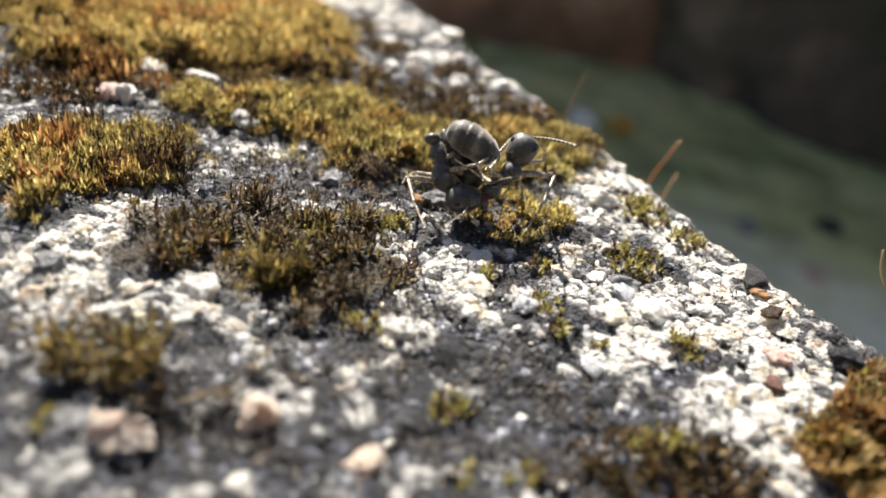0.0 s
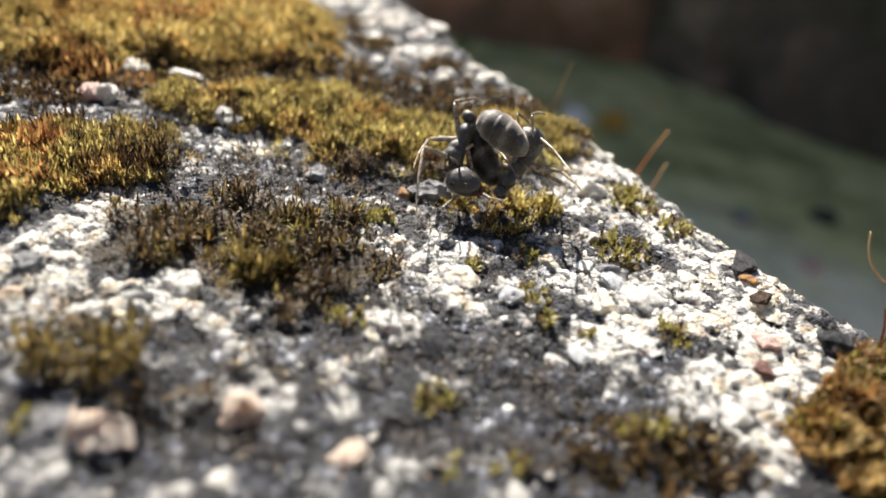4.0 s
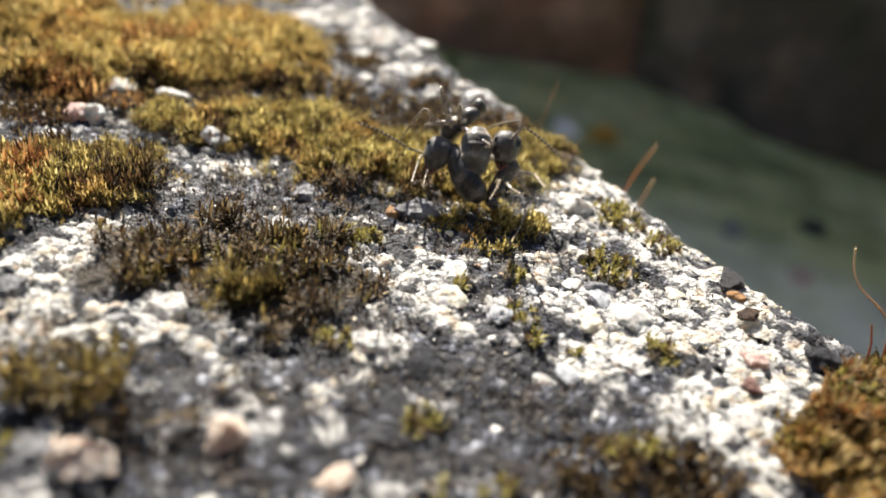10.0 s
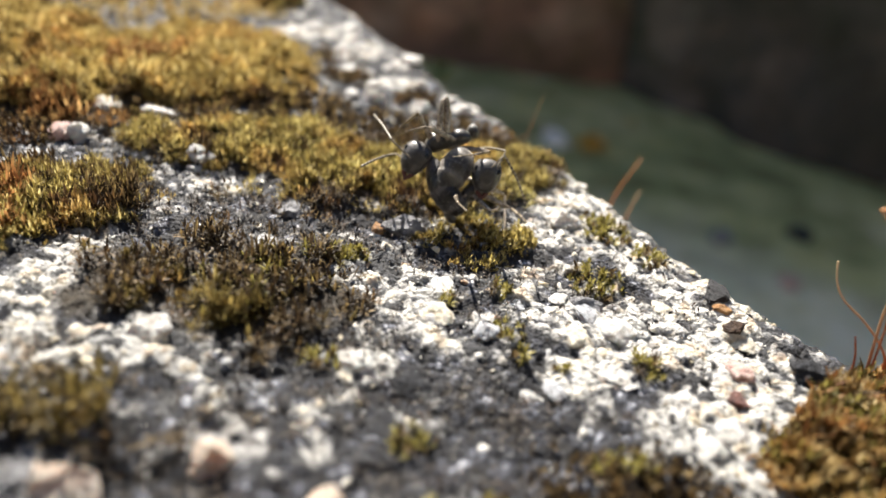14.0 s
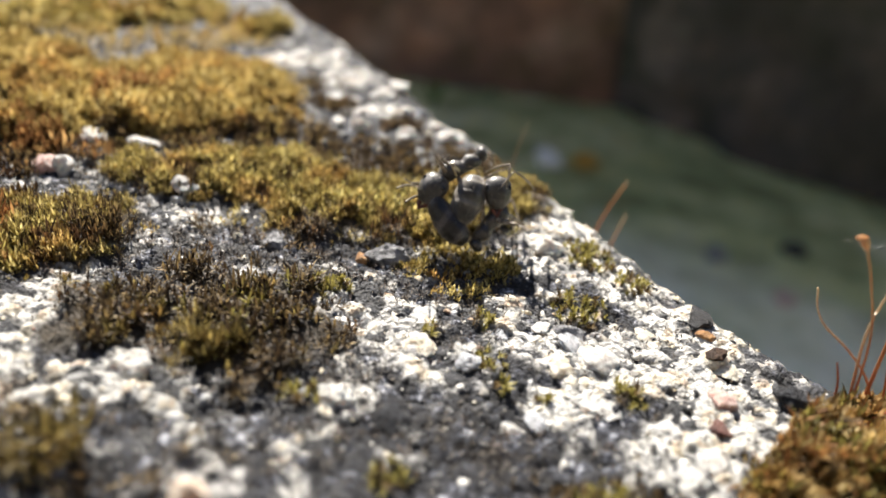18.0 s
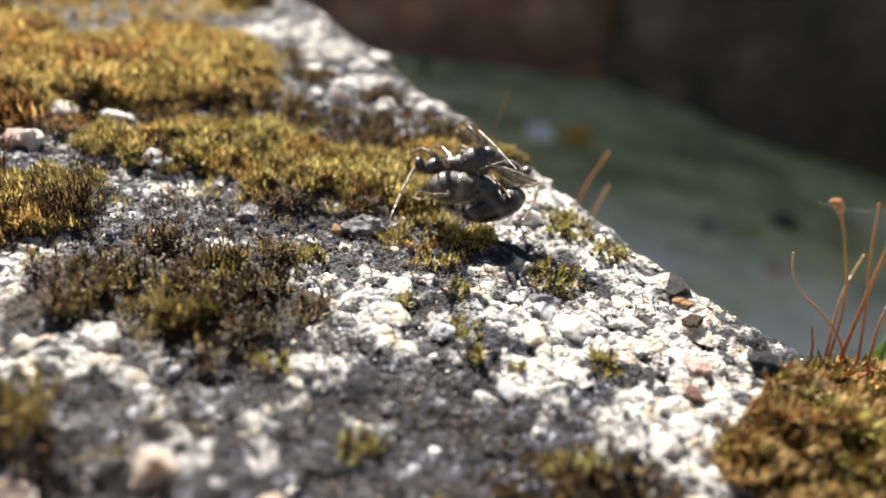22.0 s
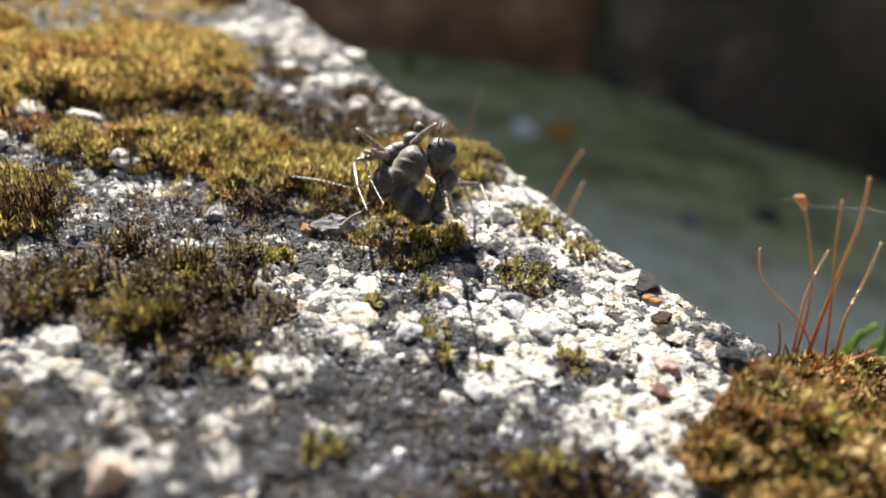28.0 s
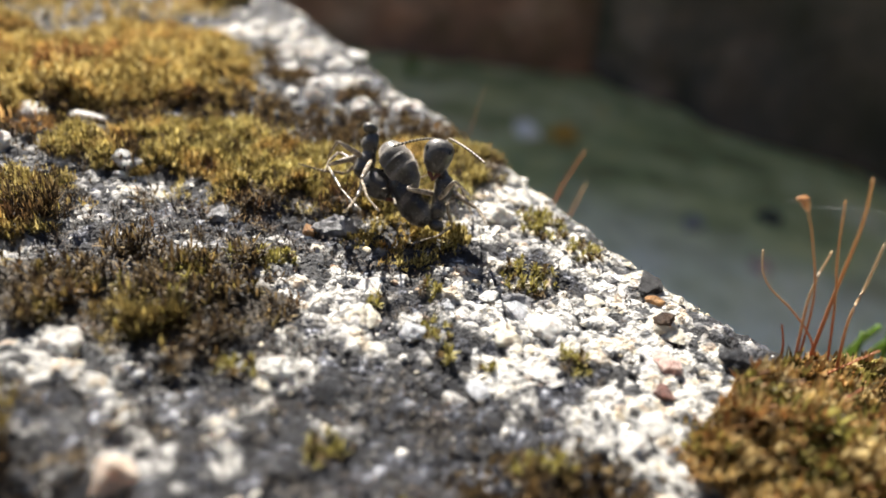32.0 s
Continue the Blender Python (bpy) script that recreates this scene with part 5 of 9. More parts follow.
    walk(LIMBS_A["leg1"], [(0, at(0.63, -0.83, -0.41, -10, 17, 141)), (1, at(0.51, -0.88, -0.46, -9, 17, 134)), (2, at(0.56, -0.89, -0.38, -8, 24, 124)), (3, at(0.30, -0.95, -0.50, -4, 28, 106)), (6, at(-0.53, -0.94, -0.28, -2, -3, 97)), (6.3, at(-0.59, -0.91, -0.23, 9, -9, 137)), (6.7, at(-0.70, -0.84, -0.13, 10, -31, -147)), (7, at(-0.76, -0.81, -0.08, -3, -38, -99)), (8, at(-0.80, -0.77, -0.03, 0, -42, -90)), (8.5, at(-0.66, -0.86, -0.16, -6, -38, -142)), (9, at(-0.51, -0.95, -0.29, -15, -39, 167)), (10, at(-0.53, -0.93, -0.29, -17, -61, 144)), (11, at(-0.56, -0.93, -0.26, 5, -72, 77)), (12, at(-0.55, -0.93, -0.29, -16, -65, 135)), (13, at(-0.77, -0.80, -0.08, 14, -68, 53)), (14, at(-0.78, -0.79, -0.06, -1, -71, 90)), (17, at(-0.58, -0.90, -0.30, -16, -47, 159)), (17.5, at(-0.62, -0.89, -0.26, 8, -29, 102)), (18, at(-0.66, -0.87, -0.22, 6, -4, 60)), (19, at(1.04, 0.18, -0.35, 6, -3, 59)), (19.5, at(1.04, 0.16, -0.36, 1, -15, 114)), (20, at(1.04, 0.15, -0.38, -13, -17, 173)), (21, at(1.06, 0.24, -0.27, -14, -30, 165)), (22, at(1.06, 0.23, -0.24, -14, -27, -175)), (23, at(1.07, 0.24, -0.20, -14, -30, 166)), (24, at(1.02, 0.45, 0.02, -13, -10, 177)), (25, at(1.07, 0.20, -0.25, -13, -18, 175)), (28, at(-0.54, -0.92, -0.33, -14, -32, 171)), (29, at(-0.65, -0.87, -0.25, -12, -36, 142)), (29.5, at(-0.67, -0.86, -0.23, -13, -53, 112)), (30, at(-0.69, -0.85, -0.22, 9, -68, 62)), (30.5, at(-0.59, -0.90, -0.28, -17, -30, 108)), (31, at(-0.48, -0.94, -0.34, -9, 10, 133)), (32, at(0.14, -0.95, -0.57, -10, -1, 136))])
    walk(LIMBS_A["low1"], [(0, at(3.6, 0, 0, 77, -18, 127)), (1, at(3.6, 0, 0, 73, -20, 132)), (2, at(3.6, 0, 0, 82, -8, 135)), (3, at(3.6, 0, 0, 136, 8, 172)), (4.5, at(3.6, 0, 0, 97, 0, 163)), (6, at(3.6, 0, 0, 59, -12, 160)), (6.5, at(3.6, 0, 0, 12, -15, 174)), (7, at(3.6, 0, 0, -35, -8, -175)), (8, at(3.6, 0, 0, -4, -30, -178)), (8.3, at(3.6, 0, 0, -43, -22, -149)), (8.7, at(3.6, 0, 0, -93, 21, -125)), (9, at(3.6, 0, 0, -122, 47, -131)), (10, at(3.6, 0, 0, -114, 49, -121)), (11, at(3.6, 0, 0, -108, 62, -111)), (12, at(3.6, 0, 0, -118, 26, -140)), (13, at(3.6, 0, 0, -177, 57, -178)), (14, at(3.6, 0, 0, -158, 59, -161)), (17, at(3.6, 0, 0, -109, 37, -120)), (18, at(3.6, 0, 0, -42, 61, -38)), (19, at(3.6, 0, 0, -42, 61, -38)), (19.5, at(3.6, 0, 0, 66, 56, 67)), (20, at(3.6, 0, 0, 90, 10, 88)), (21, at(3.6, 0, 0, 96, 27, 104)), (21.5, at(3.6, 0, 0, 118, 78, 121)), (22, at(3.6, 0, 0, -90, 49, -91)), (22.3, at(3.6, 0, 0, -116, 89, -116)), (22.7, at(3.6, 0, 0, 90, 16, 90)), (23, at(3.6, 0, 0, 90, -24, 91)), (24, at(3.6, 0, 0, 96, -26, 77)), (25, at(3.6, 0, 0, 89, -13, 93)), (26, at(3.6, 0, 0, 101, 28, 98)), (27, at(3.6, 0, 0, -135, 63, -146)), (28, at(3.6, 0, 0, -104, 26, -120)), (28.5, at(3.6, 0, 0, -68, 70, -79)), (29, at(3.6, 0, 0, 38, 50, 31)), (29.5, at(3.6, 0, 0, -79, 61, -100)), (30, at(3.6, 0, 0, -94, 4, -134)), (30.3, at(3.6, 0, 0, -128, 36, -147)), (30.7, at(3.6, 0, 0, 124, 35, 136)), (31, at(3.6, 0, 0, 92, 3, 124)), (32, at(3.6, 0, 0, 73, -21, 130))])
    walk(LIMBS_A["leg2"], [(0, at(0.17, 0.29, -0.42, 12, -34, -43)), (1, at(0.15, 0.27, -0.43, 14, -45, -47)), (1.5, at(0.18, 0.27, -0.42, 22, -59, 12)), (2, at(0.20, 0.26, -0.42, -5, -68, 102)), (3, at(0.12, 0.24, -0.46, 1, -58, 85)), (4, at(0.08, 0.22, -0.47, -3, -60, 128)), (5, at(-0.01, 0.17, -0.50, -12, -57, -154)), (6, at(-0.06, 0.14, -0.51, -12, -55, -115)), (7, at(-0.16, 0.15, -0.48, -2, -54, -95)), (8, at(-0.10, 0.08, -0.52, 23, -64, -60)), (9, at(0.00, 0.12, -0.52, -7, -61, -101)), (10, at(-0.04, 0.14, -0.51, -2, -54, -95)), (11, at(-0.06, 0.14, -0.51, -1, -24, -95)), (12, at(-0.03, 0.14, -0.51, -2, -24, -100)), (13, at(-0.16, 0.16, -0.48, 0, -25, -90)), (13.5, at(-0.15, 0.15, -0.49, 2, -12, -47)), (14, at(-0.15, 0.13, -0.49, 12, -4, -4)), (15.5, at(-0.09, 0.14, -0.50, 1, -6, 58)), (17, at(-0.02, 0.14, -0.51, -7, 3, 119)), (17.3, at(-0.05, 0.15, -0.51, -8, 9, 162)), (17.7, at(-0.09, 0.16, -0.50, -1, 15, -116)), (18, at(-0.12, 0.17, -0.49, 4, 13, -71)), (19, at(0.16, -0.50, 0.11, -8, 59, -117)), (19.5, at(0.15, -0.49, 0.12, -26, 30, 171)), (20, at(0.15, -0.49, 0.13, -7, 5, 119)), (20.3, at(0.16, -0.49, 0.13, -8, 10, 161)), (20.7, at(0.17, -0.49, 0.12, -2, 16, -119)), (21, at(0.17, -0.49, 0.11, 3, 15, -76)), (21.5, at(0.17, -0.49, 0.11, 0, 28, -113)), (22, at(0.17, -0.49, 0.12, -13, 37, -156)), (22.5, at(0.17, -0.49, 0.11, -16, 20, 159)), (23, at(0.17, -0.49, 0.11, -7, 5, 118)), (23.5, at(0.20, -0.48, 0.11, -19, 24, 162)), (24, at(0.24, -0.46, 0.11, -13, 45, -148)), (25, at(0.15, -0.50, 0.11, -16, 43, 146)), (26.5, at(0.08, -0.18, -0.20, -1, 14, -171)), (28, at(0.00, 0.14, -0.51, -9, -18, -135)), (29, at(-0.06, 0.15, -0.51, -13, -23, -156)), (30, at(-0.07, 0.14, -0.51, -14, -35, -150)), (31, at(0.04, 0.13, -0.51, -13, -14, -179)), (32, at(0.16, 0.25, -0.44, -14, -36, -147))])
    walk(LIMBS_A["low2"], [(0, at(3.6, 0, 0, 91, 3, 106)), (1, at(3.6, 0, 0, 93, 9, 110)), (1.3, at(3.6, 0, 0, 94, 47, 109)), (1.7, at(3.6, 0, 0, -83, 63, -71)), (2, at(3.6, 0, 0, -82, 25, -73)), (3, at(3.6, 0, 0, -65, 57, -61)), (4.5, at(3.6, 0, 0, -79, 9, -99)), (6, at(3.6, 0, 0, -59, -36, -135)), (7, at(3.6, 0, 0, -26, -21, -170)), (7.5, at(3.6, 0, 0, 34, -23, 162)), (8, at(3.6, 0, 0, 87, -2, 146)), (8.5, at(3.6, 0, 0, 38, -26, 160)), (9, at(3.6, 0, 0, -22, -29, -169)), (10, at(3.6, 0, 0, -4, -25, -178)), (10.5, at(3.6, 0, 0, -67, -11, -165)), (11, at(3.6, 0, 0, -126, 6, -171)), (12, at(3.6, 0, 0, -105, 6, -160)), (13, at(3.6, 0, 0, -91, 0, -173)), (13.5, at(3.6, 0, 0, -82, -12, -142)), (14, at(3.6, 0, 0, -80, -27, -111)), (15, at(3.6, 0, 0, -80, 8, -100)), (16, at(3.6, 0, 0, -39, 66, -48)), (17, at(3.6, 0, 0, 40, 59, 36)), (18, at(3.6, 0, 0, 130, 38, 144)), (18.3, at(3.6, 0, 0, 110, 10, 120)), (18.7, at(3.6, 0, 0, 101, -52, 92)), (19, at(3.6, 0, 0, 157, -80, 23)), (19.3, at(3.6, 0, 0, 97, -46, 73)), (19.7, at(3.6, 0, 0, 73, 26, 65)), (20, at(3.6, 0, 0, 39, 58, 35)), (20.3, at(3.6, 0, 0, -39, 58, -33)), (20.7, at(3.6, 0, 0, -92, -2, -61)), (21, at(3.6, 0, 0, -114, -36, -53)), (21.5, at(3.6, 0, 0, 177, -78, 10)), (22, at(3.6, 0, 0, 86, -41, 97)), (22.5, at(3.6, 0, 0, 79, 13, 79)), (23, at(3.6, 0, 0, 39, 58, 34)), (23.5, at(3.6, 0, 0, 82, 9, 71)), (24, at(3.6, 0, 0, 102, -46, 73)), (25, at(3.6, 0, 0, 81, -12, 129)), (26, at(3.6, 0, 0, 116, 17, 134)), (27, at(3.6, 0, 0, -149, 33, -171)), (28, at(3.6, 0, 0, -106, 9, -152)), (28.3, at(3.6, 0, 0, -134, 41, -166)), (28.7, at(3.6, 0, 0, 118, 40, 106)), (29, at(3.6, 0, 0, 90, 8, 92)), (29.5, at(3.6, 0, 0, 124, 27, 130)), (30, at(3.6, 0, 0, 163, 20, 174)), (30.5, at(3.6, 0, 0, 108, -1, 136)), (31, at(3.6, 0, 0, 63, -43, 126)), (31.3, at(3.6, 0, 0, -13, -63, -171)), (31.7, at(3.6, 0, 0, -93, 1, -121)), (32, at(3.6, 0, 0, -121, 39, -133))])
    walk(LIMBS_A["leg3"], [(0, at(0.34, -0.37, 0.18, 11, 23, 37)), (1, at(0.32, -0.40, 0.15, 11, 21, 38)), (2, at(0.30, -0.39, 0.19, 10, 1, 38)), (3, at(0.28, -0.44, 0.11, 6, 5, 61)), (6, at(0.05, -0.52, 0.09, 6, -1, 60)), (7, at(-0.04, -0.52, 0.10, 9, -31, 45)), (8, at(-0.08, -0.49, 0.18, 4, -32, 69)), (9, at(0.03, -0.52, 0.11, 6, -2, 60)), (9.5, at(0.03, -0.52, 0.10, 9, 0, 7)), (10, at(0.04, -0.52, 0.09, 9, 3, -45)), (11, at(0.03, -0.52, 0.09, 9, -6, -46)), (12, at(0.03, -0.52, 0.10, 9, 23, -47)), (12.3, at(0.01, -0.52, 0.10, 30, 3, -18)), (12.7, at(-0.03, -0.52, 0.10, 40, -49, 25)), (13, at(-0.05, -0.52, 0.10, 3, -72, 82)), (14, at(-0.05, -0.51, 0.12, -10, -70, 115)), (15, at(-0.04, -0.52, 0.12, -30, -58, 167)), (16, at(-0.01, -0.52, 0.10, -19, -33, -137)), (17, at(0.00, -0.52, 0.10, -5, -25, -109)), (18, at(0.00, -0.53, 0.07, -3, -30, -103)), (18.3, at(0.07, -0.33, -0.05, 13, -33, -69)), (18.7, at(0.18, 0.04, -0.28, 28, -56, 1)), (19, at(0.25, 0.24, -0.41, 10, -67, 61)), (19.3, at(0.25, 0.23, -0.41, -12, -66, 124)), (19.7, at(0.24, 0.22, -0.42, -19, -51, -152)), (20, at(0.24, 0.21, -0.42, -9, -45, -117)), (21, at(0.26, 0.25, -0.38, -6, -43, -109)), (22, at(0.28, 0.25, -0.38, -7, -41, -112)), (23, at(0.29, 0.26, -0.36, -6, -25, -118)), (24, at(0.29, 0.35, -0.28, 0, 15, -95)), (25, at(0.28, 0.25, -0.38, -10, 54, -130)), (28, at(0.01, -0.52, 0.09, -12, 13, -169)), (29, at(-0.01, -0.52, 0.09, -12, 28, -159)), (29.5, at(-0.02, -0.52, 0.09, 1, 4, -125)), (30, at(-0.03, -0.52, 0.10, -1, -24, -96)), (30.5, at(-0.01, -0.52, 0.10, -2, 19, -89)), (31, at(0.02, -0.52, 0.11, 6, 61, -76)), (32, at(0.21, -0.48, 0.08, 0, -2, -96))])
    walk(LIMBS_A["low3"], [(0, at(3.6, 0, 0, -53, -20, -156)), (1, at(3.6, 0, 0, -55, -16, -158)), (2, at(3.6, 0, 0, -80, -13, -129)), (3, at(3.6, 0, 0, -64, -22, -142)), (4.5, at(3.6, 0, 0, -76, 22, -102)), (6, at(3.6, 0, 0, -39, 60, -35)), (6.5, at(3.6, 0, 0, 69, 36, 45)), (7, at(3.6, 0, 0, 111, -19, 41)), (7.3, at(3.6, 0, 0, 108, -56, 43)), (7.7, at(3.6, 0, 0, -62, -56, -148)), (8, at(3.6, 0, 0, -65, -19, -145)), (8.5, at(3.6, 0, 0, -77, 24, -104)), (9, at(3.6, 0, 0, -40, 60, -36)), (9.5, at(3.6, 0, 0, -136, 62, -140)), (10, at(3.6, 0, 0, -159, 23, -172)), (11, at(3.6, 0, 0, 175, 16, 179)), (11.5, at(3.6, 0, 0, -130, 25, -124)), (12, at(3.6, 0, 0, -91, -10, -82)), (12.5, at(3.6, 0, 0, -73, -44, -105)), (13, at(3.6, 0, 0, -17, -59, -165)), (13.3, at(3.6, 0, 0, -66, -36, -129)), (13.7, at(3.6, 0, 0, -108, 25, -125)), (14, at(3.6, 0, 0, -145, 53, -151)), (17, at(3.6, 0, 0, -116, 18, -148)), (18, at(3.6, 0, 0, -178, 8, -180)), (18.3, at(3.6, 0, 0, -141, 0, -153)), (18.7, at(3.6, 0, 0, -82, -45, -131)), (19, at(3.6, 0, 0, -23, -69, -158)), (20, at(3.6, 0, 0, -46, -16, -164)), (21, at(3.6, 0, 0, 22, -8, 177)), (21.5, at(3.6, 0, 0, -14, -9, -177)), (22, at(3.6, 0, 0, -50, -7, -172)), (23, at(3.6, 0, 0, -98, 6, -144)), (24, at(3.6, 0, 0, -154, 30, -166)), (24.3, at(3.6, 0, 0, 159, 34, 146)), (24.7, at(3.6, 0, 0, 110, -20, 93)), (25, at(3.6, 0, 0, 100, -58, 78)), (28, at(3.6, 0, 0, 90, -5, 89)), (29, at(3.6, 0, 0, 95, -20, 75)), (29.3, at(3.6, 0, 0, 73, -61, 84)), (29.7, at(3.6, 0, 0, -83, -36, -143)), (30, at(3.6, 0, 0, -98, 6, -146)), (30.5, at(3.6, 0, 0, -91, -26, -114)), (31, at(3.6, 0, 0, -109, -55, -68)), (31.5, at(3.6, 0, 0, 151, -49, 7)), (32, at(3.6, 0, 0, 108, -6, 18))])
    walk(LIMBS_A["leg4"], [(0, at(-0.12, 0.75, 0.17, 13, 36, -26)), (1, at(-0.03, 0.75, 0.18, 13, 38, -29)), (1.3, at(-0.04, 0.75, 0.18, 18, 27, 14)), (1.7, at(-0.05, 0.76, 0.16, 6, 8, 84)), (2, at(-0.06, 0.76, 0.16, -7, 7, 122)), (2.3, at(-0.01, 0.76, 0.16, -22, 18, 161)), (2.7, at(0.06, 0.75, 0.16, -18, 49, -116)), (3, at(0.10, 0.75, 0.16, 10, 52, -52)), (6, at(0.52, 0.56, -0.14, -11, 59, -130)), (7, at(0.56, 0.44, -0.30, -13, 26, -169)), (8, at(0.62, 0.36, -0.31, -13, 30, -165)), (9, at(0.54, 0.55, -0.11, -13, 38, -155)), (10, at(0.53, 0.55, -0.13, -13, 44, -148)), (10.5, at(0.53, 0.55, -0.14, -19, 24, 163)), (11, at(0.53, 0.55, -0.15, -7, 6, 121)), (12, at(0.54, 0.54, -0.13, -7, 6, 120)), (13, at(0.57, 0.44, -0.30, -7, 6, 120)), (14, at(0.58, 0.42, -0.31, -7, 5, 120)), (15.5, at(0.57, 0.47, -0.22, -16, 18, 160)), (17, at(0.56, 0.52, -0.12, -13, 34, -156)), (18, at(0.55, 0.51, -0.21, -13, 23, -167)), (19, at(-0.64, -0.44, 0.05, -5, 3, -114)), (20, at(-0.64, -0.43, 0.09, -6, 3, -121)), (20.5, at(-0.63, -0.45, 0.04, -5, 5, 176)), (21, at(-0.62, -0.47, 0.00, -6, 7, 114)), (22, at(-0.62, -0.46, -0.02, -8, 17, 123)), (23, at(-0.62, -0.47, -0.05, -6, 7, 113)), (24, at(-0.49, -0.57, -0.19, -9, 19, 127)), (25, at(-0.64, -0.44, -0.02, -8, 6, 122)), (28, at(0.55, 0.54, -0.09, -12, 6, -172)), (29, at(0.57, 0.50, -0.16, -12, 2, -175)), (30, at(0.59, 0.47, -0.19, -12, 5, -174)), (31, at(0.54, 0.55, -0.06, -12, -4, -175)), (32, at(0.23, 0.71, 0.21, -12, 17, -163))])
    walk(LIMBS_A["low4"], [(0, at(3.6, 0, 0, -95, -33, -82)), (1, at(3.6, 0, 0, -98, -38, -77)), (1.3, at(3.6, 0, 0, -85, -1, -76)), (1.7, at(3.6, 0, 0, -37, 59, -38)), (2, at(3.6, 0, 0, 37, 56, 33)), (2.3, at(3.6, 0, 0, 74, 24, 62)), (2.7, at(3.6, 0, 0, 107, -47, 63)), (3, at(3.6, 0, 0, -176, -74, -3)), (6, at(3.6, 0, 0, -165, -75, -15)), (7, at(3.6, 0, 0, 105, -39, 67)), (8, at(3.6, 0, 0, 110, -45, 63)), (9, at(3.6, 0, 0, 98, -34, 76)), (10, at(3.6, 0, 0, 111, -37, 58)), (10.5, at(3.6, 0, 0, 83, 13, 64)), (11, at(3.6, 0, 0, 39, 57, 34)), (12, at(3.6, 0, 0, 39, 58, 34)), (13, at(3.6, 0, 0, 39, 58, 34)), (14, at(3.6, 0, 0, 39, 58, 34)), (15.5, at(3.6, 0, 0, 85, 7, 66)), (17, at(3.6, 0, 0, 116, -48, 56)), (18, at(3.6, 0, 0, 106, -46, 69)), (18.3, at(3.6, 0, 0, -174, -84, -27)), (18.7, at(3.6, 0, 0, -111, -8, -125)), (19, at(3.6, 0, 0, -128, 31, -147)), (19.3, at(3.6, 0, 0, -121, -7, -120)), (19.7, at(3.6, 0, 0, 173, -60, -24)), (20, at(3.6, 0, 0, 128, -34, 36)), (20.5, at(3.6, 0, 0, 92, -33, 102)), (21, at(3.6, 0, 0, 75, -7, 153)), (22, at(3.6, 0, 0, 103, 24, 121)), (23, at(3.6, 0, 0, 111, 30, 127)), (24, at(3.6, 0, 0, 93, 24, 98)), (24.5, at(3.6, 0, 0, 79, -2, 125)), (25, at(3.6, 0, 0, 53, -16, 160)), (28, at(3.6, 0, 0, 90, 0, 98)), (29, at(3.6, 0, 0, 80, -36, 107)), (30, at(3.6, 0, 0, 90, -28, 90)), (31, at(3.6, 0, 0, 79, -21, 119)), (32, at(3.6, 0, 0, 89, -7, 96))])
    walk(LIMBS_A["leg5"], [(0, at(0.06, 0.10, 0.77, 6, -1, 61)), (1, at(0.13, 0.08, 0.76, 6, -1, 60)), (2, at(0.05, 0.10, 0.77, -4, -33, 109)), (3, at(0.26, 0.07, 0.73, -9, 31, 126)), (4.5, at(0.44, -0.01, 0.59, -5, 13, 162)), (6, at(0.62, -0.10, 0.46, -12, -4, -165)), (7, at(0.68, -0.23, 0.28, -13, -20, -170)), (8, at(0.64, -0.22, 0.39, -10, -13, -140)), (9, at(0.57, -0.09, 0.52, -10, -6, -143)), (10, at(0.60, -0.11, 0.47, -11, 1, -150)), (11, at(0.62, -0.12, 0.45, -8, -19, -124)), (12, at(0.60, -0.11, 0.48, -10, -8, -146)), (13, at(0.68, -0.24, 0.28, -9, -21, -131)), (14, at(0.67, -0.23, 0.30, -11, -27, -137)), (17, at(0.59, -0.14, 0.49, -10, -15, -138)), (17.3, at(0.61, -0.15, 0.45, -3, -18, 179)), (17.7, at(0.65, -0.17, 0.39, 7, -11, 100)), (18, at(0.67, -0.18, 0.36, 6, -4, 60)), (18.3, at(0.35, -0.06, 0.14, 9, 2, 17)), (18.7, at(-0.23, 0.18, -0.25, 3, 10, -64)), (19, at(-0.55, 0.30, -0.46, -3, 9, -108)), (20, at(-0.55, 0.28, -0.47, -4, 8, -110)), (21, at(-0.53, 0.27, -0.50, 8, 8, -52)), (22, at(-0.51, 0.28, -0.51, 3, 2, -78)), (23, at(-0.50, 0.28, -0.52, 6, 7, -63)), (24, at(-0.45, 0.24, -0.59, 4, 22, -74)), (25, at(-0.51, 0.31, -0.50, 10, 3, -40)), (28, at(0.56, -0.13, 0.52, 18, -48, -38)), (28.5, at(0.59, -0.15, 0.48, 9, -41, -71)), (29, at(0.62, -0.18, 0.44, -3, -39, -104)), (30, at(0.63, -0.19, 0.41, -5, -28, -114)), (31, at(0.52, -0.09, 0.57, -8, 5, -136)), (31.5, at(0.40, -0.06, 0.65, -5, 29, -166)), (32, at(0.27, -0.02, 0.73, -19, 50, 154))])
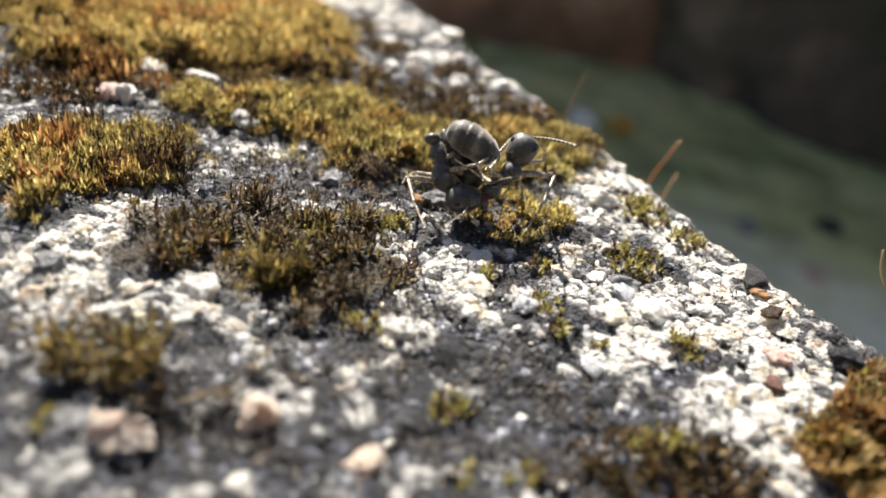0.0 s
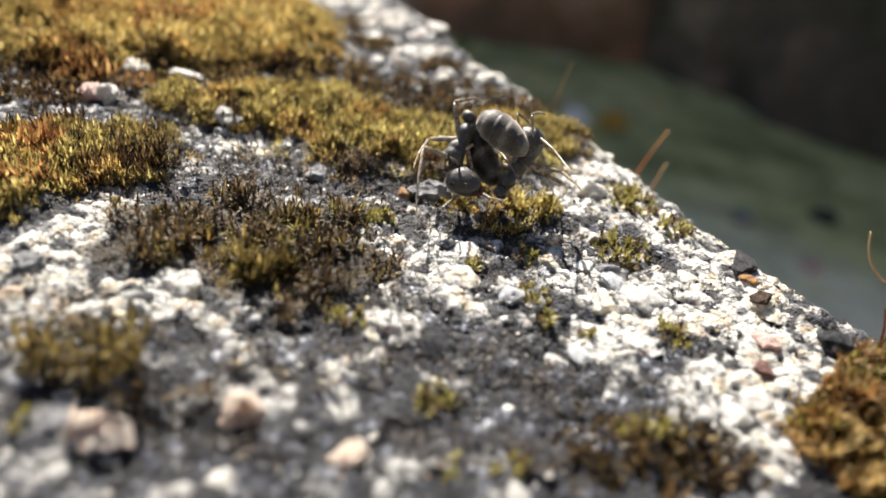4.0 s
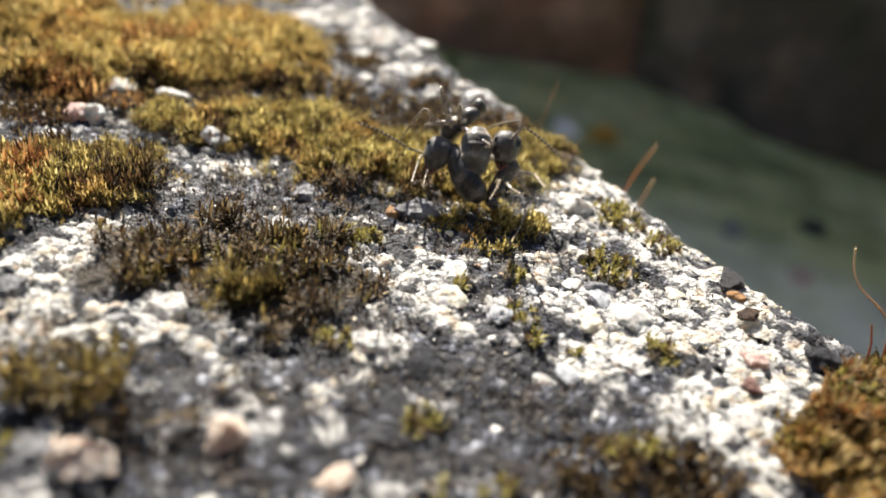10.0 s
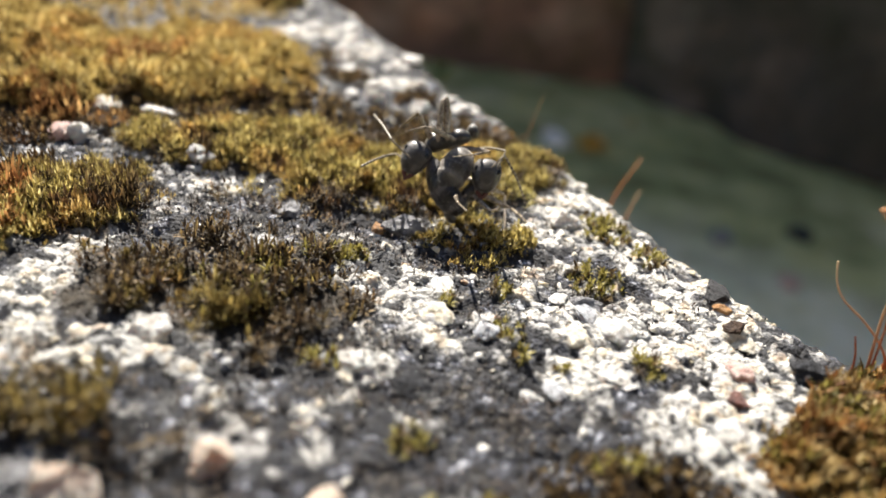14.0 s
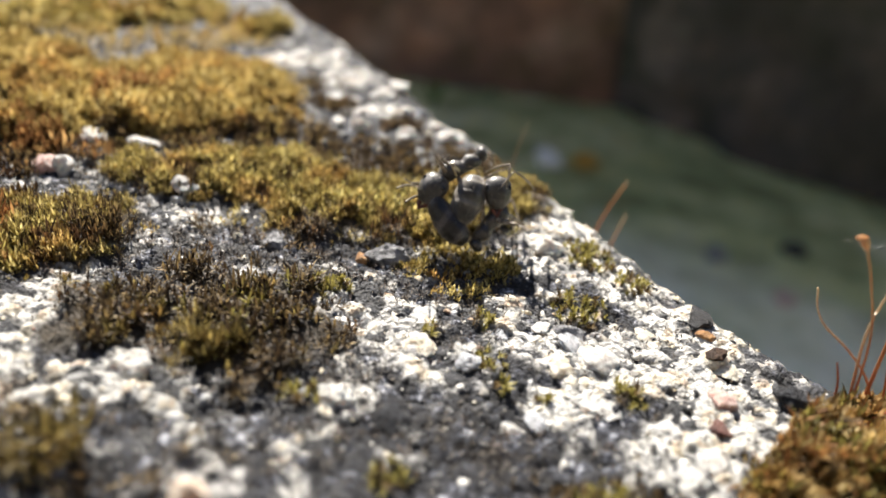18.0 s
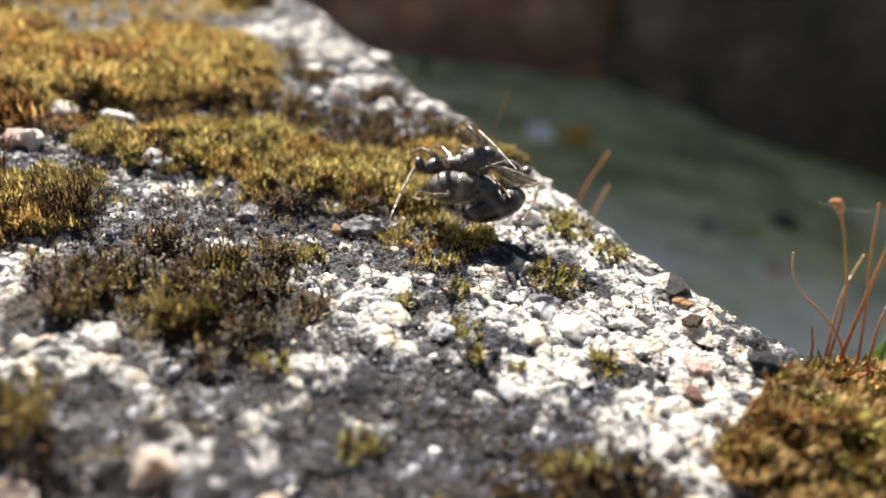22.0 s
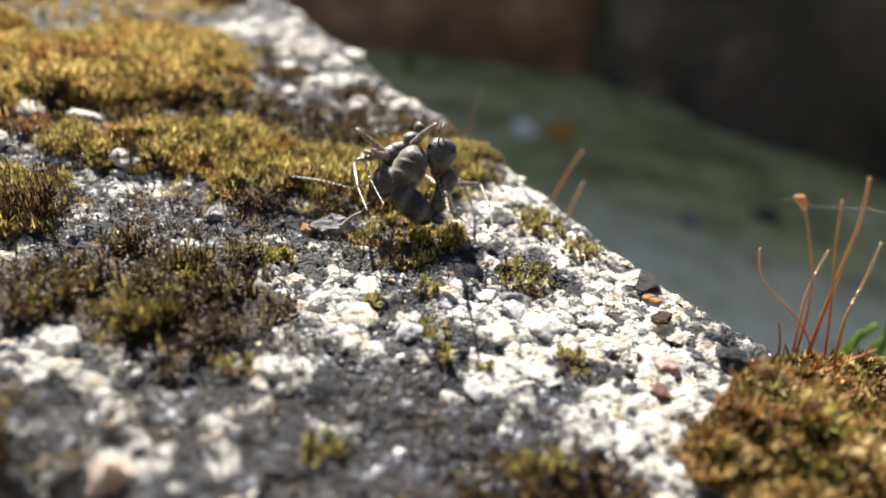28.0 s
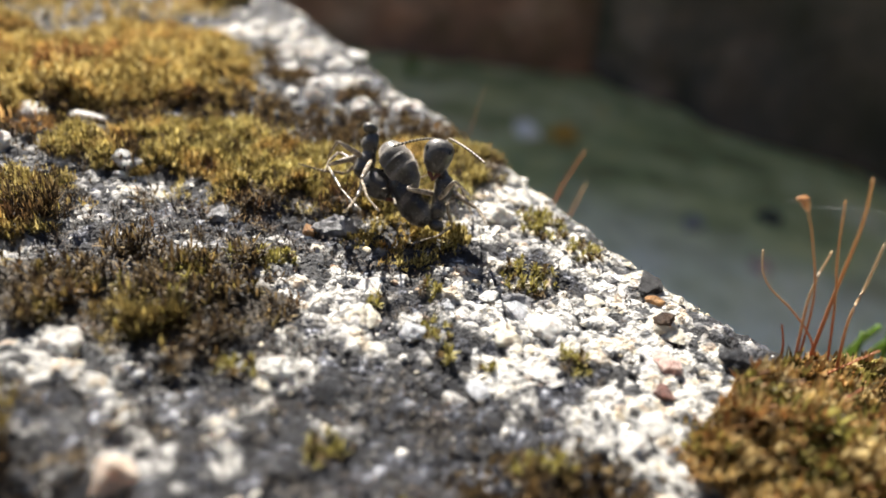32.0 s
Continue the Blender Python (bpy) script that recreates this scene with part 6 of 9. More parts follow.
    walk(LIMBS_A["low5"], [(0, at(3.6, 0, 0, -39, 60, -35)), (1, at(3.6, 0, 0, -39, 60, -35)), (1.3, at(3.6, 0, 0, -66, 30, -74)), (1.7, at(3.6, 0, 0, -60, -33, -114)), (2, at(3.6, 0, 0, -22, -57, -161)), (2.5, at(3.6, 0, 0, 48, -44, 145)), (3, at(3.6, 0, 0, 82, -9, 133)), (6, at(3.6, 0, 0, 90, 3, 85)), (6.3, at(3.6, 0, 0, 91, 46, 86)), (6.7, at(3.6, 0, 0, -93, 55, -99)), (7, at(3.6, 0, 0, -92, 12, -98)), (8, at(3.6, 0, 0, -128, 27, -149)), (9, at(3.6, 0, 0, -110, 50, -116)), (10, at(3.6, 0, 0, -107, 46, -113)), (11, at(3.6, 0, 0, -122, 33, -140)), (12, at(3.6, 0, 0, -116, 37, -129)), (13, at(3.6, 0, 0, -109, 18, -137)), (14, at(3.6, 0, 0, -103, 31, -115)), (17, at(3.6, 0, 0, -105, 50, -109)), (18, at(3.6, 0, 0, -42, 61, -38)), (18.3, at(3.6, 0, 0, 53, 57, 35)), (18.7, at(3.6, 0, 0, 116, -8, 41)), (19, at(3.6, 0, 0, 155, -33, 14)), (20, at(3.6, 0, 0, 161, -39, 12)), (20.5, at(3.6, 0, 0, 114, -16, 79)), (21, at(3.6, 0, 0, 108, 31, 122)), (21.3, at(3.6, 0, 0, 113, -10, 105)), (21.7, at(3.6, 0, 0, -166, -56, 13)), (22, at(3.6, 0, 0, -124, -27, -34)), (23, at(3.6, 0, 0, -113, -30, -50)), (24, at(3.6, 0, 0, -161, -39, -13)), (25, at(3.6, 0, 0, -98, -32, -76)), (26, at(3.6, 0, 0, -60, -62, -99)), (27, at(3.6, 0, 0, 60, -36, 166)), (28, at(3.6, 0, 0, 80, -3, 164)), (28.3, at(3.6, 0, 0, 41, -15, 170)), (28.7, at(3.6, 0, 0, -37, -18, -164)), (29, at(3.6, 0, 0, -77, -6, -155)), (30, at(3.6, 0, 0, -92, 1, -143)), (31, at(3.6, 0, 0, -109, 54, -113)), (31.3, at(3.6, 0, 0, 147, 74, 148)), (31.7, at(3.6, 0, 0, 90, 3, 104)), (32, at(3.6, 0, 0, 78, -38, 108))])
    walk(LIMBS_A["scape0"], [(0, at(2.27, -2.06, -1.04, 0, 8, 74)), (0.5, at(2.17, -2.10, -1.08, -2, -28, 70)), (1, at(2.07, -2.13, -1.11, 0, -63, 64)), (1.5, at(2.30, -1.97, -0.78, -22, 1, 97)), (2, at(2.53, -1.80, -0.44, 0, 67, 131)), (2.5, at(2.17, -2.11, -0.91, -9, 35, 99)), (3, at(1.82, -2.41, -1.38, 0, 4, 77)), (6, at(-2.43, -2.74, -1.63, 0, 23, 124)), (7, at(-2.47, -1.79, 0.02, 0, -7, 89)), (8, at(-2.77, -3.10, -0.42, 0, -9, 118)), (9, at(-1.69, -2.94, -1.56, 0, 13, 133)), (10, at(-2.02, -2.89, -1.60, 0, 12, 136)), (11, at(-1.90, -2.87, -1.52, 0, 16, 120)), (12, at(-1.76, -2.87, -1.54, 0, 1, 153)), (13, at(-2.47, -2.80, -1.18, 0, -22, 133)), (14, at(-2.90, -2.55, -0.81, 0, 16, 113)), (17, at(-2.11, -2.85, -1.77, 0, 37, 103)), (18, at(-2.64, -2.32, -1.04, 0, 21, 105)), (19, at(3.14, -2.56, -0.94, 0, -28, 59)), (19.5, at(2.97, -2.38, -0.63, -1, -26, 113)), (20, at(2.80, -2.21, -0.32, 0, -25, 167)), (20.5, at(2.96, -2.53, -0.90, 5, -13, 124)), (21, at(3.12, -2.86, -1.49, 0, -1, 82)), (22, at(3.25, -2.57, -0.96, 0, -18, 107)), (23, at(3.28, -2.27, -0.53, 0, 2, 85)), (24, at(2.87, -2.02, -1.40, 0, 32, 147)), (24.5, at(2.97, -2.22, -1.06, 2, -4, 153)), (25, at(3.06, -2.41, -0.72, 0, -40, 159)), (26.5, at(0.65, -2.54, -1.13, 3, -3, 151)), (28, at(-1.76, -2.67, -1.54, 0, 35, 143)), (29, at(-1.81, -2.69, -1.56, 0, 13, 128)), (30, at(-2.41, -2.46, -1.27, 0, 14, 138)), (31, at(-1.24, -2.85, -1.73, 0, 33, 112)), (32, at(1.06, -2.30, -1.35, 0, 24, 73))])
    walk(LIMBS_A["whip0"], [(0, at(2.6, 0, 0, -173, -40, -140)), (0.3, at(2.6, 0, 0, 158, -21, -99)), (0.7, at(2.6, 0, 0, 150, 35, -48)), (1, at(2.6, 0, 0, -180, 59, 0)), (1.3, at(2.6, 0, 0, 175, 38, 31)), (1.7, at(2.6, 0, 0, 142, 13, 83)), (2, at(2.6, 0, 0, 119, 14, 113)), (2.5, at(2.6, 0, 0, 159, -1, 158)), (3, at(2.6, 0, 0, -179, -37, -170)), (4.5, at(2.6, 0, 0, 168, -31, 154)), (6, at(2.6, 0, 0, 153, -32, 118)), (6.5, at(2.6, 0, 0, 156, -53, 85)), (7, at(2.6, 0, 0, -171, -66, 25)), (7.5, at(2.6, 0, 0, -171, -36, 0)), (8, at(2.6, 0, 0, 177, -8, -21)), (8.5, at(2.6, 0, 0, 177, -22, 30)), (9, at(2.6, 0, 0, 165, -30, 85)), (10, at(2.6, 0, 0, 165, -39, 87)), (11, at(2.6, 0, 0, 169, -7, 140)), (11.3, at(2.6, 0, 0, 171, -11, 96)), (11.7, at(2.6, 0, 0, 179, -10, 12)), (12, at(2.6, 0, 0, -179, -6, -32)), (13, at(2.6, 0, 0, 171, -6, -22)), (13.3, at(2.6, 0, 0, 170, -6, 18)), (13.7, at(2.6, 0, 0, 168, -4, 93)), (14, at(2.6, 0, 0, 168, -3, 133)), (17, at(2.6, 0, 0, 160, 5, 149)), (18, at(2.6, 0, 0, 169, -9, 153)), (18.3, at(2.6, 0, 0, -169, 1, 117)), (18.7, at(2.6, 0, 0, -155, 41, 56)), (19, at(2.6, 0, 0, -178, 59, 4)), (20, at(2.6, 0, 0, 165, 25, -38)), (20.5, at(2.6, 0, 0, 159, -3, -93)), (21, at(2.6, 0, 0, 179, -23, -151)), (22, at(2.6, 0, 0, -177, -44, 171)), (23, at(2.6, 0, 0, -180, -14, -167)), (24, at(2.6, 0, 0, 159, -4, 143)), (24.5, at(2.6, 0, 0, 138, 6, -160)), (25, at(2.6, 0, 0, 134, 29, -104)), (26, at(2.6, 0, 0, 158, 22, -64)), (27, at(2.6, 0, 0, 174, -16, -6)), (28, at(2.6, 0, 0, 164, -37, 29)), (29, at(2.6, 0, 0, 161, -47, 94)), (29.5, at(2.6, 0, 0, 175, -46, 40)), (30, at(2.6, 0, 0, -177, -39, -10)), (30.5, at(2.6, 0, 0, 154, -33, 54)), (31, at(2.6, 0, 0, 147, -11, 105)), (31.5, at(2.6, 0, 0, 166, 5, 153)), (32, at(2.6, 0, 0, -170, 0, -157))])
    walk(LIMBS_A["scape1"], [(0, at(2.18, -1.28, -0.62, 0, 30, 73)), (1, at(2.04, -1.34, -0.69, 0, -9, 59)), (2, at(2.32, -1.03, -0.03, 0, 23, 81)), (3, at(1.73, -1.62, -0.96, 0, 64, 53)), (4.5, at(-0.05, -2.47, -1.45, 11, 39, 100)), (6, at(-1.83, -3.33, -1.94, 0, 16, 133)), (7, at(-1.90, -2.40, -0.30, 0, 34, 134)), (8, at(-1.89, -3.26, -0.50, 0, -5, 116)), (9, at(-0.81, -3.09, -1.64, 0, 18, 132)), (10, at(-1.17, -3.16, -1.74, 0, 18, 128)), (11, at(-1.02, -3.01, -1.59, 0, 14, 153)), (12, at(-0.88, -3.05, -1.63, 0, -2, -177)), (13, at(-1.62, -3.05, -1.31, 0, -8, 136)), (14, at(-2.05, -2.82, -0.95, 0, -34, 168)), (17, at(-1.33, -3.25, -1.98, 0, -8, 135)), (18, at(-1.86, -2.71, -1.25, 0, 26, 106)), (19, at(3.89, -2.14, -0.69, 0, -1, 86)), (20, at(3.53, -1.76, -0.05, 0, -4, 75)), (21, at(3.79, -2.34, -1.18, 0, 0, 87)), (22, at(3.90, -2.03, -0.65, 0, 9, 87)), (23, at(3.55, -1.52, -0.11, 0, 12, 81)), (24, at(3.54, -1.50, -1.08, 0, 37, 125)), (25, at(3.66, -1.83, -0.38, 0, 20, 112)), (26.5, at(1.30, -2.50, -1.09, -7, 38, 140)), (28, at(-1.05, -3.17, -1.79, 0, 57, 177)), (29, at(-1.09, -3.16, -1.80, 0, 3, 140)), (30, at(-1.71, -2.96, -1.52, 0, 4, 148)), (31, at(-0.48, -3.29, -1.95, 0, 35, 126)), (32, at(1.57, -1.66, -0.98, 0, 44, 84))])
    walk(LIMBS_A["whip1"], [(0, at(2.6, 0, 0, -158, -18, -146)), (1, at(2.6, 0, 0, 174, -24, -139)), (2, at(2.6, 0, 0, 176, -3, 171)), (3, at(2.6, 0, 0, -171, 42, -171)), (6, at(2.6, 0, 0, 168, -4, 133)), (7, at(2.6, 0, 0, 151, 1, 124)), (8, at(2.6, 0, 0, -177, -29, 144)), (9, at(2.6, 0, 0, 165, -18, 130)), (10, at(2.6, 0, 0, 169, 6, 140)), (11, at(2.6, 0, 0, 168, 1, 120)), (11.5, at(2.6, 0, 0, 163, 17, -175)), (12, at(2.6, 0, 0, 178, 27, -103)), (13, at(2.6, 0, 0, 175, 20, -35)), (14, at(2.6, 0, 0, 152, 13, -56)), (15, at(2.6, 0, 0, 173, 18, -10)), (16, at(2.6, 0, 0, -164, -9, 71)), (17, at(2.6, 0, 0, -172, -29, 114)), (18, at(2.6, 0, 0, 167, -1, 152)), (19, at(2.6, 0, 0, -180, -28, 163)), (20, at(2.6, 0, 0, 178, -40, -158)), (21, at(2.6, 0, 0, 180, -16, -175)), (22, at(2.6, 0, 0, -178, -13, -171)), (23, at(2.6, 0, 0, -177, -8, -166)), (24, at(2.6, 0, 0, 168, 9, 163)), (25, at(2.6, 0, 0, 178, -2, 174)), (26.5, at(2.6, 0, 0, 146, -1, 138)), (28, at(2.6, 0, 0, 118, -20, 105)), (28.5, at(2.6, 0, 0, 148, -17, 123)), (29, at(2.6, 0, 0, 178, -23, 140)), (29.3, at(2.6, 0, 0, -163, -14, 95)), (29.7, at(2.6, 0, 0, -160, 22, 23)), (30, at(2.6, 0, 0, -178, 34, -24)), (30.3, at(2.6, 0, 0, 173, 36, -73)), (30.7, at(2.6, 0, 0, 163, 25, -160)), (31, at(2.6, 0, 0, 167, 18, 158)), (32, at(2.6, 0, 0, -179, 8, -179))])
    walk(ANT_B, [(0, at(5.85, -0.66, 3.41, 0, 0, 0)), (1, at(6.04, -0.57, 3.39, 0, 0, 0)), (2, at(6.35, 0.18, 3.51, 0, 0, 0)), (3, at(7.67, -0.62, 3.50, 0, 0, 0)), (6, at(8.10, 2.49, 3.30, 0, 0, 0)), (7, at(8.13, 2.22, 1.44, 0, 0, 0)), (8, at(7.74, 2.47, 1.38, 0, 0, 0)), (9, at(7.70, 3.71, 3.46, 0, 0, 0)), (10, at(7.95, 3.12, 2.92, 0, 0, 0)), (11, at(8.54, 3.35, 2.91, 0, 0, 0)), (12, at(8.64, 3.10, 3.25, 0, 0, 0)), (13, at(7.80, 2.79, 2.74, 0, 0, 0)), (14, at(6.47, 2.52, 2.85, 0, 0, 0)), (17, at(8.16, 3.89, 3.50, 0, 0, 0)), (18, at(9.49, 3.19, 3.06, 0, 0, 0)), (19, at(9.98, 5.68, 5.91, 0, 0, 0)), (20, at(10.49, 4.92, 5.29, 0, 0, 0)), (21, at(11.56, 3.01, 4.84, 0, 0, 0)), (22, at(11.56, 4.06, 5.18, 0, 0, 0)), (23, at(12.24, 4.19, 4.86, 0, 0, 0)), (24, at(13.46, 2.75, 4.70, 0, 0, 0)), (25, at(11.81, 5.37, 4.59, 0, 0, 0)), (28, at(9.75, 2.17, 3.53, 0, 0, 0)), (29, at(10.12, 1.70, 3.47, 0, 0, 0)), (30, at(10.60, 1.55, 3.35, 0, 0, 0)), (31, at(9.42, 1.54, 3.60, 0, 0, 0)), (32, at(9.46, 1.81, 3.22, 0, 0, 0))])
    walk(LIMBS_B["thorax"], [(0, at(0.00, 0.00, 0.00, 76, -43, 39)), (1, at(0.00, 0.00, 0.00, 73, -35, 27)), (2, at(0.00, 0.00, 0.00, 46, -55, 69)), (3, at(0.00, 0.00, 0.00, 61, -44, 39)), (6, at(0.00, 0.00, 0.00, 91, -51, 80)), (7, at(0.00, 0.00, 0.00, 151, -32, 31)), (8, at(0.00, 0.00, 0.00, 142, -40, 49)), (9, at(0.00, 0.00, 0.00, 106, -48, 60)), (10, at(0.00, 0.00, 0.00, 109, -46, 60)), (11, at(0.00, 0.00, 0.00, 109, -46, 60)), (12, at(0.00, 0.00, 0.00, 112, -44, 53)), (13, at(0.00, 0.00, 0.00, 129, -37, 43)), (14, at(0.00, 0.00, 0.00, 149, -35, 41)), (17, at(0.00, 0.00, 0.00, 117, -48, 51)), (18, at(0.00, 0.00, 0.00, 121, -42, 44)), (18.5, at(0.00, 0.00, 0.00, 57, -53, 123)), (19, at(0.00, 0.00, 0.00, 25, -17, 172)), (20, at(0.00, 0.00, 0.00, 24, -19, 172)), (21, at(0.00, 0.00, 0.00, 26, -26, 166)), (22, at(0.00, 0.00, 0.00, 24, -18, 172)), (23, at(0.00, 0.00, 0.00, 25, -21, 169)), (24, at(0.00, 0.00, 0.00, 27, -33, 158)), (25, at(0.00, 0.00, 0.00, 19, -45, 146)), (28, at(0.00, 0.00, 0.00, 99, -50, 70)), (29, at(0.00, 0.00, 0.00, 109, -46, 55)), (30, at(0.00, 0.00, 0.00, 117, -41, 44)), (31, at(0.00, 0.00, 0.00, 95, -51, 75)), (32, at(0.00, 0.00, 0.00, 96, -51, 75))])
    walk(LIMBS_B["gaster"], [(0, at(-1.39, 0.63, -1.22, 179, -22, 157)), (1, at(-0.99, 0.75, -1.06, 162, -13, 162)), (2, at(-0.42, -0.20, -1.76, -174, 14, -177)), (3, at(-1.06, 0.57, -1.32, -171, -36, 139)), (6, at(-0.78, -1.64, -1.86, -137, -22, 168)), (7, at(-1.43, -0.97, -0.06, -94, -53, 128)), (8, at(-1.31, -0.93, -0.01, -93, -53, 129)), (9, at(-0.65, -1.65, -1.75, -135, -21, 168)), (10, at(-1.07, -1.48, -1.52, -133, -28, 163)), (11, at(-1.31, -1.42, -1.46, -133, -31, 162)), (12, at(-1.56, -1.68, -1.89, -133, -35, 158)), (13, at(-1.28, -1.10, -0.98, -130, -34, 159)), (14, at(-0.26, -1.22, -1.15, -127, -31, 163)), (17, at(-1.63, -1.46, -1.73, -140, -26, 167)), (18, at(-1.55, -1.28, -1.40, -138, -25, 167)), (18.5, at(0.46, -1.31, -1.49, -141, 9, -171)), (19, at(2.46, -1.35, -1.57, -128, 41, -144)), (20, at(2.45, -1.40, -1.58, -128, 40, -144)), (21, at(2.53, -1.51, -1.73, -133, 29, -155)), (22, at(2.13, -1.28, -1.34, -127, 38, -146)), (23, at(1.66, -1.65, -1.95, -133, 31, -155)), (24, at(1.39, -1.80, -2.35, -141, 8, -170)), (25, at(0.74, -0.98, -2.23, -159, -2, 172)), (28, at(-0.45, -1.62, -1.80, -135, -21, 166)), (29, at(-0.40, -1.45, -1.52, -135, -17, 169)), (30, at(-1.15, -1.34, -1.43, -135, -24, 164)), (31, at(-0.62, -1.61, -1.81, -128, -38, 153)), (32, at(-0.53, -1.47, -1.57, -132, -27, 162))])
    walk(LIMBS_B["head"], [(0, at(1.03, 1.25, 1.89, -13, 43, -117)), (1, at(1.12, 1.02, 1.56, -18, 35, -131)), (2, at(0.36, 1.25, 1.89, 11, 45, -68)), (3, at(1.11, 0.77, 1.53, -3, 49, -96)), (6, at(-0.76, 0.91, 2.17, 1, 48, -89)), (7, at(0.90, 0.22, 2.18, -1, 48, -94)), (8, at(0.70, 0.22, 2.20, -1, 48, -94)), (9, at(-0.31, 0.71, 1.93, 0, 47, -92)), (10, at(-0.04, 0.78, 2.07, -5, 49, -100)), (11, at(0.53, 0.74, 2.05, -2, 48, -94)), (12, at(0.20, 0.75, 2.07, -1, 48, -93)), (13, at(0.37, 0.43, 2.14, -10, 48, -111)), (14, at(1.12, 0.08, 1.62, -4, 49, -99)), (17, at(-0.36, 0.89, 2.46, 7, 50, -79)), (18, at(0.22, 0.69, 2.11, 6, 50, -80)), (19, at(-1.86, -0.40, -0.19, 18, 43, -56)), (20, at(-2.04, -0.29, -0.20, 16, 44, -59)), (21, at(-1.99, -0.28, -0.18, 17, 42, -56)), (22, at(-1.65, -0.26, -0.17, 19, 41, -54)), (23, at(-1.50, -0.24, -0.15, 18, 41, -56)), (24, at(-0.57, 0.06, 0.61, -14, 46, -121)), (25, at(-0.97, -0.27, -0.16, -4, 48, -102)), (28, at(-0.34, 0.96, 2.36, -3, 49, -100)), (29, at(0.08, 0.93, 2.37, -7, 49, -108)), (30, at(0.64, 0.72, 2.08, -3, 48, -100)), (31, at(-0.21, 1.04, 2.52, 0, 49, -93)), (32, at(-0.44, 1.16, 2.69, -4, 48, -102))])
    walk(LIMBS_B["leg0"], [(0, at(0.78, 0.73, 0.33, 11, 4, 25)), (1, at(0.95, 0.56, 0.18, 10, 6, 37)), (2, at(0.49, 0.83, 0.55, 12, -7, -6)), (3, at(0.85, 0.64, 0.34, 12, -6, 4)), (4.5, at(0.41, 0.82, 0.42, 24, 29, -33)), (6, at(-0.03, 1.00, 0.50, 0, 61, -89)), (6.3, at(0.11, 0.97, 0.49, -25, 50, -145)), (6.7, at(0.36, 0.91, 0.49, -21, 18, 152)), (7, at(0.50, 0.87, 0.48, -7, 7, 121)), (8, at(0.19, 0.95, 0.56, -7, 7, 121)), (9, at(0.19, 0.98, 0.49, -7, 7, 121)), (10, at(0.19, 0.99, 0.47, -7, 6, 121)), (11, at(0.20, 0.99, 0.47, -7, 6, 121)), (11.5, at(0.24, 0.98, 0.46, -8, 11, -173)), (12, at(0.28, 0.98, 0.46, -3, 15, -104)), (12.5, at(0.34, 0.97, 0.44, -8, 11, -173)), (13, at(0.39, 0.95, 0.42, -7, 6, 120)), (14, at(0.33, 0.93, 0.52, -7, 5, 120)), (15, at(0.31, 0.94, 0.52, -6, 8, 160)), (16, at(0.28, 0.94, 0.52, -1, 9, -126)), (17, at(0.27, 0.94, 0.53, 1, 7, -86)), (17.3, at(0.30, 0.94, 0.51, -1, 9, -126)), (17.7, at(0.36, 0.94, 0.48, -6, 7, 159)), (18, at(0.40, 0.93, 0.46, -7, 4, 119)), (18.3, at(0.03, 0.81, 0.33, -23, 15, 151)), (18.7, at(-0.65, 0.59, 0.08, -27, 50, -146)), (19, at(-1.01, 0.46, -0.06, 2, 62, -87)), (20, at(-1.01, 0.48, -0.03, 9, 58, -63)), (21, at(-0.95, 0.57, 0.09, 5, 59, -76)), (21.3, at(-0.97, 0.55, 0.06, -24, 50, -137)), (21.7, at(-0.99, 0.50, -0.01, -23, 16, 153)), (22, at(-1.01, 0.48, -0.04, -7, 5, 119)), (22.5, at(-1.00, 0.50, -0.01, -19, 24, 175)), (23, at(-0.99, 0.52, 0.02, -6, 45, -118)), (24, at(-0.85, 0.68, 0.23, -2, 30, -102)), (25, at(-0.58, 0.83, 0.47, -2, 36, -101)), (28, at(0.09, 1.00, 0.49, 2, -4, -87)), (29, at(0.27, 0.97, 0.47, 1, 0, -89)), (30, at(0.43, 0.94, 0.41, 0, -15, -93)), (31, at(0.01, 1.00, 0.50, 2, 10, -84)), (32, at(0.00, 0.99, 0.50, 11, 10, -36))])
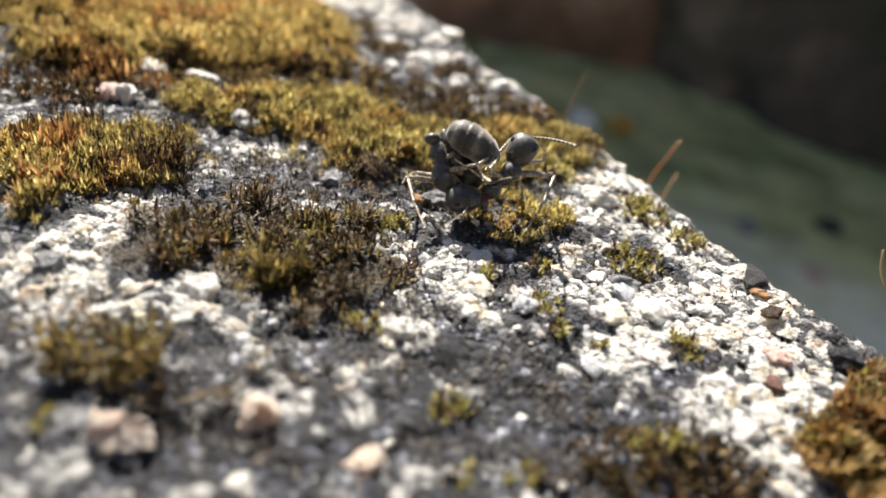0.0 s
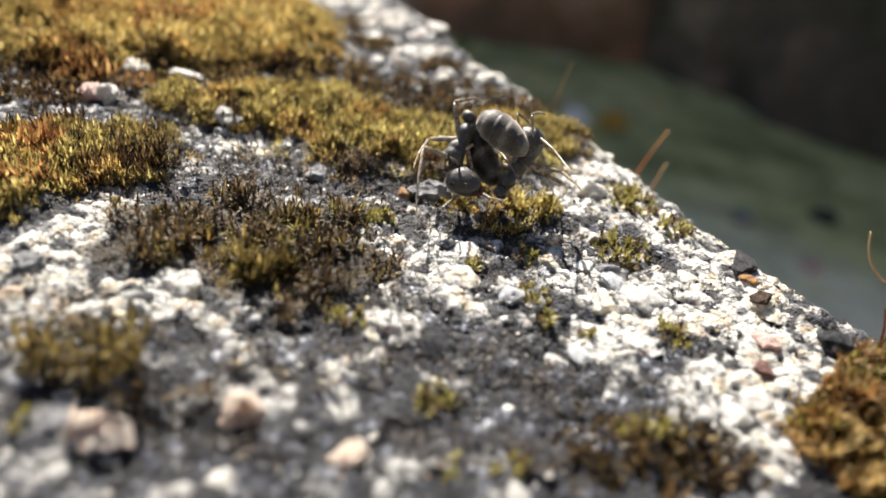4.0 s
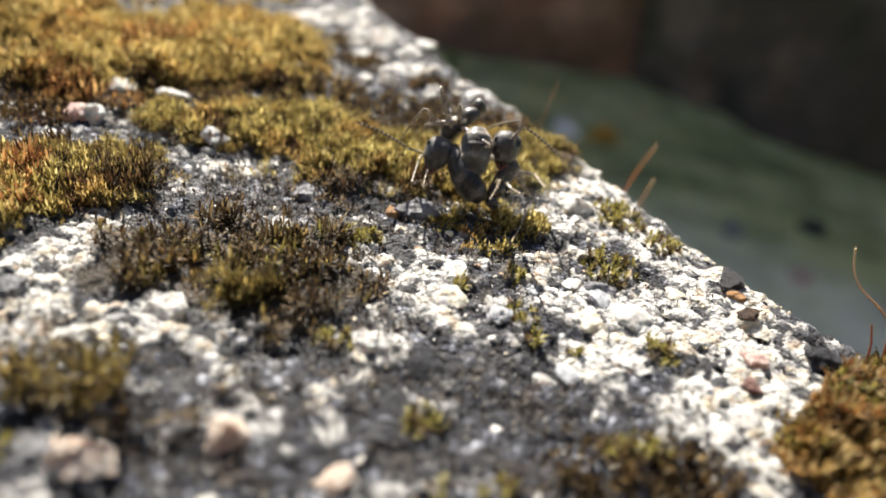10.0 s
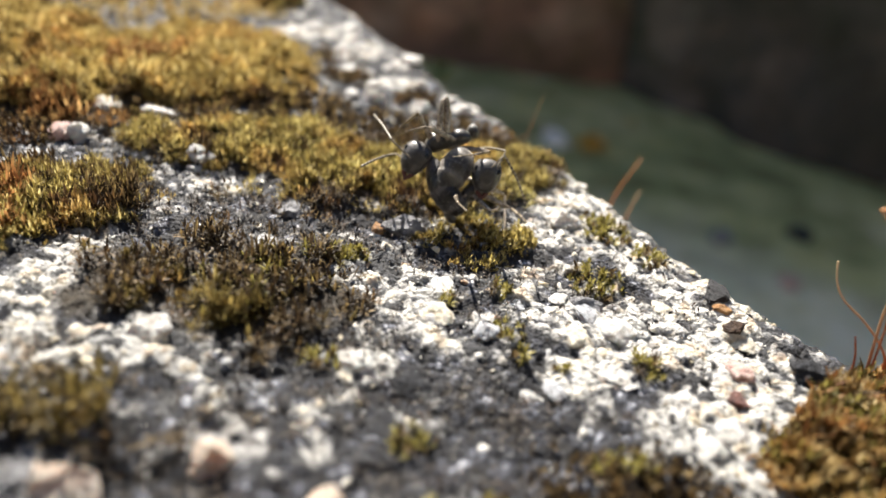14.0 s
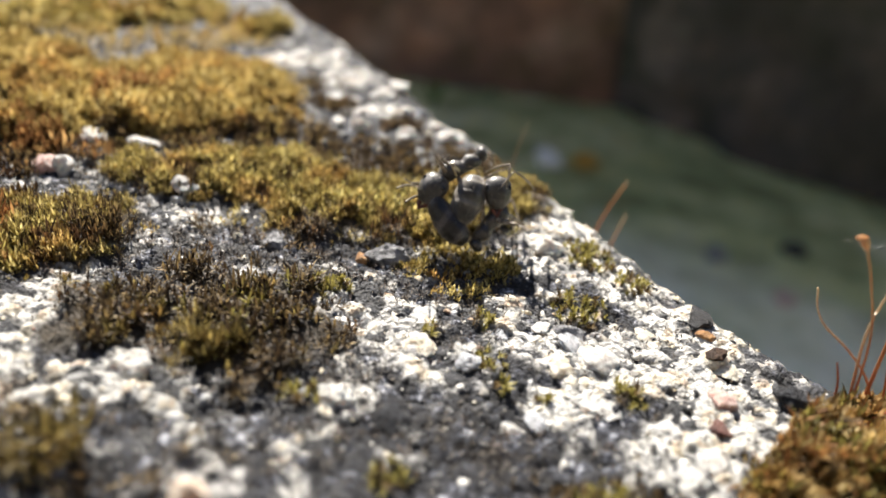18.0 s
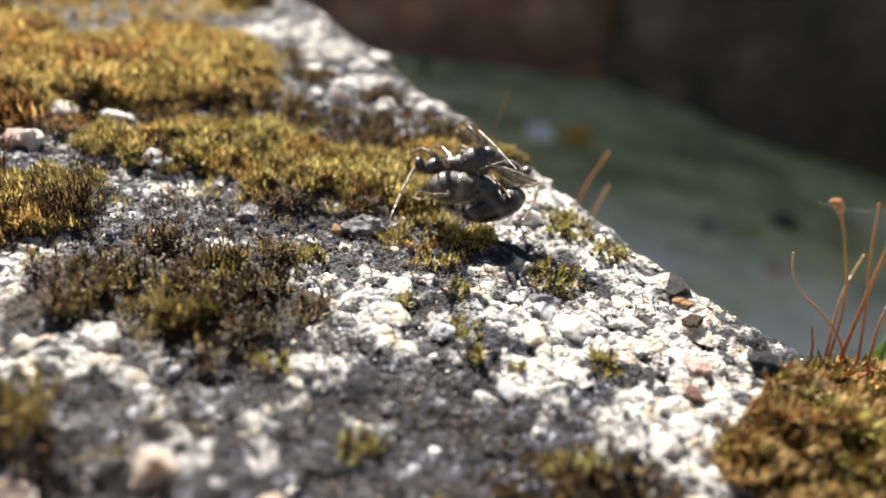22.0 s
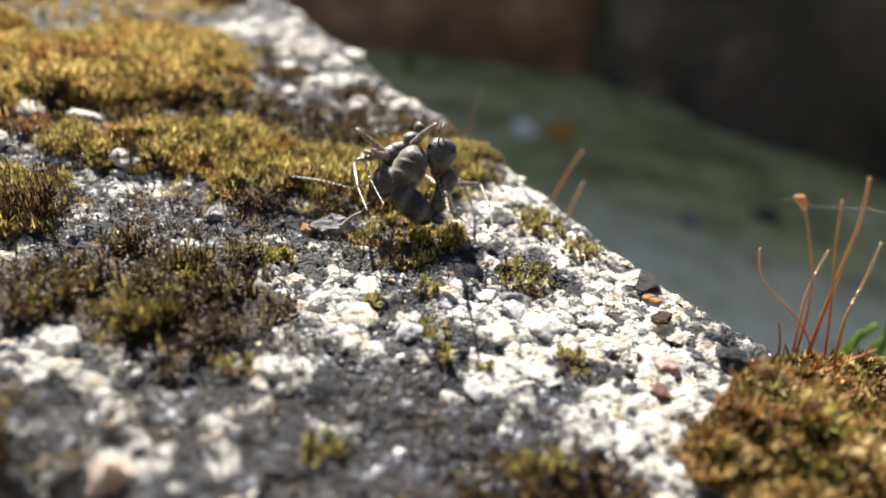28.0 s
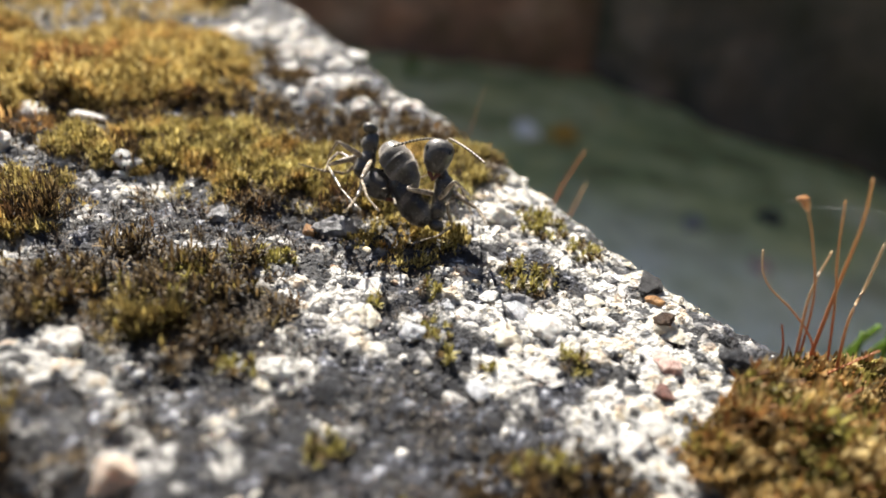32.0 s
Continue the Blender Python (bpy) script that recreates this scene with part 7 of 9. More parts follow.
    walk(LIMBS_B["low0"], [(0, at(3.6, 0, 0, -99, 13, -126)), (1, at(3.6, 0, 0, -79, -20, -121)), (2, at(3.6, 0, 0, -96, -15, -68)), (3, at(3.6, 0, 0, -90, -21, -89)), (6, at(3.6, 0, 0, -141, -58, -34)), (6.3, at(3.6, 0, 0, -101, -21, -61)), (6.7, at(3.6, 0, 0, -48, 52, -42)), (7, at(3.6, 0, 0, 38, 57, 33)), (8, at(3.6, 0, 0, 38, 57, 33)), (9, at(3.6, 0, 0, 38, 57, 33)), (10, at(3.6, 0, 0, 38, 57, 34)), (11, at(3.6, 0, 0, 39, 57, 34)), (11.3, at(3.6, 0, 0, 78, 32, 50)), (11.7, at(3.6, 0, 0, 128, -15, 34)), (12, at(3.6, 0, 0, 165, -28, 7)), (12.3, at(3.6, 0, 0, 128, -15, 34)), (12.7, at(3.6, 0, 0, 78, 32, 51)), (13, at(3.6, 0, 0, 39, 58, 34)), (14, at(3.6, 0, 0, 39, 58, 34)), (15.5, at(3.6, 0, 0, 112, 61, 117)), (17, at(3.6, 0, 0, 139, 30, 156)), (17.5, at(3.6, 0, 0, 113, 61, 119)), (18, at(3.6, 0, 0, 40, 59, 36)), (18.3, at(3.6, 0, 0, 76, 27, 63)), (18.7, at(3.6, 0, 0, 109, -41, 60)), (19, at(3.6, 0, 0, 166, -68, 13)), (20, at(3.6, 0, 0, -114, -60, -63)), (21, at(3.6, 0, 0, -111, -44, -61)), (21.3, at(3.6, 0, 0, -91, -7, -68)), (21.7, at(3.6, 0, 0, -42, 57, -39)), (22, at(3.6, 0, 0, 39, 58, 34)), (22.3, at(3.6, 0, 0, 75, 29, 59)), (22.7, at(3.6, 0, 0, 112, -33, 55)), (23, at(3.6, 0, 0, 155, -58, 22)), (24, at(3.6, 0, 0, -167, -44, -9)), (25, at(3.6, 0, 0, -173, -56, -6)), (28, at(3.6, 0, 0, -171, -8, -1)), (29, at(3.6, 0, 0, 128, -17, 20)), (29.5, at(3.6, 0, 0, 178, -16, 5)), (30, at(3.6, 0, 0, -134, -4, -4)), (31, at(3.6, 0, 0, 163, -38, 11)), (32, at(3.6, 0, 0, -115, -33, -50))])
    walk(LIMBS_B["leg1"], [(0, at(0.17, 0.53, 0.97, 10, 3, 38)), (1, at(0.39, 0.56, 0.88, 6, -1, 60)), (2, at(-0.28, 0.56, 0.92, 6, -1, 60)), (3, at(0.15, 0.63, 0.91, 6, -1, 60)), (6, at(-0.14, 0.31, 1.06, 15, 46, 40)), (6.5, at(0.28, 0.19, 0.96, -10, 16, -25)), (7, at(0.70, 0.08, 0.86, 4, -17, -76)), (8, at(0.48, 0.21, 0.98, 4, -13, -72)), (8.5, at(0.29, 0.26, 1.02, -4, 16, -27)), (9, at(0.10, 0.31, 1.07, 16, 42, 28)), (10, at(0.14, 0.32, 1.06, 17, 46, -3)), (11, at(0.13, 0.31, 1.06, 16, 43, 28)), (12, at(0.21, 0.31, 1.05, 19, 49, 24)), (13, at(0.46, 0.26, 0.98, 11, 39, 51)), (14, at(0.63, 0.18, 0.90, 11, 28, 41)), (17, at(0.21, 0.23, 1.07, 16, 41, 27)), (18, at(0.34, 0.24, 1.03, 14, 32, 27)), (19, at(-1.01, -0.36, 0.30, 6, -3, 59)), (20, at(-1.01, -0.35, 0.32, 6, -2, 59)), (20.5, at(-1.00, -0.30, 0.38, 19, 22, 32)), (21, at(-0.99, -0.26, 0.45, 19, 48, 3)), (22, at(-1.01, -0.35, 0.30, 15, 35, 11)), (23, at(-1.00, -0.31, 0.37, 13, 28, -25)), (24, at(-0.94, -0.14, 0.57, 24, 58, 13)), (25, at(-0.89, 0.01, 0.67, 14, 60, -48)), (26.5, at(-0.46, 0.16, 0.87, 19, 64, -7)), (28, at(-0.02, 0.31, 1.07, 31, 66, 40)), (28.5, at(0.06, 0.31, 1.07, 19, 31, 46)), (29, at(0.15, 0.30, 1.06, 6, -2, 57)), (30, at(0.34, 0.29, 1.02, 18, 47, 17)), (30.5, at(0.13, 0.30, 1.05, 14, 56, -38)), (31, at(-0.08, 0.30, 1.07, -4, 59, -105)), (32, at(-0.08, 0.30, 1.07, 22, 65, -28))])
    walk(LIMBS_B["low1"], [(0, at(3.6, 0, 0, -48, -40, -144)), (0.5, at(3.6, 0, 0, -71, 11, -97)), (1, at(3.6, 0, 0, -39, 60, -35)), (2, at(3.6, 0, 0, -39, 60, -35)), (3, at(3.6, 0, 0, -39, 60, -35)), (4.5, at(3.6, 0, 0, -80, 29, -96)), (6, at(3.6, 0, 0, -81, -13, -126)), (6.5, at(3.6, 0, 0, -92, -13, -75)), (7, at(3.6, 0, 0, -100, -5, -26)), (8, at(3.6, 0, 0, -110, -11, -28)), (8.5, at(3.6, 0, 0, -99, -19, -67)), (9, at(3.6, 0, 0, -85, -18, -107)), (10, at(3.6, 0, 0, -90, -1, -87)), (11, at(3.6, 0, 0, -96, 22, -106)), (12, at(3.6, 0, 0, -92, 21, -97)), (13, at(3.6, 0, 0, -89, -2, -119)), (14, at(3.6, 0, 0, -99, 29, -108)), (17, at(3.6, 0, 0, -88, -13, -99)), (18, at(3.6, 0, 0, -88, -2, -134)), (18.5, at(3.6, 0, 0, -86, 36, -103)), (19, at(3.6, 0, 0, -42, 61, -38)), (20, at(3.6, 0, 0, -41, 60, -37)), (20.5, at(3.6, 0, 0, -80, 26, -81)), (21, at(3.6, 0, 0, -88, -16, -98)), (22, at(3.6, 0, 0, -78, -37, -109)), (22.3, at(3.6, 0, 0, -41, -78, -151)), (22.7, at(3.6, 0, 0, 82, -14, 79)), (23, at(3.6, 0, 0, 80, 30, 71)), (23.3, at(3.6, 0, 0, 66, 68, 58)), (23.7, at(3.6, 0, 0, -86, 38, -94)), (24, at(3.6, 0, 0, -90, 0, -98)), (25, at(3.6, 0, 0, -94, -64, -85)), (28, at(3.6, 0, 0, -86, -8, -118)), (28.5, at(3.6, 0, 0, -82, 32, -93)), (29, at(3.6, 0, 0, -40, 60, -36)), (29.5, at(3.6, 0, 0, -80, 27, -93)), (30, at(3.6, 0, 0, -80, -17, -120)), (30.5, at(3.6, 0, 0, -86, -58, -104)), (31, at(3.6, 0, 0, 153, -74, 26)), (32, at(3.6, 0, 0, -84, -33, -101))])
    walk(LIMBS_B["leg2"], [(0, at(0.32, 0.36, -0.22, -8, -33, -119)), (1, at(0.37, 0.26, -0.28, -11, -45, -122)), (1.5, at(0.35, 0.33, -0.19, 7, -19, 174)), (2, at(0.33, 0.40, -0.10, -7, 7, 122)), (3, at(0.40, 0.28, -0.22, -7, 7, 122)), (4, at(0.27, 0.33, -0.19, 1, 4, 159)), (5, at(0.02, 0.44, -0.15, 4, -11, -134)), (6, at(-0.12, 0.50, -0.13, -1, -18, -97)), (7, at(-0.09, 0.52, 0.06, 1, -5, -86)), (8, at(-0.21, 0.49, 0.04, 2, -5, -81)), (9, at(-0.07, 0.52, -0.11, -1, -26, -96)), (10, at(-0.09, 0.51, -0.11, 3, -10, -78)), (11, at(-0.09, 0.51, -0.11, 0, -16, -90)), (12, at(-0.06, 0.52, -0.10, 1, -13, -85)), (13, at(-0.08, 0.52, -0.06, 3, -14, -80)), (14, at(-0.17, 0.50, 0.06, 7, 0, -57)), (17, at(-0.07, 0.52, -0.06, 8, -8, -55)), (18, at(-0.03, 0.53, -0.08, 8, -20, -57)), (18.5, at(-0.14, 0.44, -0.19, -3, -21, -97)), (19, at(-0.25, 0.36, -0.29, -11, -28, -138)), (20, at(-0.26, 0.37, -0.28, -13, -21, 170)), (21, at(-0.25, 0.39, -0.25, -23, -57, -178)), (22, at(-0.25, 0.37, -0.29, -20, -52, 179)), (23, at(-0.25, 0.38, -0.27, -15, -47, 152)), (24, at(-0.23, 0.43, -0.21, -14, -39, 156)), (25, at(-0.11, 0.51, -0.10, -14, -38, 160)), (28, at(-0.09, 0.51, -0.12, -7, 5, 117)), (29, at(-0.05, 0.52, -0.11, -7, 5, 118)), (30, at(-0.01, 0.52, -0.11, -7, 5, 118)), (31, at(-0.12, 0.51, -0.12, -7, 5, 118)), (31.5, at(-0.12, 0.50, -0.12, -1, -9, 170)), (32, at(-0.12, 0.50, -0.11, -9, -22, -135))])
    walk(LIMBS_B["low2"], [(0, at(3.6, 0, 0, -42, -25, -159)), (1, at(3.6, 0, 0, -74, -14, -140)), (1.3, at(3.6, 0, 0, -80, 18, -123)), (1.7, at(3.6, 0, 0, -34, 71, -51)), (2, at(3.6, 0, 0, 37, 56, 33)), (3, at(3.6, 0, 0, 37, 56, 33)), (6, at(3.6, 0, 0, 55, 8, 11)), (6.5, at(3.6, 0, 0, 111, -5, 13)), (7, at(3.6, 0, 0, 168, -13, 3)), (8, at(3.6, 0, 0, -168, -14, -3)), (8.3, at(3.6, 0, 0, -164, -53, -10)), (8.7, at(3.6, 0, 0, -6, -53, -172)), (9, at(3.6, 0, 0, -2, -14, -180)), (9.3, at(3.6, 0, 0, -9, -52, -167)), (9.7, at(3.6, 0, 0, -151, -52, -18)), (10, at(3.6, 0, 0, -158, -13, -5)), (10.3, at(3.6, 0, 0, -179, -37, 35)), (10.7, at(3.6, 0, 0, 121, -20, 128)), (11, at(3.6, 0, 0, 115, 10, 160)), (12, at(3.6, 0, 0, 122, 16, 156)), (12.3, at(3.6, 0, 0, 141, 53, -170)), (12.7, at(3.6, 0, 0, -117, 29, -45)), (13, at(3.6, 0, 0, -114, -11, -23)), (14, at(3.6, 0, 0, -139, -34, -26)), (15.5, at(3.6, 0, 0, -103, -12, -44)), (17, at(3.6, 0, 0, -75, 16, -46)), (17.3, at(3.6, 0, 0, -77, 53, -49)), (17.7, at(3.6, 0, 0, 113, 57, 140)), (18, at(3.6, 0, 0, 110, 20, 137)), (18.5, at(3.6, 0, 0, 164, 30, 165)), (19, at(3.6, 0, 0, -144, 16, -169)), (19.3, at(3.6, 0, 0, 176, 27, 164)), (19.7, at(3.6, 0, 0, 107, 1, 122)), (20, at(3.6, 0, 0, 78, -26, 117)), (20.3, at(3.6, 0, 0, 100, 9, 117)), (20.7, at(3.6, 0, 0, 178, 52, 173)), (21, at(3.6, 0, 0, -129, 35, -144)), (22, at(3.6, 0, 0, -134, 27, -155)), (22.3, at(3.6, 0, 0, 176, 41, 166)), (22.7, at(3.6, 0, 0, 101, -2, 116)), (23, at(3.6, 0, 0, 74, -36, 116)), (24, at(3.6, 0, 0, 81, -31, 108)), (25, at(3.6, 0, 0, 67, -40, 124)), (26.5, at(3.6, 0, 0, 75, 13, 90)), (28, at(3.6, 0, 0, 39, 58, 34)), (29, at(3.6, 0, 0, 39, 58, 34)), (30, at(3.6, 0, 0, 39, 58, 34)), (31, at(3.6, 0, 0, 39, 58, 34)), (31.5, at(3.6, 0, 0, -87, 55, -116)), (32, at(3.6, 0, 0, -84, -4, -149))])
    walk(LIMBS_B["leg3"], [(0, at(-0.28, 0.16, 0.42, 12, -10, -4)), (1, at(-0.19, 0.26, 0.42, 12, -3, 11)), (2, at(-0.44, 0.13, 0.27, 12, -6, -6)), (3, at(-0.30, 0.26, 0.35, 12, -4, -8)), (6, at(-0.23, -0.19, 0.44, 12, 7, -13)), (7, at(0.12, -0.27, 0.44, 12, 23, 32)), (8, at(0.09, -0.25, 0.46, 12, 23, 31)), (9, at(-0.17, -0.16, 0.48, 12, 23, 28)), (10, at(-0.14, -0.16, 0.49, 10, 12, 36)), (11, at(-0.15, -0.16, 0.48, 9, 22, 51)), (12, at(-0.13, -0.15, 0.49, 8, 32, 59)), (13, at(-0.01, -0.18, 0.50, 10, 30, 48)), (14, at(0.14, -0.25, 0.45, 13, 20, 4)), (17, at(-0.12, -0.19, 0.48, 6, -4, 60)), (18, at(-0.09, -0.17, 0.50, 6, -4, 60)), (18.5, at(-0.17, -0.31, 0.28, 10, -2, 24)), (19, at(-0.25, -0.46, 0.07, 12, 1, -12)), (20, at(-0.26, -0.46, 0.07, 12, 1, -12)), (20.5, at(-0.27, -0.45, 0.08, 10, -1, 23)), (21, at(-0.29, -0.43, 0.10, 6, -2, 59)), (21.5, at(-0.27, -0.45, 0.08, 11, 2, 22)), (22, at(-0.26, -0.46, 0.06, 12, 8, -15)), (22.5, at(-0.27, -0.45, 0.07, 11, 2, 21)), (23, at(-0.27, -0.45, 0.08, 6, -2, 58)), (24, at(-0.33, -0.40, 0.13, 8, -4, 47)), (25, at(-0.42, -0.31, 0.11, 12, 17, -18)), (28, at(-0.20, -0.17, 0.46, 11, 5, 27)), (29, at(-0.16, -0.15, 0.48, 7, -2, 51)), (30, at(-0.10, -0.13, 0.50, 8, 23, 56)), (31, at(-0.21, -0.19, 0.45, 5, 23, 67)), (32, at(-0.20, -0.19, 0.45, 5, 20, 68))])
    walk(LIMBS_B["low3"], [(0, at(3.6, 0, 0, 98, 36, 104)), (0.5, at(3.6, 0, 0, -137, 68, -143)), (1, at(3.6, 0, 0, -93, 6, -114)), (2, at(3.6, 0, 0, -90, -22, -89)), (3, at(3.6, 0, 0, -100, -27, -69)), (6, at(3.6, 0, 0, -98, -24, -70)), (7, at(3.6, 0, 0, -77, -26, -117)), (8, at(3.6, 0, 0, -82, -24, -109)), (9, at(3.6, 0, 0, -86, -6, -123)), (10, at(3.6, 0, 0, -84, -12, -117)), (11, at(3.6, 0, 0, -92, 4, -117)), (12, at(3.6, 0, 0, -94, 9, -114)), (13, at(3.6, 0, 0, -107, 29, -123)), (14, at(3.6, 0, 0, -88, -32, -93)), (15.5, at(3.6, 0, 0, -81, 18, -80)), (17, at(3.6, 0, 0, -42, 61, -39)), (18, at(3.6, 0, 0, -42, 61, -38)), (19, at(3.6, 0, 0, -84, 19, -72)), (20, at(3.6, 0, 0, -90, 1, -82)), (20.5, at(3.6, 0, 0, -77, 34, -71)), (21, at(3.6, 0, 0, -40, 60, -36)), (21.5, at(3.6, 0, 0, -79, 28, -74)), (22, at(3.6, 0, 0, -91, -11, -86)), (22.5, at(3.6, 0, 0, -79, 28, -74)), (23, at(3.6, 0, 0, -40, 60, -37)), (23.5, at(3.6, 0, 0, -68, 17, -108)), (24, at(3.6, 0, 0, -42, -23, -161)), (24.5, at(3.6, 0, 0, -71, -33, -113)), (25, at(3.6, 0, 0, -100, -21, -65)), (28, at(3.6, 0, 0, -88, -7, -107)), (29, at(3.6, 0, 0, -91, 2, -130)), (30, at(3.6, 0, 0, -95, 4, -138)), (31, at(3.6, 0, 0, -98, 7, -139)), (32, at(3.6, 0, 0, -95, 2, -161))])
    walk(LIMBS_B["leg4"], [(0, at(-0.13, 0.00, -0.76, -7, 8, 122)), (1, at(-0.21, -0.04, -0.75, -1, -23, 95)), (2, at(0.17, -0.03, -0.76, -6, -69, 105)), (3, at(-0.05, -0.09, -0.77, -4, -66, 102)), (4.5, at(-0.13, -0.04, -0.76, -9, -29, 114)), (6, at(-0.21, 0.01, -0.75, -7, 7, 121)), (6.5, at(-0.44, 0.09, -0.55, -9, -29, 116)), (7, at(-0.67, 0.17, -0.35, -7, -65, 108)), (8, at(-0.61, 0.03, -0.48, -40, -88, 134)), (8.3, at(-0.54, 0.03, -0.54, -61, -70, -167)), (8.7, at(-0.41, 0.04, -0.64, -26, -42, -127)), (9, at(-0.34, 0.05, -0.70, -4, -35, -104)), (10, at(-0.37, 0.03, -0.68, 1, -30, -89)), (11, at(-0.37, 0.04, -0.68, -5, -41, -105)), (11.5, at(-0.38, 0.05, -0.67, 10, -17, -177)), (12, at(-0.40, 0.06, -0.66, -7, 6, 120)), (13, at(-0.55, 0.09, -0.54, -7, 6, 120)), (13.3, at(-0.58, 0.08, -0.50, 2, 1, 157)), (13.7, at(-0.64, 0.07, -0.43, 6, -17, -136)), (14, at(-0.67, 0.07, -0.39, -1, -25, -97)), (17, at(-0.41, 0.10, -0.65, -4, -38, -102)), (17.3, at(-0.42, 0.11, -0.64, -14, -42, -132)), (17.7, at(-0.45, 0.11, -0.62, -21, -57, 163)), (18, at(-0.46, 0.12, -0.61, -9, -64, 115)), (19, at(0.50, 0.26, -0.53, -14, -39, 159)), (20, at(0.49, 0.26, -0.54, -13, -27, 166)), (21, at(0.44, 0.22, -0.60, -15, -53, 144)), (22, at(0.50, 0.26, -0.53, -15, -45, 154)), (23, at(0.48, 0.24, -0.56, -15, -55, 143)), (24, at(0.38, 0.18, -0.65, -14, -40, 155)), (25, at(0.36, 0.19, -0.66, -15, -42, 157)), (28, at(-0.27, 0.02, -0.73, -3, -68, 93)), (29, at(-0.36, 0.07, -0.68, 8, -66, 64)), (30, at(-0.45, 0.10, -0.63, 13, -61, 46)), (30.5, at(-0.35, 0.06, -0.68, 17, -66, -4)), (31, at(-0.24, 0.01, -0.74, 30, -68, -61)), (32, at(-0.25, 0.01, -0.73, 18, -56, -56))])
    walk(LIMBS_B["low4"], [(0, at(3.6, 0, 0, 37, 56, 32)), (0.3, at(3.6, 0, 0, 64, 31, 73)), (0.7, at(3.6, 0, 0, 60, -27, 115)), (1, at(3.6, 0, 0, 32, -49, 155)), (1.3, at(3.6, 0, 0, 65, -22, 122)), (1.7, at(3.6, 0, 0, 88, 46, 101)), (2, at(3.6, 0, 0, 105, 85, 105)), (3, at(3.6, 0, 0, -170, 77, -170)), (6, at(3.6, 0, 0, 38, 57, 33)), (7, at(3.6, 0, 0, 39, 42, 29)), (8, at(3.6, 0, 0, 87, 70, 86)), (8.5, at(3.6, 0, 0, -125, 51, -155)), (9, at(3.6, 0, 0, -95, 1, -165)), (9.3, at(3.6, 0, 0, -87, 21, -130)), (9.7, at(3.6, 0, 0, -47, 29, -47)), (10, at(3.6, 0, 0, -32, 12, -8)), (11, at(3.6, 0, 0, 31, 25, 14)), (12, at(3.6, 0, 0, 39, 58, 34)), (13, at(3.6, 0, 0, 39, 58, 34)), (13.5, at(3.6, 0, 0, 55, 29, 25)), (14, at(3.6, 0, 0, 73, 3, 9)), (15, at(3.6, 0, 0, 66, 48, -3)), (16, at(3.6, 0, 0, -80, 44, -157)), (17, at(3.6, 0, 0, -85, -1, -168)), (17.5, at(3.6, 0, 0, -93, 23, -127)), (18, at(3.6, 0, 0, -79, 46, -75)), (18.3, at(3.6, 0, 0, -17, 85, -8)), (18.7, at(3.6, 0, 0, 84, 14, 104)), (19, at(3.6, 0, 0, 80, -27, 112)), (20, at(3.6, 0, 0, 87, -28, 96)), (21, at(3.6, 0, 0, 38, -38, 154)), (22, at(3.6, 0, 0, 53, -44, 137)), (23, at(3.6, 0, 0, 60, -53, 126)), (24, at(3.6, 0, 0, 50, -25, 153)), (24.3, at(3.6, 0, 0, 6, -47, -166)), (24.7, at(3.6, 0, 0, -71, -7, -96)), (25, at(3.6, 0, 0, -88, 31, -86)), (28, at(3.6, 0, 0, 119, 79, 119)), (28.3, at(3.6, 0, 0, -97, 56, -104)), (28.7, at(3.6, 0, 0, -76, -22, -110)), (29, at(3.6, 0, 0, -47, -60, -137)), (30, at(3.6, 0, 0, -80, -41, -105)), (30.5, at(3.6, 0, 0, -29, -56, -150)), (31, at(3.6, 0, 0, 22, -41, 165)), (31.5, at(3.6, 0, 0, 72, -16, 138)), (32, at(3.6, 0, 0, 108, 18, 138))])
    walk(LIMBS_B["leg5"], [(0, at(-0.74, -0.20, -0.13, 6, -1, 61)), (1, at(-0.77, -0.04, -0.04, 6, -1, 60)), (2, at(-0.60, -0.31, -0.38, 6, -69, 73)), (3, at(-0.74, -0.10, -0.20, 11, -65, 57)), (6, at(-0.32, -0.68, -0.18, 6, -1, 60)), (7, at(-0.46, -0.62, 0.02, 6, -1, 60)), (8, at(-0.31, -0.71, -0.06, 6, -1, 60)), (9, at(-0.44, -0.63, -0.11, 6, -2, 60)), (10, at(-0.42, -0.65, -0.09, 6, -2, 60)), (11, at(-0.43, -0.64, -0.09, 6, -2, 60)), (12, at(-0.47, -0.61, -0.07, 6, -2, 60)), (13, at(-0.48, -0.61, 0.02, 16, -48, 21)), (14, at(-0.36, -0.69, -0.01, 6, -2, 59)), (17, at(-0.46, -0.61, -0.11, 6, -4, 60)), (18, at(-0.52, -0.58, -0.04, 6, -4, 60)), (18.5, at(-0.01, -0.57, -0.11, 5, -24, 106)), (19, at(0.50, -0.56, -0.17, -14, -35, 162)), (20, at(0.49, -0.57, -0.19, -13, -22, 168)), (21, at(0.41, -0.61, -0.25, -14, -39, 157)), (22, at(0.50, -0.57, -0.19, -13, -15, 171)), (23, at(0.46, -0.59, -0.21, -13, -19, 169)), (24, at(0.29, -0.65, -0.31, -14, -37, 157)), (25, at(0.05, -0.63, -0.45, -9, -30, 130)), (26.5, at(-0.17, -0.64, -0.30, 4, -18, 91)), (28, at(-0.38, -0.66, -0.15, 6, -2, 57)), (29, at(-0.48, -0.61, -0.10, 3, -67, 79)), (30, at(-0.54, -0.56, -0.02, 6, -2, 57)), (31, at(-0.34, -0.68, -0.17, 6, -2, 57)), (32, at(-0.33, -0.68, -0.17, 6, -2, 57))])
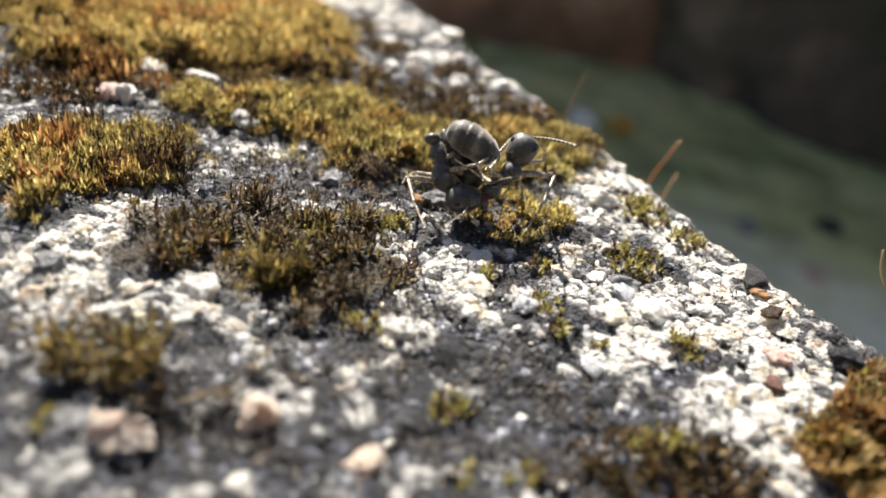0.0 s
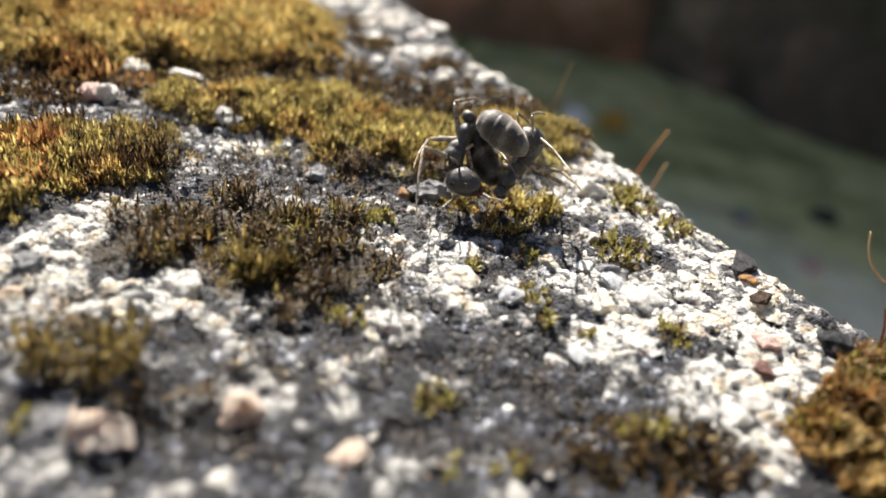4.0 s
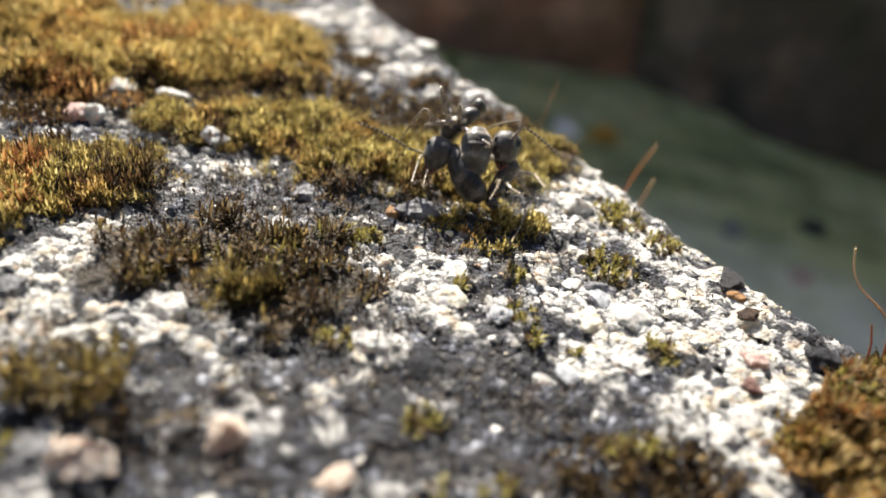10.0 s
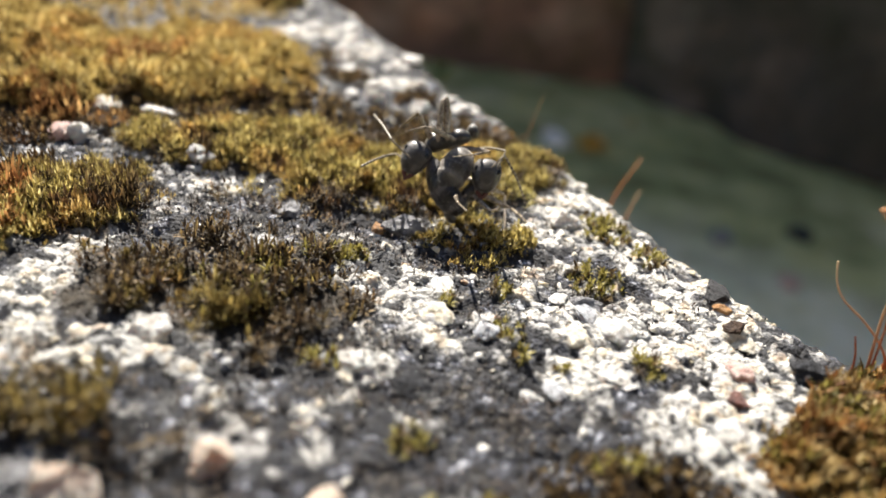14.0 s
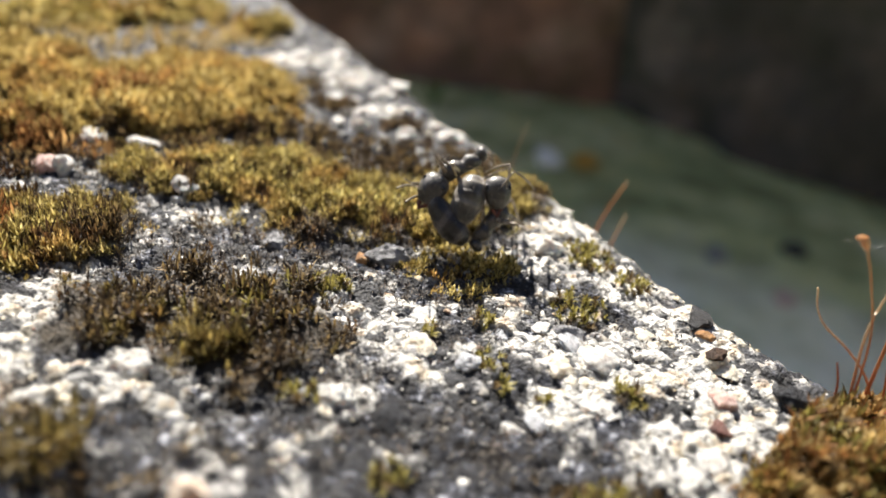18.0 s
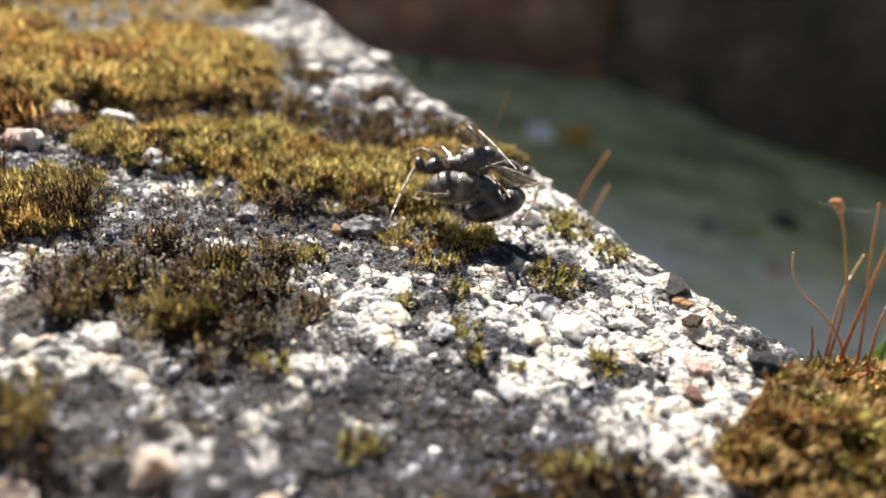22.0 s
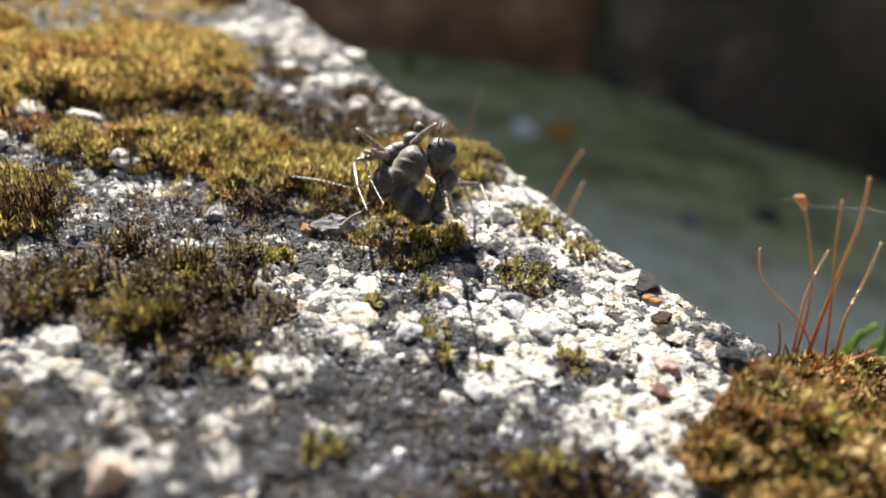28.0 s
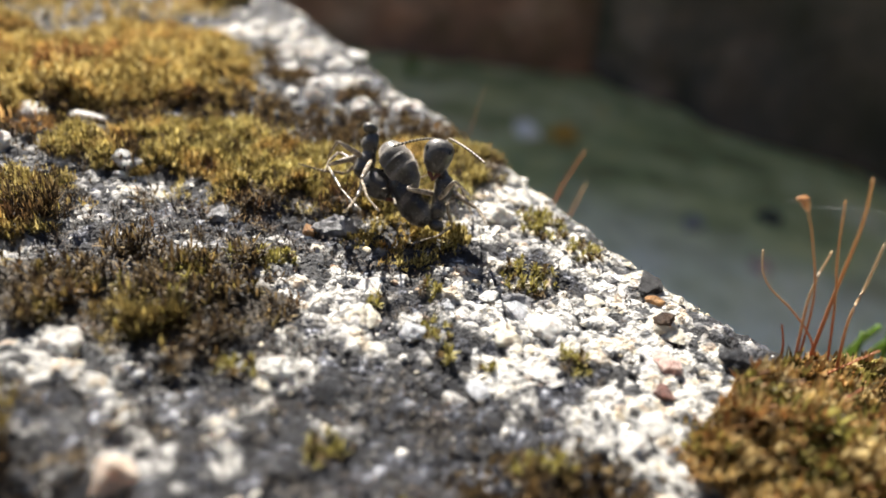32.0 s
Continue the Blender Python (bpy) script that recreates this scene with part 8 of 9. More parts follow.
    walk(LIMBS_B["low5"], [(0, at(3.6, 0, 0, -39, 60, -35)), (1, at(3.6, 0, 0, -39, 60, -35)), (2, at(3.6, 0, 0, 145, 71, 146)), (2.3, at(3.6, 0, 0, -111, 54, -122)), (2.7, at(3.6, 0, 0, -72, -20, -121)), (3, at(3.6, 0, 0, -34, -53, -152)), (4, at(3.6, 0, 0, -63, -28, -113)), (5, at(3.6, 0, 0, -66, 32, -75)), (6, at(3.6, 0, 0, -39, 60, -35)), (7, at(3.6, 0, 0, -39, 60, -35)), (8, at(3.6, 0, 0, -39, 60, -35)), (9, at(3.6, 0, 0, -40, 60, -36)), (10, at(3.6, 0, 0, -40, 60, -36)), (11, at(3.6, 0, 0, -40, 60, -36)), (12, at(3.6, 0, 0, -40, 60, -36)), (12.5, at(3.6, 0, 0, 80, 66, 89)), (13, at(3.6, 0, 0, 99, 22, 114)), (13.5, at(3.6, 0, 0, 80, 66, 89)), (14, at(3.6, 0, 0, -41, 61, -37)), (17, at(3.6, 0, 0, -42, 61, -39)), (18, at(3.6, 0, 0, -42, 61, -38)), (19, at(3.6, 0, 0, -104, 48, -108)), (20, at(3.6, 0, 0, -106, 43, -113)), (21, at(3.6, 0, 0, -143, 47, -151)), (22, at(3.6, 0, 0, -106, 45, -113)), (23, at(3.6, 0, 0, -109, 44, -116)), (24, at(3.6, 0, 0, -139, 40, -151)), (24.3, at(3.6, 0, 0, 165, 47, 169)), (24.7, at(3.6, 0, 0, 93, 4, 133)), (25, at(3.6, 0, 0, 65, -25, 139)), (26, at(3.6, 0, 0, 74, 8, 119)), (27, at(3.6, 0, 0, 44, 69, 61)), (28, at(3.6, 0, 0, -40, 60, -36)), (29, at(3.6, 0, 0, 115, 70, 117)), (30, at(3.6, 0, 0, -40, 60, -36)), (31, at(3.6, 0, 0, -40, 60, -36)), (32, at(3.6, 0, 0, -40, 60, -37))])
    walk(LIMBS_B["scape0"], [(0, at(0.37, 0.65, 1.98, 0, -8, 64)), (1, at(0.38, 0.56, 1.80, 0, 3, 81)), (2, at(0.12, 0.39, 1.82, 0, -33, 108)), (3, at(0.60, 0.03, 1.50, 0, -50, 147)), (4.5, at(-0.30, 0.08, 1.81, -5, -55, 94)), (6, at(-1.21, 0.13, 2.13, 0, -60, 33)), (7, at(0.41, -0.53, 2.15, 0, -37, 11)), (8, at(0.21, -0.53, 2.16, 0, -35, 9)), (9, at(-0.78, -0.05, 1.90, 0, -65, 45)), (10, at(-0.58, 0.06, 2.04, 0, -51, 22)), (11, at(0.05, -0.01, 2.01, 0, -46, 43)), (12, at(-0.28, -0.01, 2.04, 0, -11, 47)), (13, at(-0.25, -0.22, 2.15, 0, -24, 4)), (14, at(0.58, -0.64, 1.59, 0, -48, 22)), (17, at(-0.72, 0.08, 2.35, 0, -25, 28)), (18, at(-0.15, -0.12, 2.01, 0, -55, 28)), (18.5, at(-1.07, -0.70, 0.87, 5, -62, 60)), (19, at(-1.98, -1.28, -0.28, 0, -69, 100)), (20, at(-2.20, -1.17, -0.29, 0, -32, 108)), (20.5, at(-2.16, -1.17, -0.28, 6, 9, 93)), (21, at(-2.11, -1.17, -0.26, 0, 49, 76)), (21.5, at(-1.93, -1.16, -0.25, -13, 12, 37)), (22, at(-1.74, -1.15, -0.24, 0, -25, 4)), (22.5, at(-1.68, -1.14, -0.23, 14, -46, 40)), (23, at(-1.62, -1.13, -0.22, 0, -69, 95)), (24, at(-1.27, -0.50, 0.66, 0, -50, 146)), (24.5, at(-1.40, -0.73, 0.24, 8, -41, 73)), (25, at(-1.53, -0.97, -0.19, 0, -32, 10)), (28, at(-0.89, 0.25, 2.32, 0, -66, 64)), (28.5, at(-0.71, 0.26, 2.34, -5, -15, 76)), (29, at(-0.53, 0.27, 2.35, 0, 36, 86)), (29.5, at(-0.22, 0.14, 2.20, -3, -4, 76)), (30, at(0.09, 0.01, 2.05, 0, -43, 67)), (31, at(-0.71, 0.30, 2.46, 0, -19, 54)), (32, at(-1.01, 0.47, 2.68, 0, -22, 58))])
    walk(LIMBS_B["whip0"], [(0, at(2.6, 0, 0, 172, -28, -110)), (1, at(2.6, 0, 0, -176, -59, -60)), (1.5, at(2.6, 0, 0, 168, -24, -36)), (2, at(2.6, 0, 0, 167, 13, -24)), (2.5, at(2.6, 0, 0, 148, 23, -67)), (3, at(2.6, 0, 0, 127, 18, -111)), (4.5, at(2.6, 0, 0, 105, 53, -100)), (6, at(2.6, 0, 0, -8, 84, 172)), (7, at(2.6, 0, 0, 146, 75, -44)), (8, at(2.6, 0, 0, 149, 51, -56)), (9, at(2.6, 0, 0, 112, 59, -79)), (10, at(2.6, 0, 0, 166, 79, -16)), (11, at(2.6, 0, 0, 127, 43, -86)), (12, at(2.6, 0, 0, 171, 37, -45)), (13, at(2.6, 0, 0, -166, 74, 22)), (14, at(2.6, 0, 0, 11, 81, -171)), (17, at(2.6, 0, 0, 160, 73, -31)), (18, at(2.6, 0, 0, -115, 66, 79)), (18.5, at(2.6, 0, 0, 102, 73, -82)), (19, at(2.6, 0, 0, 101, 34, -104)), (19.3, at(2.6, 0, 0, 105, -1, -118)), (19.7, at(2.6, 0, 0, 151, -53, -172)), (20, at(2.6, 0, 0, -153, -48, 128)), (20.5, at(2.6, 0, 0, -169, -15, 170)), (21, at(2.6, 0, 0, -160, 19, -156)), (21.5, at(2.6, 0, 0, -145, 29, 151)), (22, at(2.6, 0, 0, -146, 46, 91)), (23, at(2.6, 0, 0, -164, 75, 18)), (23.5, at(2.6, 0, 0, 128, 59, -70)), (24, at(2.6, 0, 0, 124, 30, -96)), (24.5, at(2.6, 0, 0, 151, 66, -29)), (25, at(2.6, 0, 0, -142, 47, 76)), (28, at(2.6, 0, 0, -72, 52, 131)), (28.5, at(2.6, 0, 0, -139, 42, 133)), (29, at(2.6, 0, 0, 160, 39, 145)), (29.5, at(2.6, 0, 0, -168, 24, 121)), (30, at(2.6, 0, 0, -134, 24, 93)), (30.3, at(2.6, 0, 0, -136, -2, 130)), (30.7, at(2.6, 0, 0, -177, -23, -149)), (31, at(2.6, 0, 0, 161, -8, -106)), (32, at(2.6, 0, 0, 159, -19, -112))])
    walk(LIMBS_B["scape1"], [(0, at(1.22, 0.38, 1.83, 0, -8, 110)), (1, at(1.13, 0.12, 1.56, 0, -12, 102)), (2, at(0.99, 0.60, 1.94, 0, 12, 87)), (2.5, at(1.24, 0.29, 1.70, 8, -24, 105)), (3, at(1.50, -0.03, 1.47, 0, -60, 130)), (6, at(-0.31, 0.13, 2.14, 0, -69, 67)), (7, at(1.31, -0.58, 2.13, 0, -66, 105)), (8, at(1.11, -0.57, 2.15, 0, -69, 81)), (9, at(0.12, -0.08, 1.90, 0, -69, 104)), (10, at(0.31, -0.04, 1.99, 0, -68, 63)), (10.5, at(0.63, -0.05, 1.99, -5, -61, 109)), (11, at(0.94, -0.05, 1.99, 0, -54, 145)), (12, at(0.62, -0.04, 2.03, 0, -14, 105)), (13, at(0.61, -0.43, 2.05, 0, -23, 91)), (14, at(1.48, -0.74, 1.55, 0, -54, 58)), (17, at(0.17, 0.17, 2.42, 0, -13, 65)), (18, at(0.75, -0.04, 2.08, 0, -68, 83)), (18.5, at(-0.21, -0.50, 1.00, 21, -18, 34)), (19, at(-1.17, -0.96, -0.07, 0, 30, -1)), (20, at(-1.37, -0.87, -0.11, 0, 43, 53)), (21, at(-1.30, -0.84, -0.06, 0, 40, 14)), (22, at(-0.94, -0.80, -0.02, 0, 35, 68)), (23, at(-0.81, -0.80, -0.01, 0, 32, 43)), (23.3, at(-0.72, -0.80, 0.12, 11, 35, 4)), (23.7, at(-0.54, -0.81, 0.38, 14, 52, -77)), (24, at(-0.44, -0.82, 0.51, 0, 56, -132)), (24.5, at(-0.55, -0.96, 0.14, -14, 12, -168)), (25, at(-0.65, -1.11, -0.23, 0, -32, 162)), (28, at(0.01, 0.14, 2.29, 0, 10, 117)), (29, at(0.34, 0.08, 2.28, 0, -39, 109)), (29.5, at(0.66, -0.02, 2.15, -5, -3, 124)), (30, at(0.98, -0.11, 2.02, 0, 32, 138)), (30.5, at(0.59, 0.06, 2.24, -7, 6, 109)), (31, at(0.19, 0.24, 2.47, 0, -20, 82)), (32, at(-0.12, 0.33, 2.63, 0, -18, 105))])
    walk(LIMBS_B["whip1"], [(0, at(2.6, 0, 0, -175, -2, 139)), (1, at(2.6, 0, 0, 180, -51, -179)), (2, at(2.6, 0, 0, -180, 11, -178)), (2.5, at(2.6, 0, 0, 145, 7, -142)), (3, at(2.6, 0, 0, 113, 23, -110)), (4, at(2.6, 0, 0, 120, 56, -88)), (5, at(2.6, 0, 0, -120, 53, 55)), (6, at(2.6, 0, 0, -115, 20, 75)), (6.5, at(2.6, 0, 0, -134, 76, 37)), (7, at(2.6, 0, 0, 96, 42, -109)), (8, at(2.6, 0, 0, 88, 61, -105)), (9, at(2.6, 0, 0, -86, 67, 103)), (10, at(2.6, 0, 0, -101, 36, 104)), (10.5, at(2.6, 0, 0, -135, 72, 50)), (11, at(2.6, 0, 0, 136, 53, -57)), (11.3, at(2.6, 0, 0, -162, 53, 24)), (11.7, at(2.6, 0, 0, -144, -10, 92)), (12, at(2.6, 0, 0, -168, -39, 132)), (13, at(2.6, 0, 0, 174, -40, -165)), (13.5, at(2.6, 0, 0, -132, -17, 125)), (14, at(2.6, 0, 0, -123, 34, 85)), (15.5, at(2.6, 0, 0, -136, -9, 111)), (17, at(2.6, 0, 0, -175, -37, 157)), (17.3, at(2.6, 0, 0, -141, -20, 126)), (17.7, at(2.6, 0, 0, -108, 33, 101)), (18, at(2.6, 0, 0, -90, 65, 101)), (18.5, at(2.6, 0, 0, -167, 35, 62)), (19, at(2.6, 0, 0, 151, -2, 75)), (19.3, at(2.6, 0, 0, 161, 15, 110)), (19.7, at(2.6, 0, 0, -162, 18, -176)), (20, at(2.6, 0, 0, -150, 2, -140)), (21, at(2.6, 0, 0, -137, -19, -112)), (22, at(2.6, 0, 0, -163, 19, -151)), (23, at(2.6, 0, 0, -156, -1, -134)), (23.5, at(2.6, 0, 0, -148, 34, -133)), (24, at(2.6, 0, 0, -128, 68, -118)), (24.5, at(2.6, 0, 0, 176, 53, -131)), (25, at(2.6, 0, 0, 137, 39, -121)), (26.5, at(2.6, 0, 0, 156, 27, -155)), (28, at(2.6, 0, 0, 178, 25, 170)), (28.3, at(2.6, 0, 0, -167, 28, 137)), (28.7, at(2.6, 0, 0, -154, 50, 70)), (29, at(2.6, 0, 0, -167, 61, 20)), (29.5, at(2.6, 0, 0, -179, 25, 61)), (30, at(2.6, 0, 0, 149, 4, 103)), (30.5, at(2.6, 0, 0, 174, -16, 120)), (31, at(2.6, 0, 0, -163, -40, 129)), (32, at(2.6, 0, 0, -164, -26, 123))])


# ---- loose and set stones ----
def make_pebble(name, col, spot, rough_v=0.5, see=0.0):
    a = Mat(name, rough_v)
    tone = a.ramp(a.noise(1300, 6, 0.7), [(0.35, spot), (0.6, col)])
    a.set("Base Color", a.mix(0.35, tone, a.ramp(a.voronoi(2600).outputs["Color"], [(0.1, (0.35, 0.35, 0.35)), (0.6, (1, 1, 1))]), "MULTIPLY"))
    if see:
        a.set("Subsurface Weight", see).set("Subsurface Radius", (0.0016, 0.0013, 0.0011)).set("Subsurface Scale", 1.0)
    a.bump(a.noise(2800, 8, 0.8), 1.0, 0.0004)
    return a.m


CREAM = make_pebble("cream_quartz", (0.84, 0.72, 0.60), (0.62, 0.44, 0.33), see=0.25)
CHALK = make_pebble("white_quartz", (0.86, 0.84, 0.80), (0.60, 0.57, 0.53), see=0.25)
PINK = make_pebble("pink_feldspar", (0.76, 0.58, 0.52), (0.40, 0.22, 0.19), see=0.3)
MAROON = make_pebble("dark_red_crystal", (0.30, 0.14, 0.11), (0.10, 0.05, 0.045))
IVORY = make_pebble("ivory_feldspar", (0.90, 0.84, 0.70), (0.66, 0.56, 0.42), see=0.25)
GREY_QUARTZ = make_pebble("grey_quartz", (0.66, 0.67, 0.70), (0.34, 0.35, 0.38), see=0.2)
UMBER = make_pebble("dark_brown_crust", (0.10, 0.052, 0.026), (0.03, 0.018, 0.012), 0.8)
SLATE = make_pebble("blue_grey_stone", (0.44, 0.44, 0.46), (0.06, 0.058, 0.06), 0.6)
JET = make_pebble("black_mica", (0.035, 0.035, 0.04), (0.012, 0.012, 0.014), 0.6)
CRUSTED = make_pebble("black_crust", (0.05, 0.052, 0.06), (0.010, 0.010, 0.012), 0.95)
RUST = make_pebble("rusty_stone", (0.66, 0.36, 0.14), (0.30, 0.15, 0.06))


def pebble(cx, cy, rx, ry, rz, material, label, lift=0.0, turn=0.0, name="pebble"):
    """An angular stone half sunk in the surface; millimetres."""
    bm = bmesh.new()
    bmesh.ops.create_icosphere(bm, subdivisions=3, radius=1.0)
    off = Vector((cx * 3.1, cy * 2.7, 1.0))
    pick = random.Random(int(abs(cx) * 31 + abs(cy) * 17))
    cuts = [(Vector((pick.gauss(0, 1), pick.gauss(0, 1), pick.gauss(0, 0.8))).normalized(), pick.uniform(0.55, 0.85)) for _ in range(9)]
    for v in bm.verts:
        d = v.co.copy() * (1 + 0.25 * noise.noise(v.co * 1.3 + off))
        for n, c in cuts:
            over = d.dot(n) - c
            if over > 0:
                d -= n * over * 0.95
        d *= 1 + 0.20 * noise.noise(d * 3.3 + off) + 0.13 * noise.noise(d * 8.0 - off)
        v.co = Vector((d.x * rx, d.y * ry, d.z * rz)) * MM * 1.12
    ob = part(name, bm, material, None)
    z = float(height(np.array(cx), np.array(cy)))
    ob.matrix_basis = pose(cx * MM, cy * MM, (z + lift * rz) * MM, 0, 0, turn)
    return tagged(ob, label, "pebble")


pebble(-4.4, -23.3, 1.2, 1.0, 1.35, CREAM, "pinkish cream quartz pebble set in dark crust", -0.15)
pebble(-10.7, -25.6, 1.6, 1.0, 1.0, CREAM, "orange-tinted cream pebble on the granite")
pebble(-13.0, -25.4, 1.5, 1.1, 0.9, SLATE, "blue-grey stone beside an orange pebble", -0.25)
pebble(0.9, -24.8, 1.0, 0.9, 0.9, CREAM, "yellowish pebble in dark crust")
flake = pebble(1.7, 1.0, 1.7, 1.1, 0.8, SLATE, "grey stone flake with an orange tip by the moss", 0.35, 18)
tip = pebble(0.1, 0.3, 0.5, 0.55, 0.6, RUST, "", 0.4)
tip.parent = flake
tip.matrix_parent_inverse = flake.matrix_basis.inverted()
tip.name = "orange_tip"
del tip["category"]
pebble(-27.6, 14.6, 1.5, 1.3, 0.75, CHALK, "bright white pebble amid golden moss", 0.4)
pebble(-23.3, 15.6, 1.9, 0.8, 0.6, CHALK, "flat white pebble amid golden moss", 0.5)
pebble(-27.6, 7.2, 1.0, 0.9, 0.9, PINK, "pale pink pebble beside brown moss", 0.5)
pebble(-26.2, 7.5, 0.9, 0.9, 0.9, CHALK, "white pebble beside a pink one", 0.5)
pebble(-15.8, 6.6, 1.1, 0.9, 0.9, CHALK, "light blue-grey pebble at the moss rim", 0.5)
pebble(-15.8, 5.4, 0.6, 0.5, 0.5, CHALK, "small white pebble at the moss rim", 0.5)
pebble(5.4, -9.8, 1.1, 1.0, 0.6, IVORY, "flat cream quartz grain among white grains")
pebble(24.5, -11.4, 0.95, 1.0, 0.6, PINK, "pink feldspar crystal in white granite")
pebble(23.6, -13.9, 0.6, 0.6, 0.5, MAROON, "dark red crystal in white granite", 0.1)
pebble(22.6, -16.6, 1.2, 1.1, 0.7, CHALK, "large bright white quartz lump near the edge")
pebble(20.6, -18.2, 0.9, 0.9, 0.5, CHALK, "white quartz lump by the mossy edge")
pebble(29.4, -10.4, 1.15, 1.0, 0.9, CRUSTED, "black stone chip beside the moss cushion", 0.0)
pebble(25.4, -2.6, 0.9, 1.4, 0.6, JET, "black mica flake on the stone's edge", -0.2)
pebble(25.2, -6.8, 1.3, 1.0, 0.6, IVORY, "cream crystal with a brown hollow")
pebble(25.3, -7.2, 0.75, 0.6, 0.5, UMBER, "dark brown spot on a cream crystal", 0.9)
pebble(15.3, -6.0, 1.2, 1.0, 0.7, SLATE, "smooth grey-blue crystal between moss tufts")
pebble(14.6, 4.8, 1.4, 1.1, 1.0, CHALK, "white quartz lump beside the moss")
pebble(3.9, -16.2, 1.3, 1.0, 0.8, CRUSTED, "black crusted lump on the granite", -0.35)
pebble(0.8, -15.3, 1.0, 1.0, 0.8, CHALK, "white quartz patch between dark crust")
pebble(-19.9, -15.1, 1.0, 0.9, 0.8, SLATE, "rounded grey pebble in pale grit")
pebble(-10.9, -15.0, 1.3, 1.1, 0.9, CHALK, "white lump in front of brown moss")
pebble(-3.8, 32.6, 1.6, 1.0, 0.8, CHALK, "bright white crystal on bare granite")
pebble(-3.3, 38.9, 1.7, 1.6, 1.1, CHALK, "white crystal on bare granite")
pebble(-9.5, 40.2, 1.6, 1.2, 0.9, CHALK, "white crystal on far bare granite")
pebble(1.2, 27.2, 1.2, 0.9, 0.9, CHALK, "white crystal near the stone's edge")
pebble(6.4, 27.5, 2.0, 1.3, 1.0, CHALK, "pale crystal on the stone's edge")
pebble(-7.1, 2.1, 1.6, 1.2, 0.8, SLATE, "grey lump at the rim of the moss")
pebble(15.2, -6.8, 1.2, 0.9, 0.45, GREY_QUARTZ, "smooth grey-blue crystal below a moss tuft", -0.15, 105)
pebble(10.2, -7.2, 0.9, 0.8, 0.34, GREY_QUARTZ, "grey crystal between dark crust", -0.15, 95)
pebble(13.5, -5.8, 0.6, 0.8, 0.36, CHALK, "small white crystal block", -0.15, 136)
pebble(14.2, -9.9, 1.1, 1.1, 0.45, IVORY, "cream feldspar crystal among white grains", -0.15, 145)
pebble(16.9, -8.9, 1.3, 1.2, 0.54, CHALK, "broad white crystal in the granite", -0.15, 95)
pebble(16.5, -13.1, 1.5, 1.3, 0.68, CHALK, "large white crystal in the granite", -0.15, 116)
pebble(8.2, -11, 0.8, 0.7, 0.41, GREY_QUARTZ, "pale grey crystal in the granite", -0.15, 35)
pebble(5.2, -5.7, 1, 0.8, 0.38, CHALK, "white crystal on dark crust", -0.15, 85)
pebble(14.8, 5.1, 1.3, 1.5, 0.68, CHALK, "bright white crystal beside the moss", -0.15, 75)
pebble(20.9, -4.5, 0.9, 1, 0.34, IVORY, "cream crystal near the edge", -0.15, 150)
pebble(11, -15.8, 0.5, 0.7, 0.36, CHALK, "white crystal in dark crust", -0.15, 55)
pebble(12.4, -15.4, 0.7, 0.8, 0.36, GREY_QUARTZ, "blue-grey crystal in dark crust", -0.15, 10)
pebble(20, -14.8, 0.9, 0.9, 0.41, CHALK, "white crystal by a red one", -0.15, 0)
pebble(26, -8.1, 0.8, 0.9, 0.3, IVORY, "cream crystal at the edge", -0.15, 120)
pebble(25.4, -4.3, 0.6, 0.5, 0.35, RUST, "orange stain beside the black flake", -0.2)
pebble(-4.0, 26.5, 1.1, 0.8, 0.8, CHALK, "small white crystal by brown moss", 0.5)

for k, (fx, fy, fw, fd) in enumerate([(-10.4, 42.6, 1.1, 0.9), (-8.3, 36.2, 1.3, 0.9), (-5, 31.5, 1, 0.8), (-3, 38, 1.2, 0.9), (1, 26, 0.9, 0.7), (-24, 46, 1.3, 1), (-11, 55, 1.8, 1.3), (-8.5, 46.5, 1.3, 1), (-1.5, 44, 1.5, 1.1), (4.6, 31.5, 0.9, 0.9), (6.6, 28.5, 0.9, 0.8), (-13.5, 34, 0.9, 0.8), (-6.5, 27, 0.8, 0.6), (0.5, 33.5, 0.9, 0.8), (-16, 52, 1.3, 1)]):
    pebble(fx, fy, fw, fd, 0.6, CHALK, "flat white quartz crystal on far bare granite", 0.15, 40.0 * k)

# ---- moss stalks with spore capsules ----
def make_stalk(name, foot, top, reach):
    """A stalk that is red at its foot and straw-coloured above."""
    a = Mat(name, 0.35)
    up = a.node("ShaderNodeSeparateXYZ", Vector=a.coords()).outputs["Z"]
    share = a.node("ShaderNodeMath", Value=0.0)
    share.operation = "MULTIPLY"
    a.t.links.new(up, share.inputs[0])
    share.inputs[1].default_value = 1000.0 / reach
    col = a.ramp(share.outputs[0], [(0.15, foot), (0.9, top)])
    a.set("Base Color", a.mix(0.5, col, a.ramp(a.noise(4000, 4, 0.6), [(0.35, (0.5, 0.45, 0.4)), (0.65, (1, 1, 1))]), "MULTIPLY"))
    a.glow_through(col, 0.2)
    return a.m


STALK = make_stalk("red_stalk", (0.46, 0.15, 0.06), (0.62, 0.36, 0.14), 13.0)
PALE_STALK = make_stalk("straw_stalk", (0.46, 0.17, 0.07), (0.66, 0.50, 0.30), 8.0)
CAPSULE = make_plain("spore_capsule", (0.55, 0.26, 0.10), 0.4, 0.35, 4000.0)


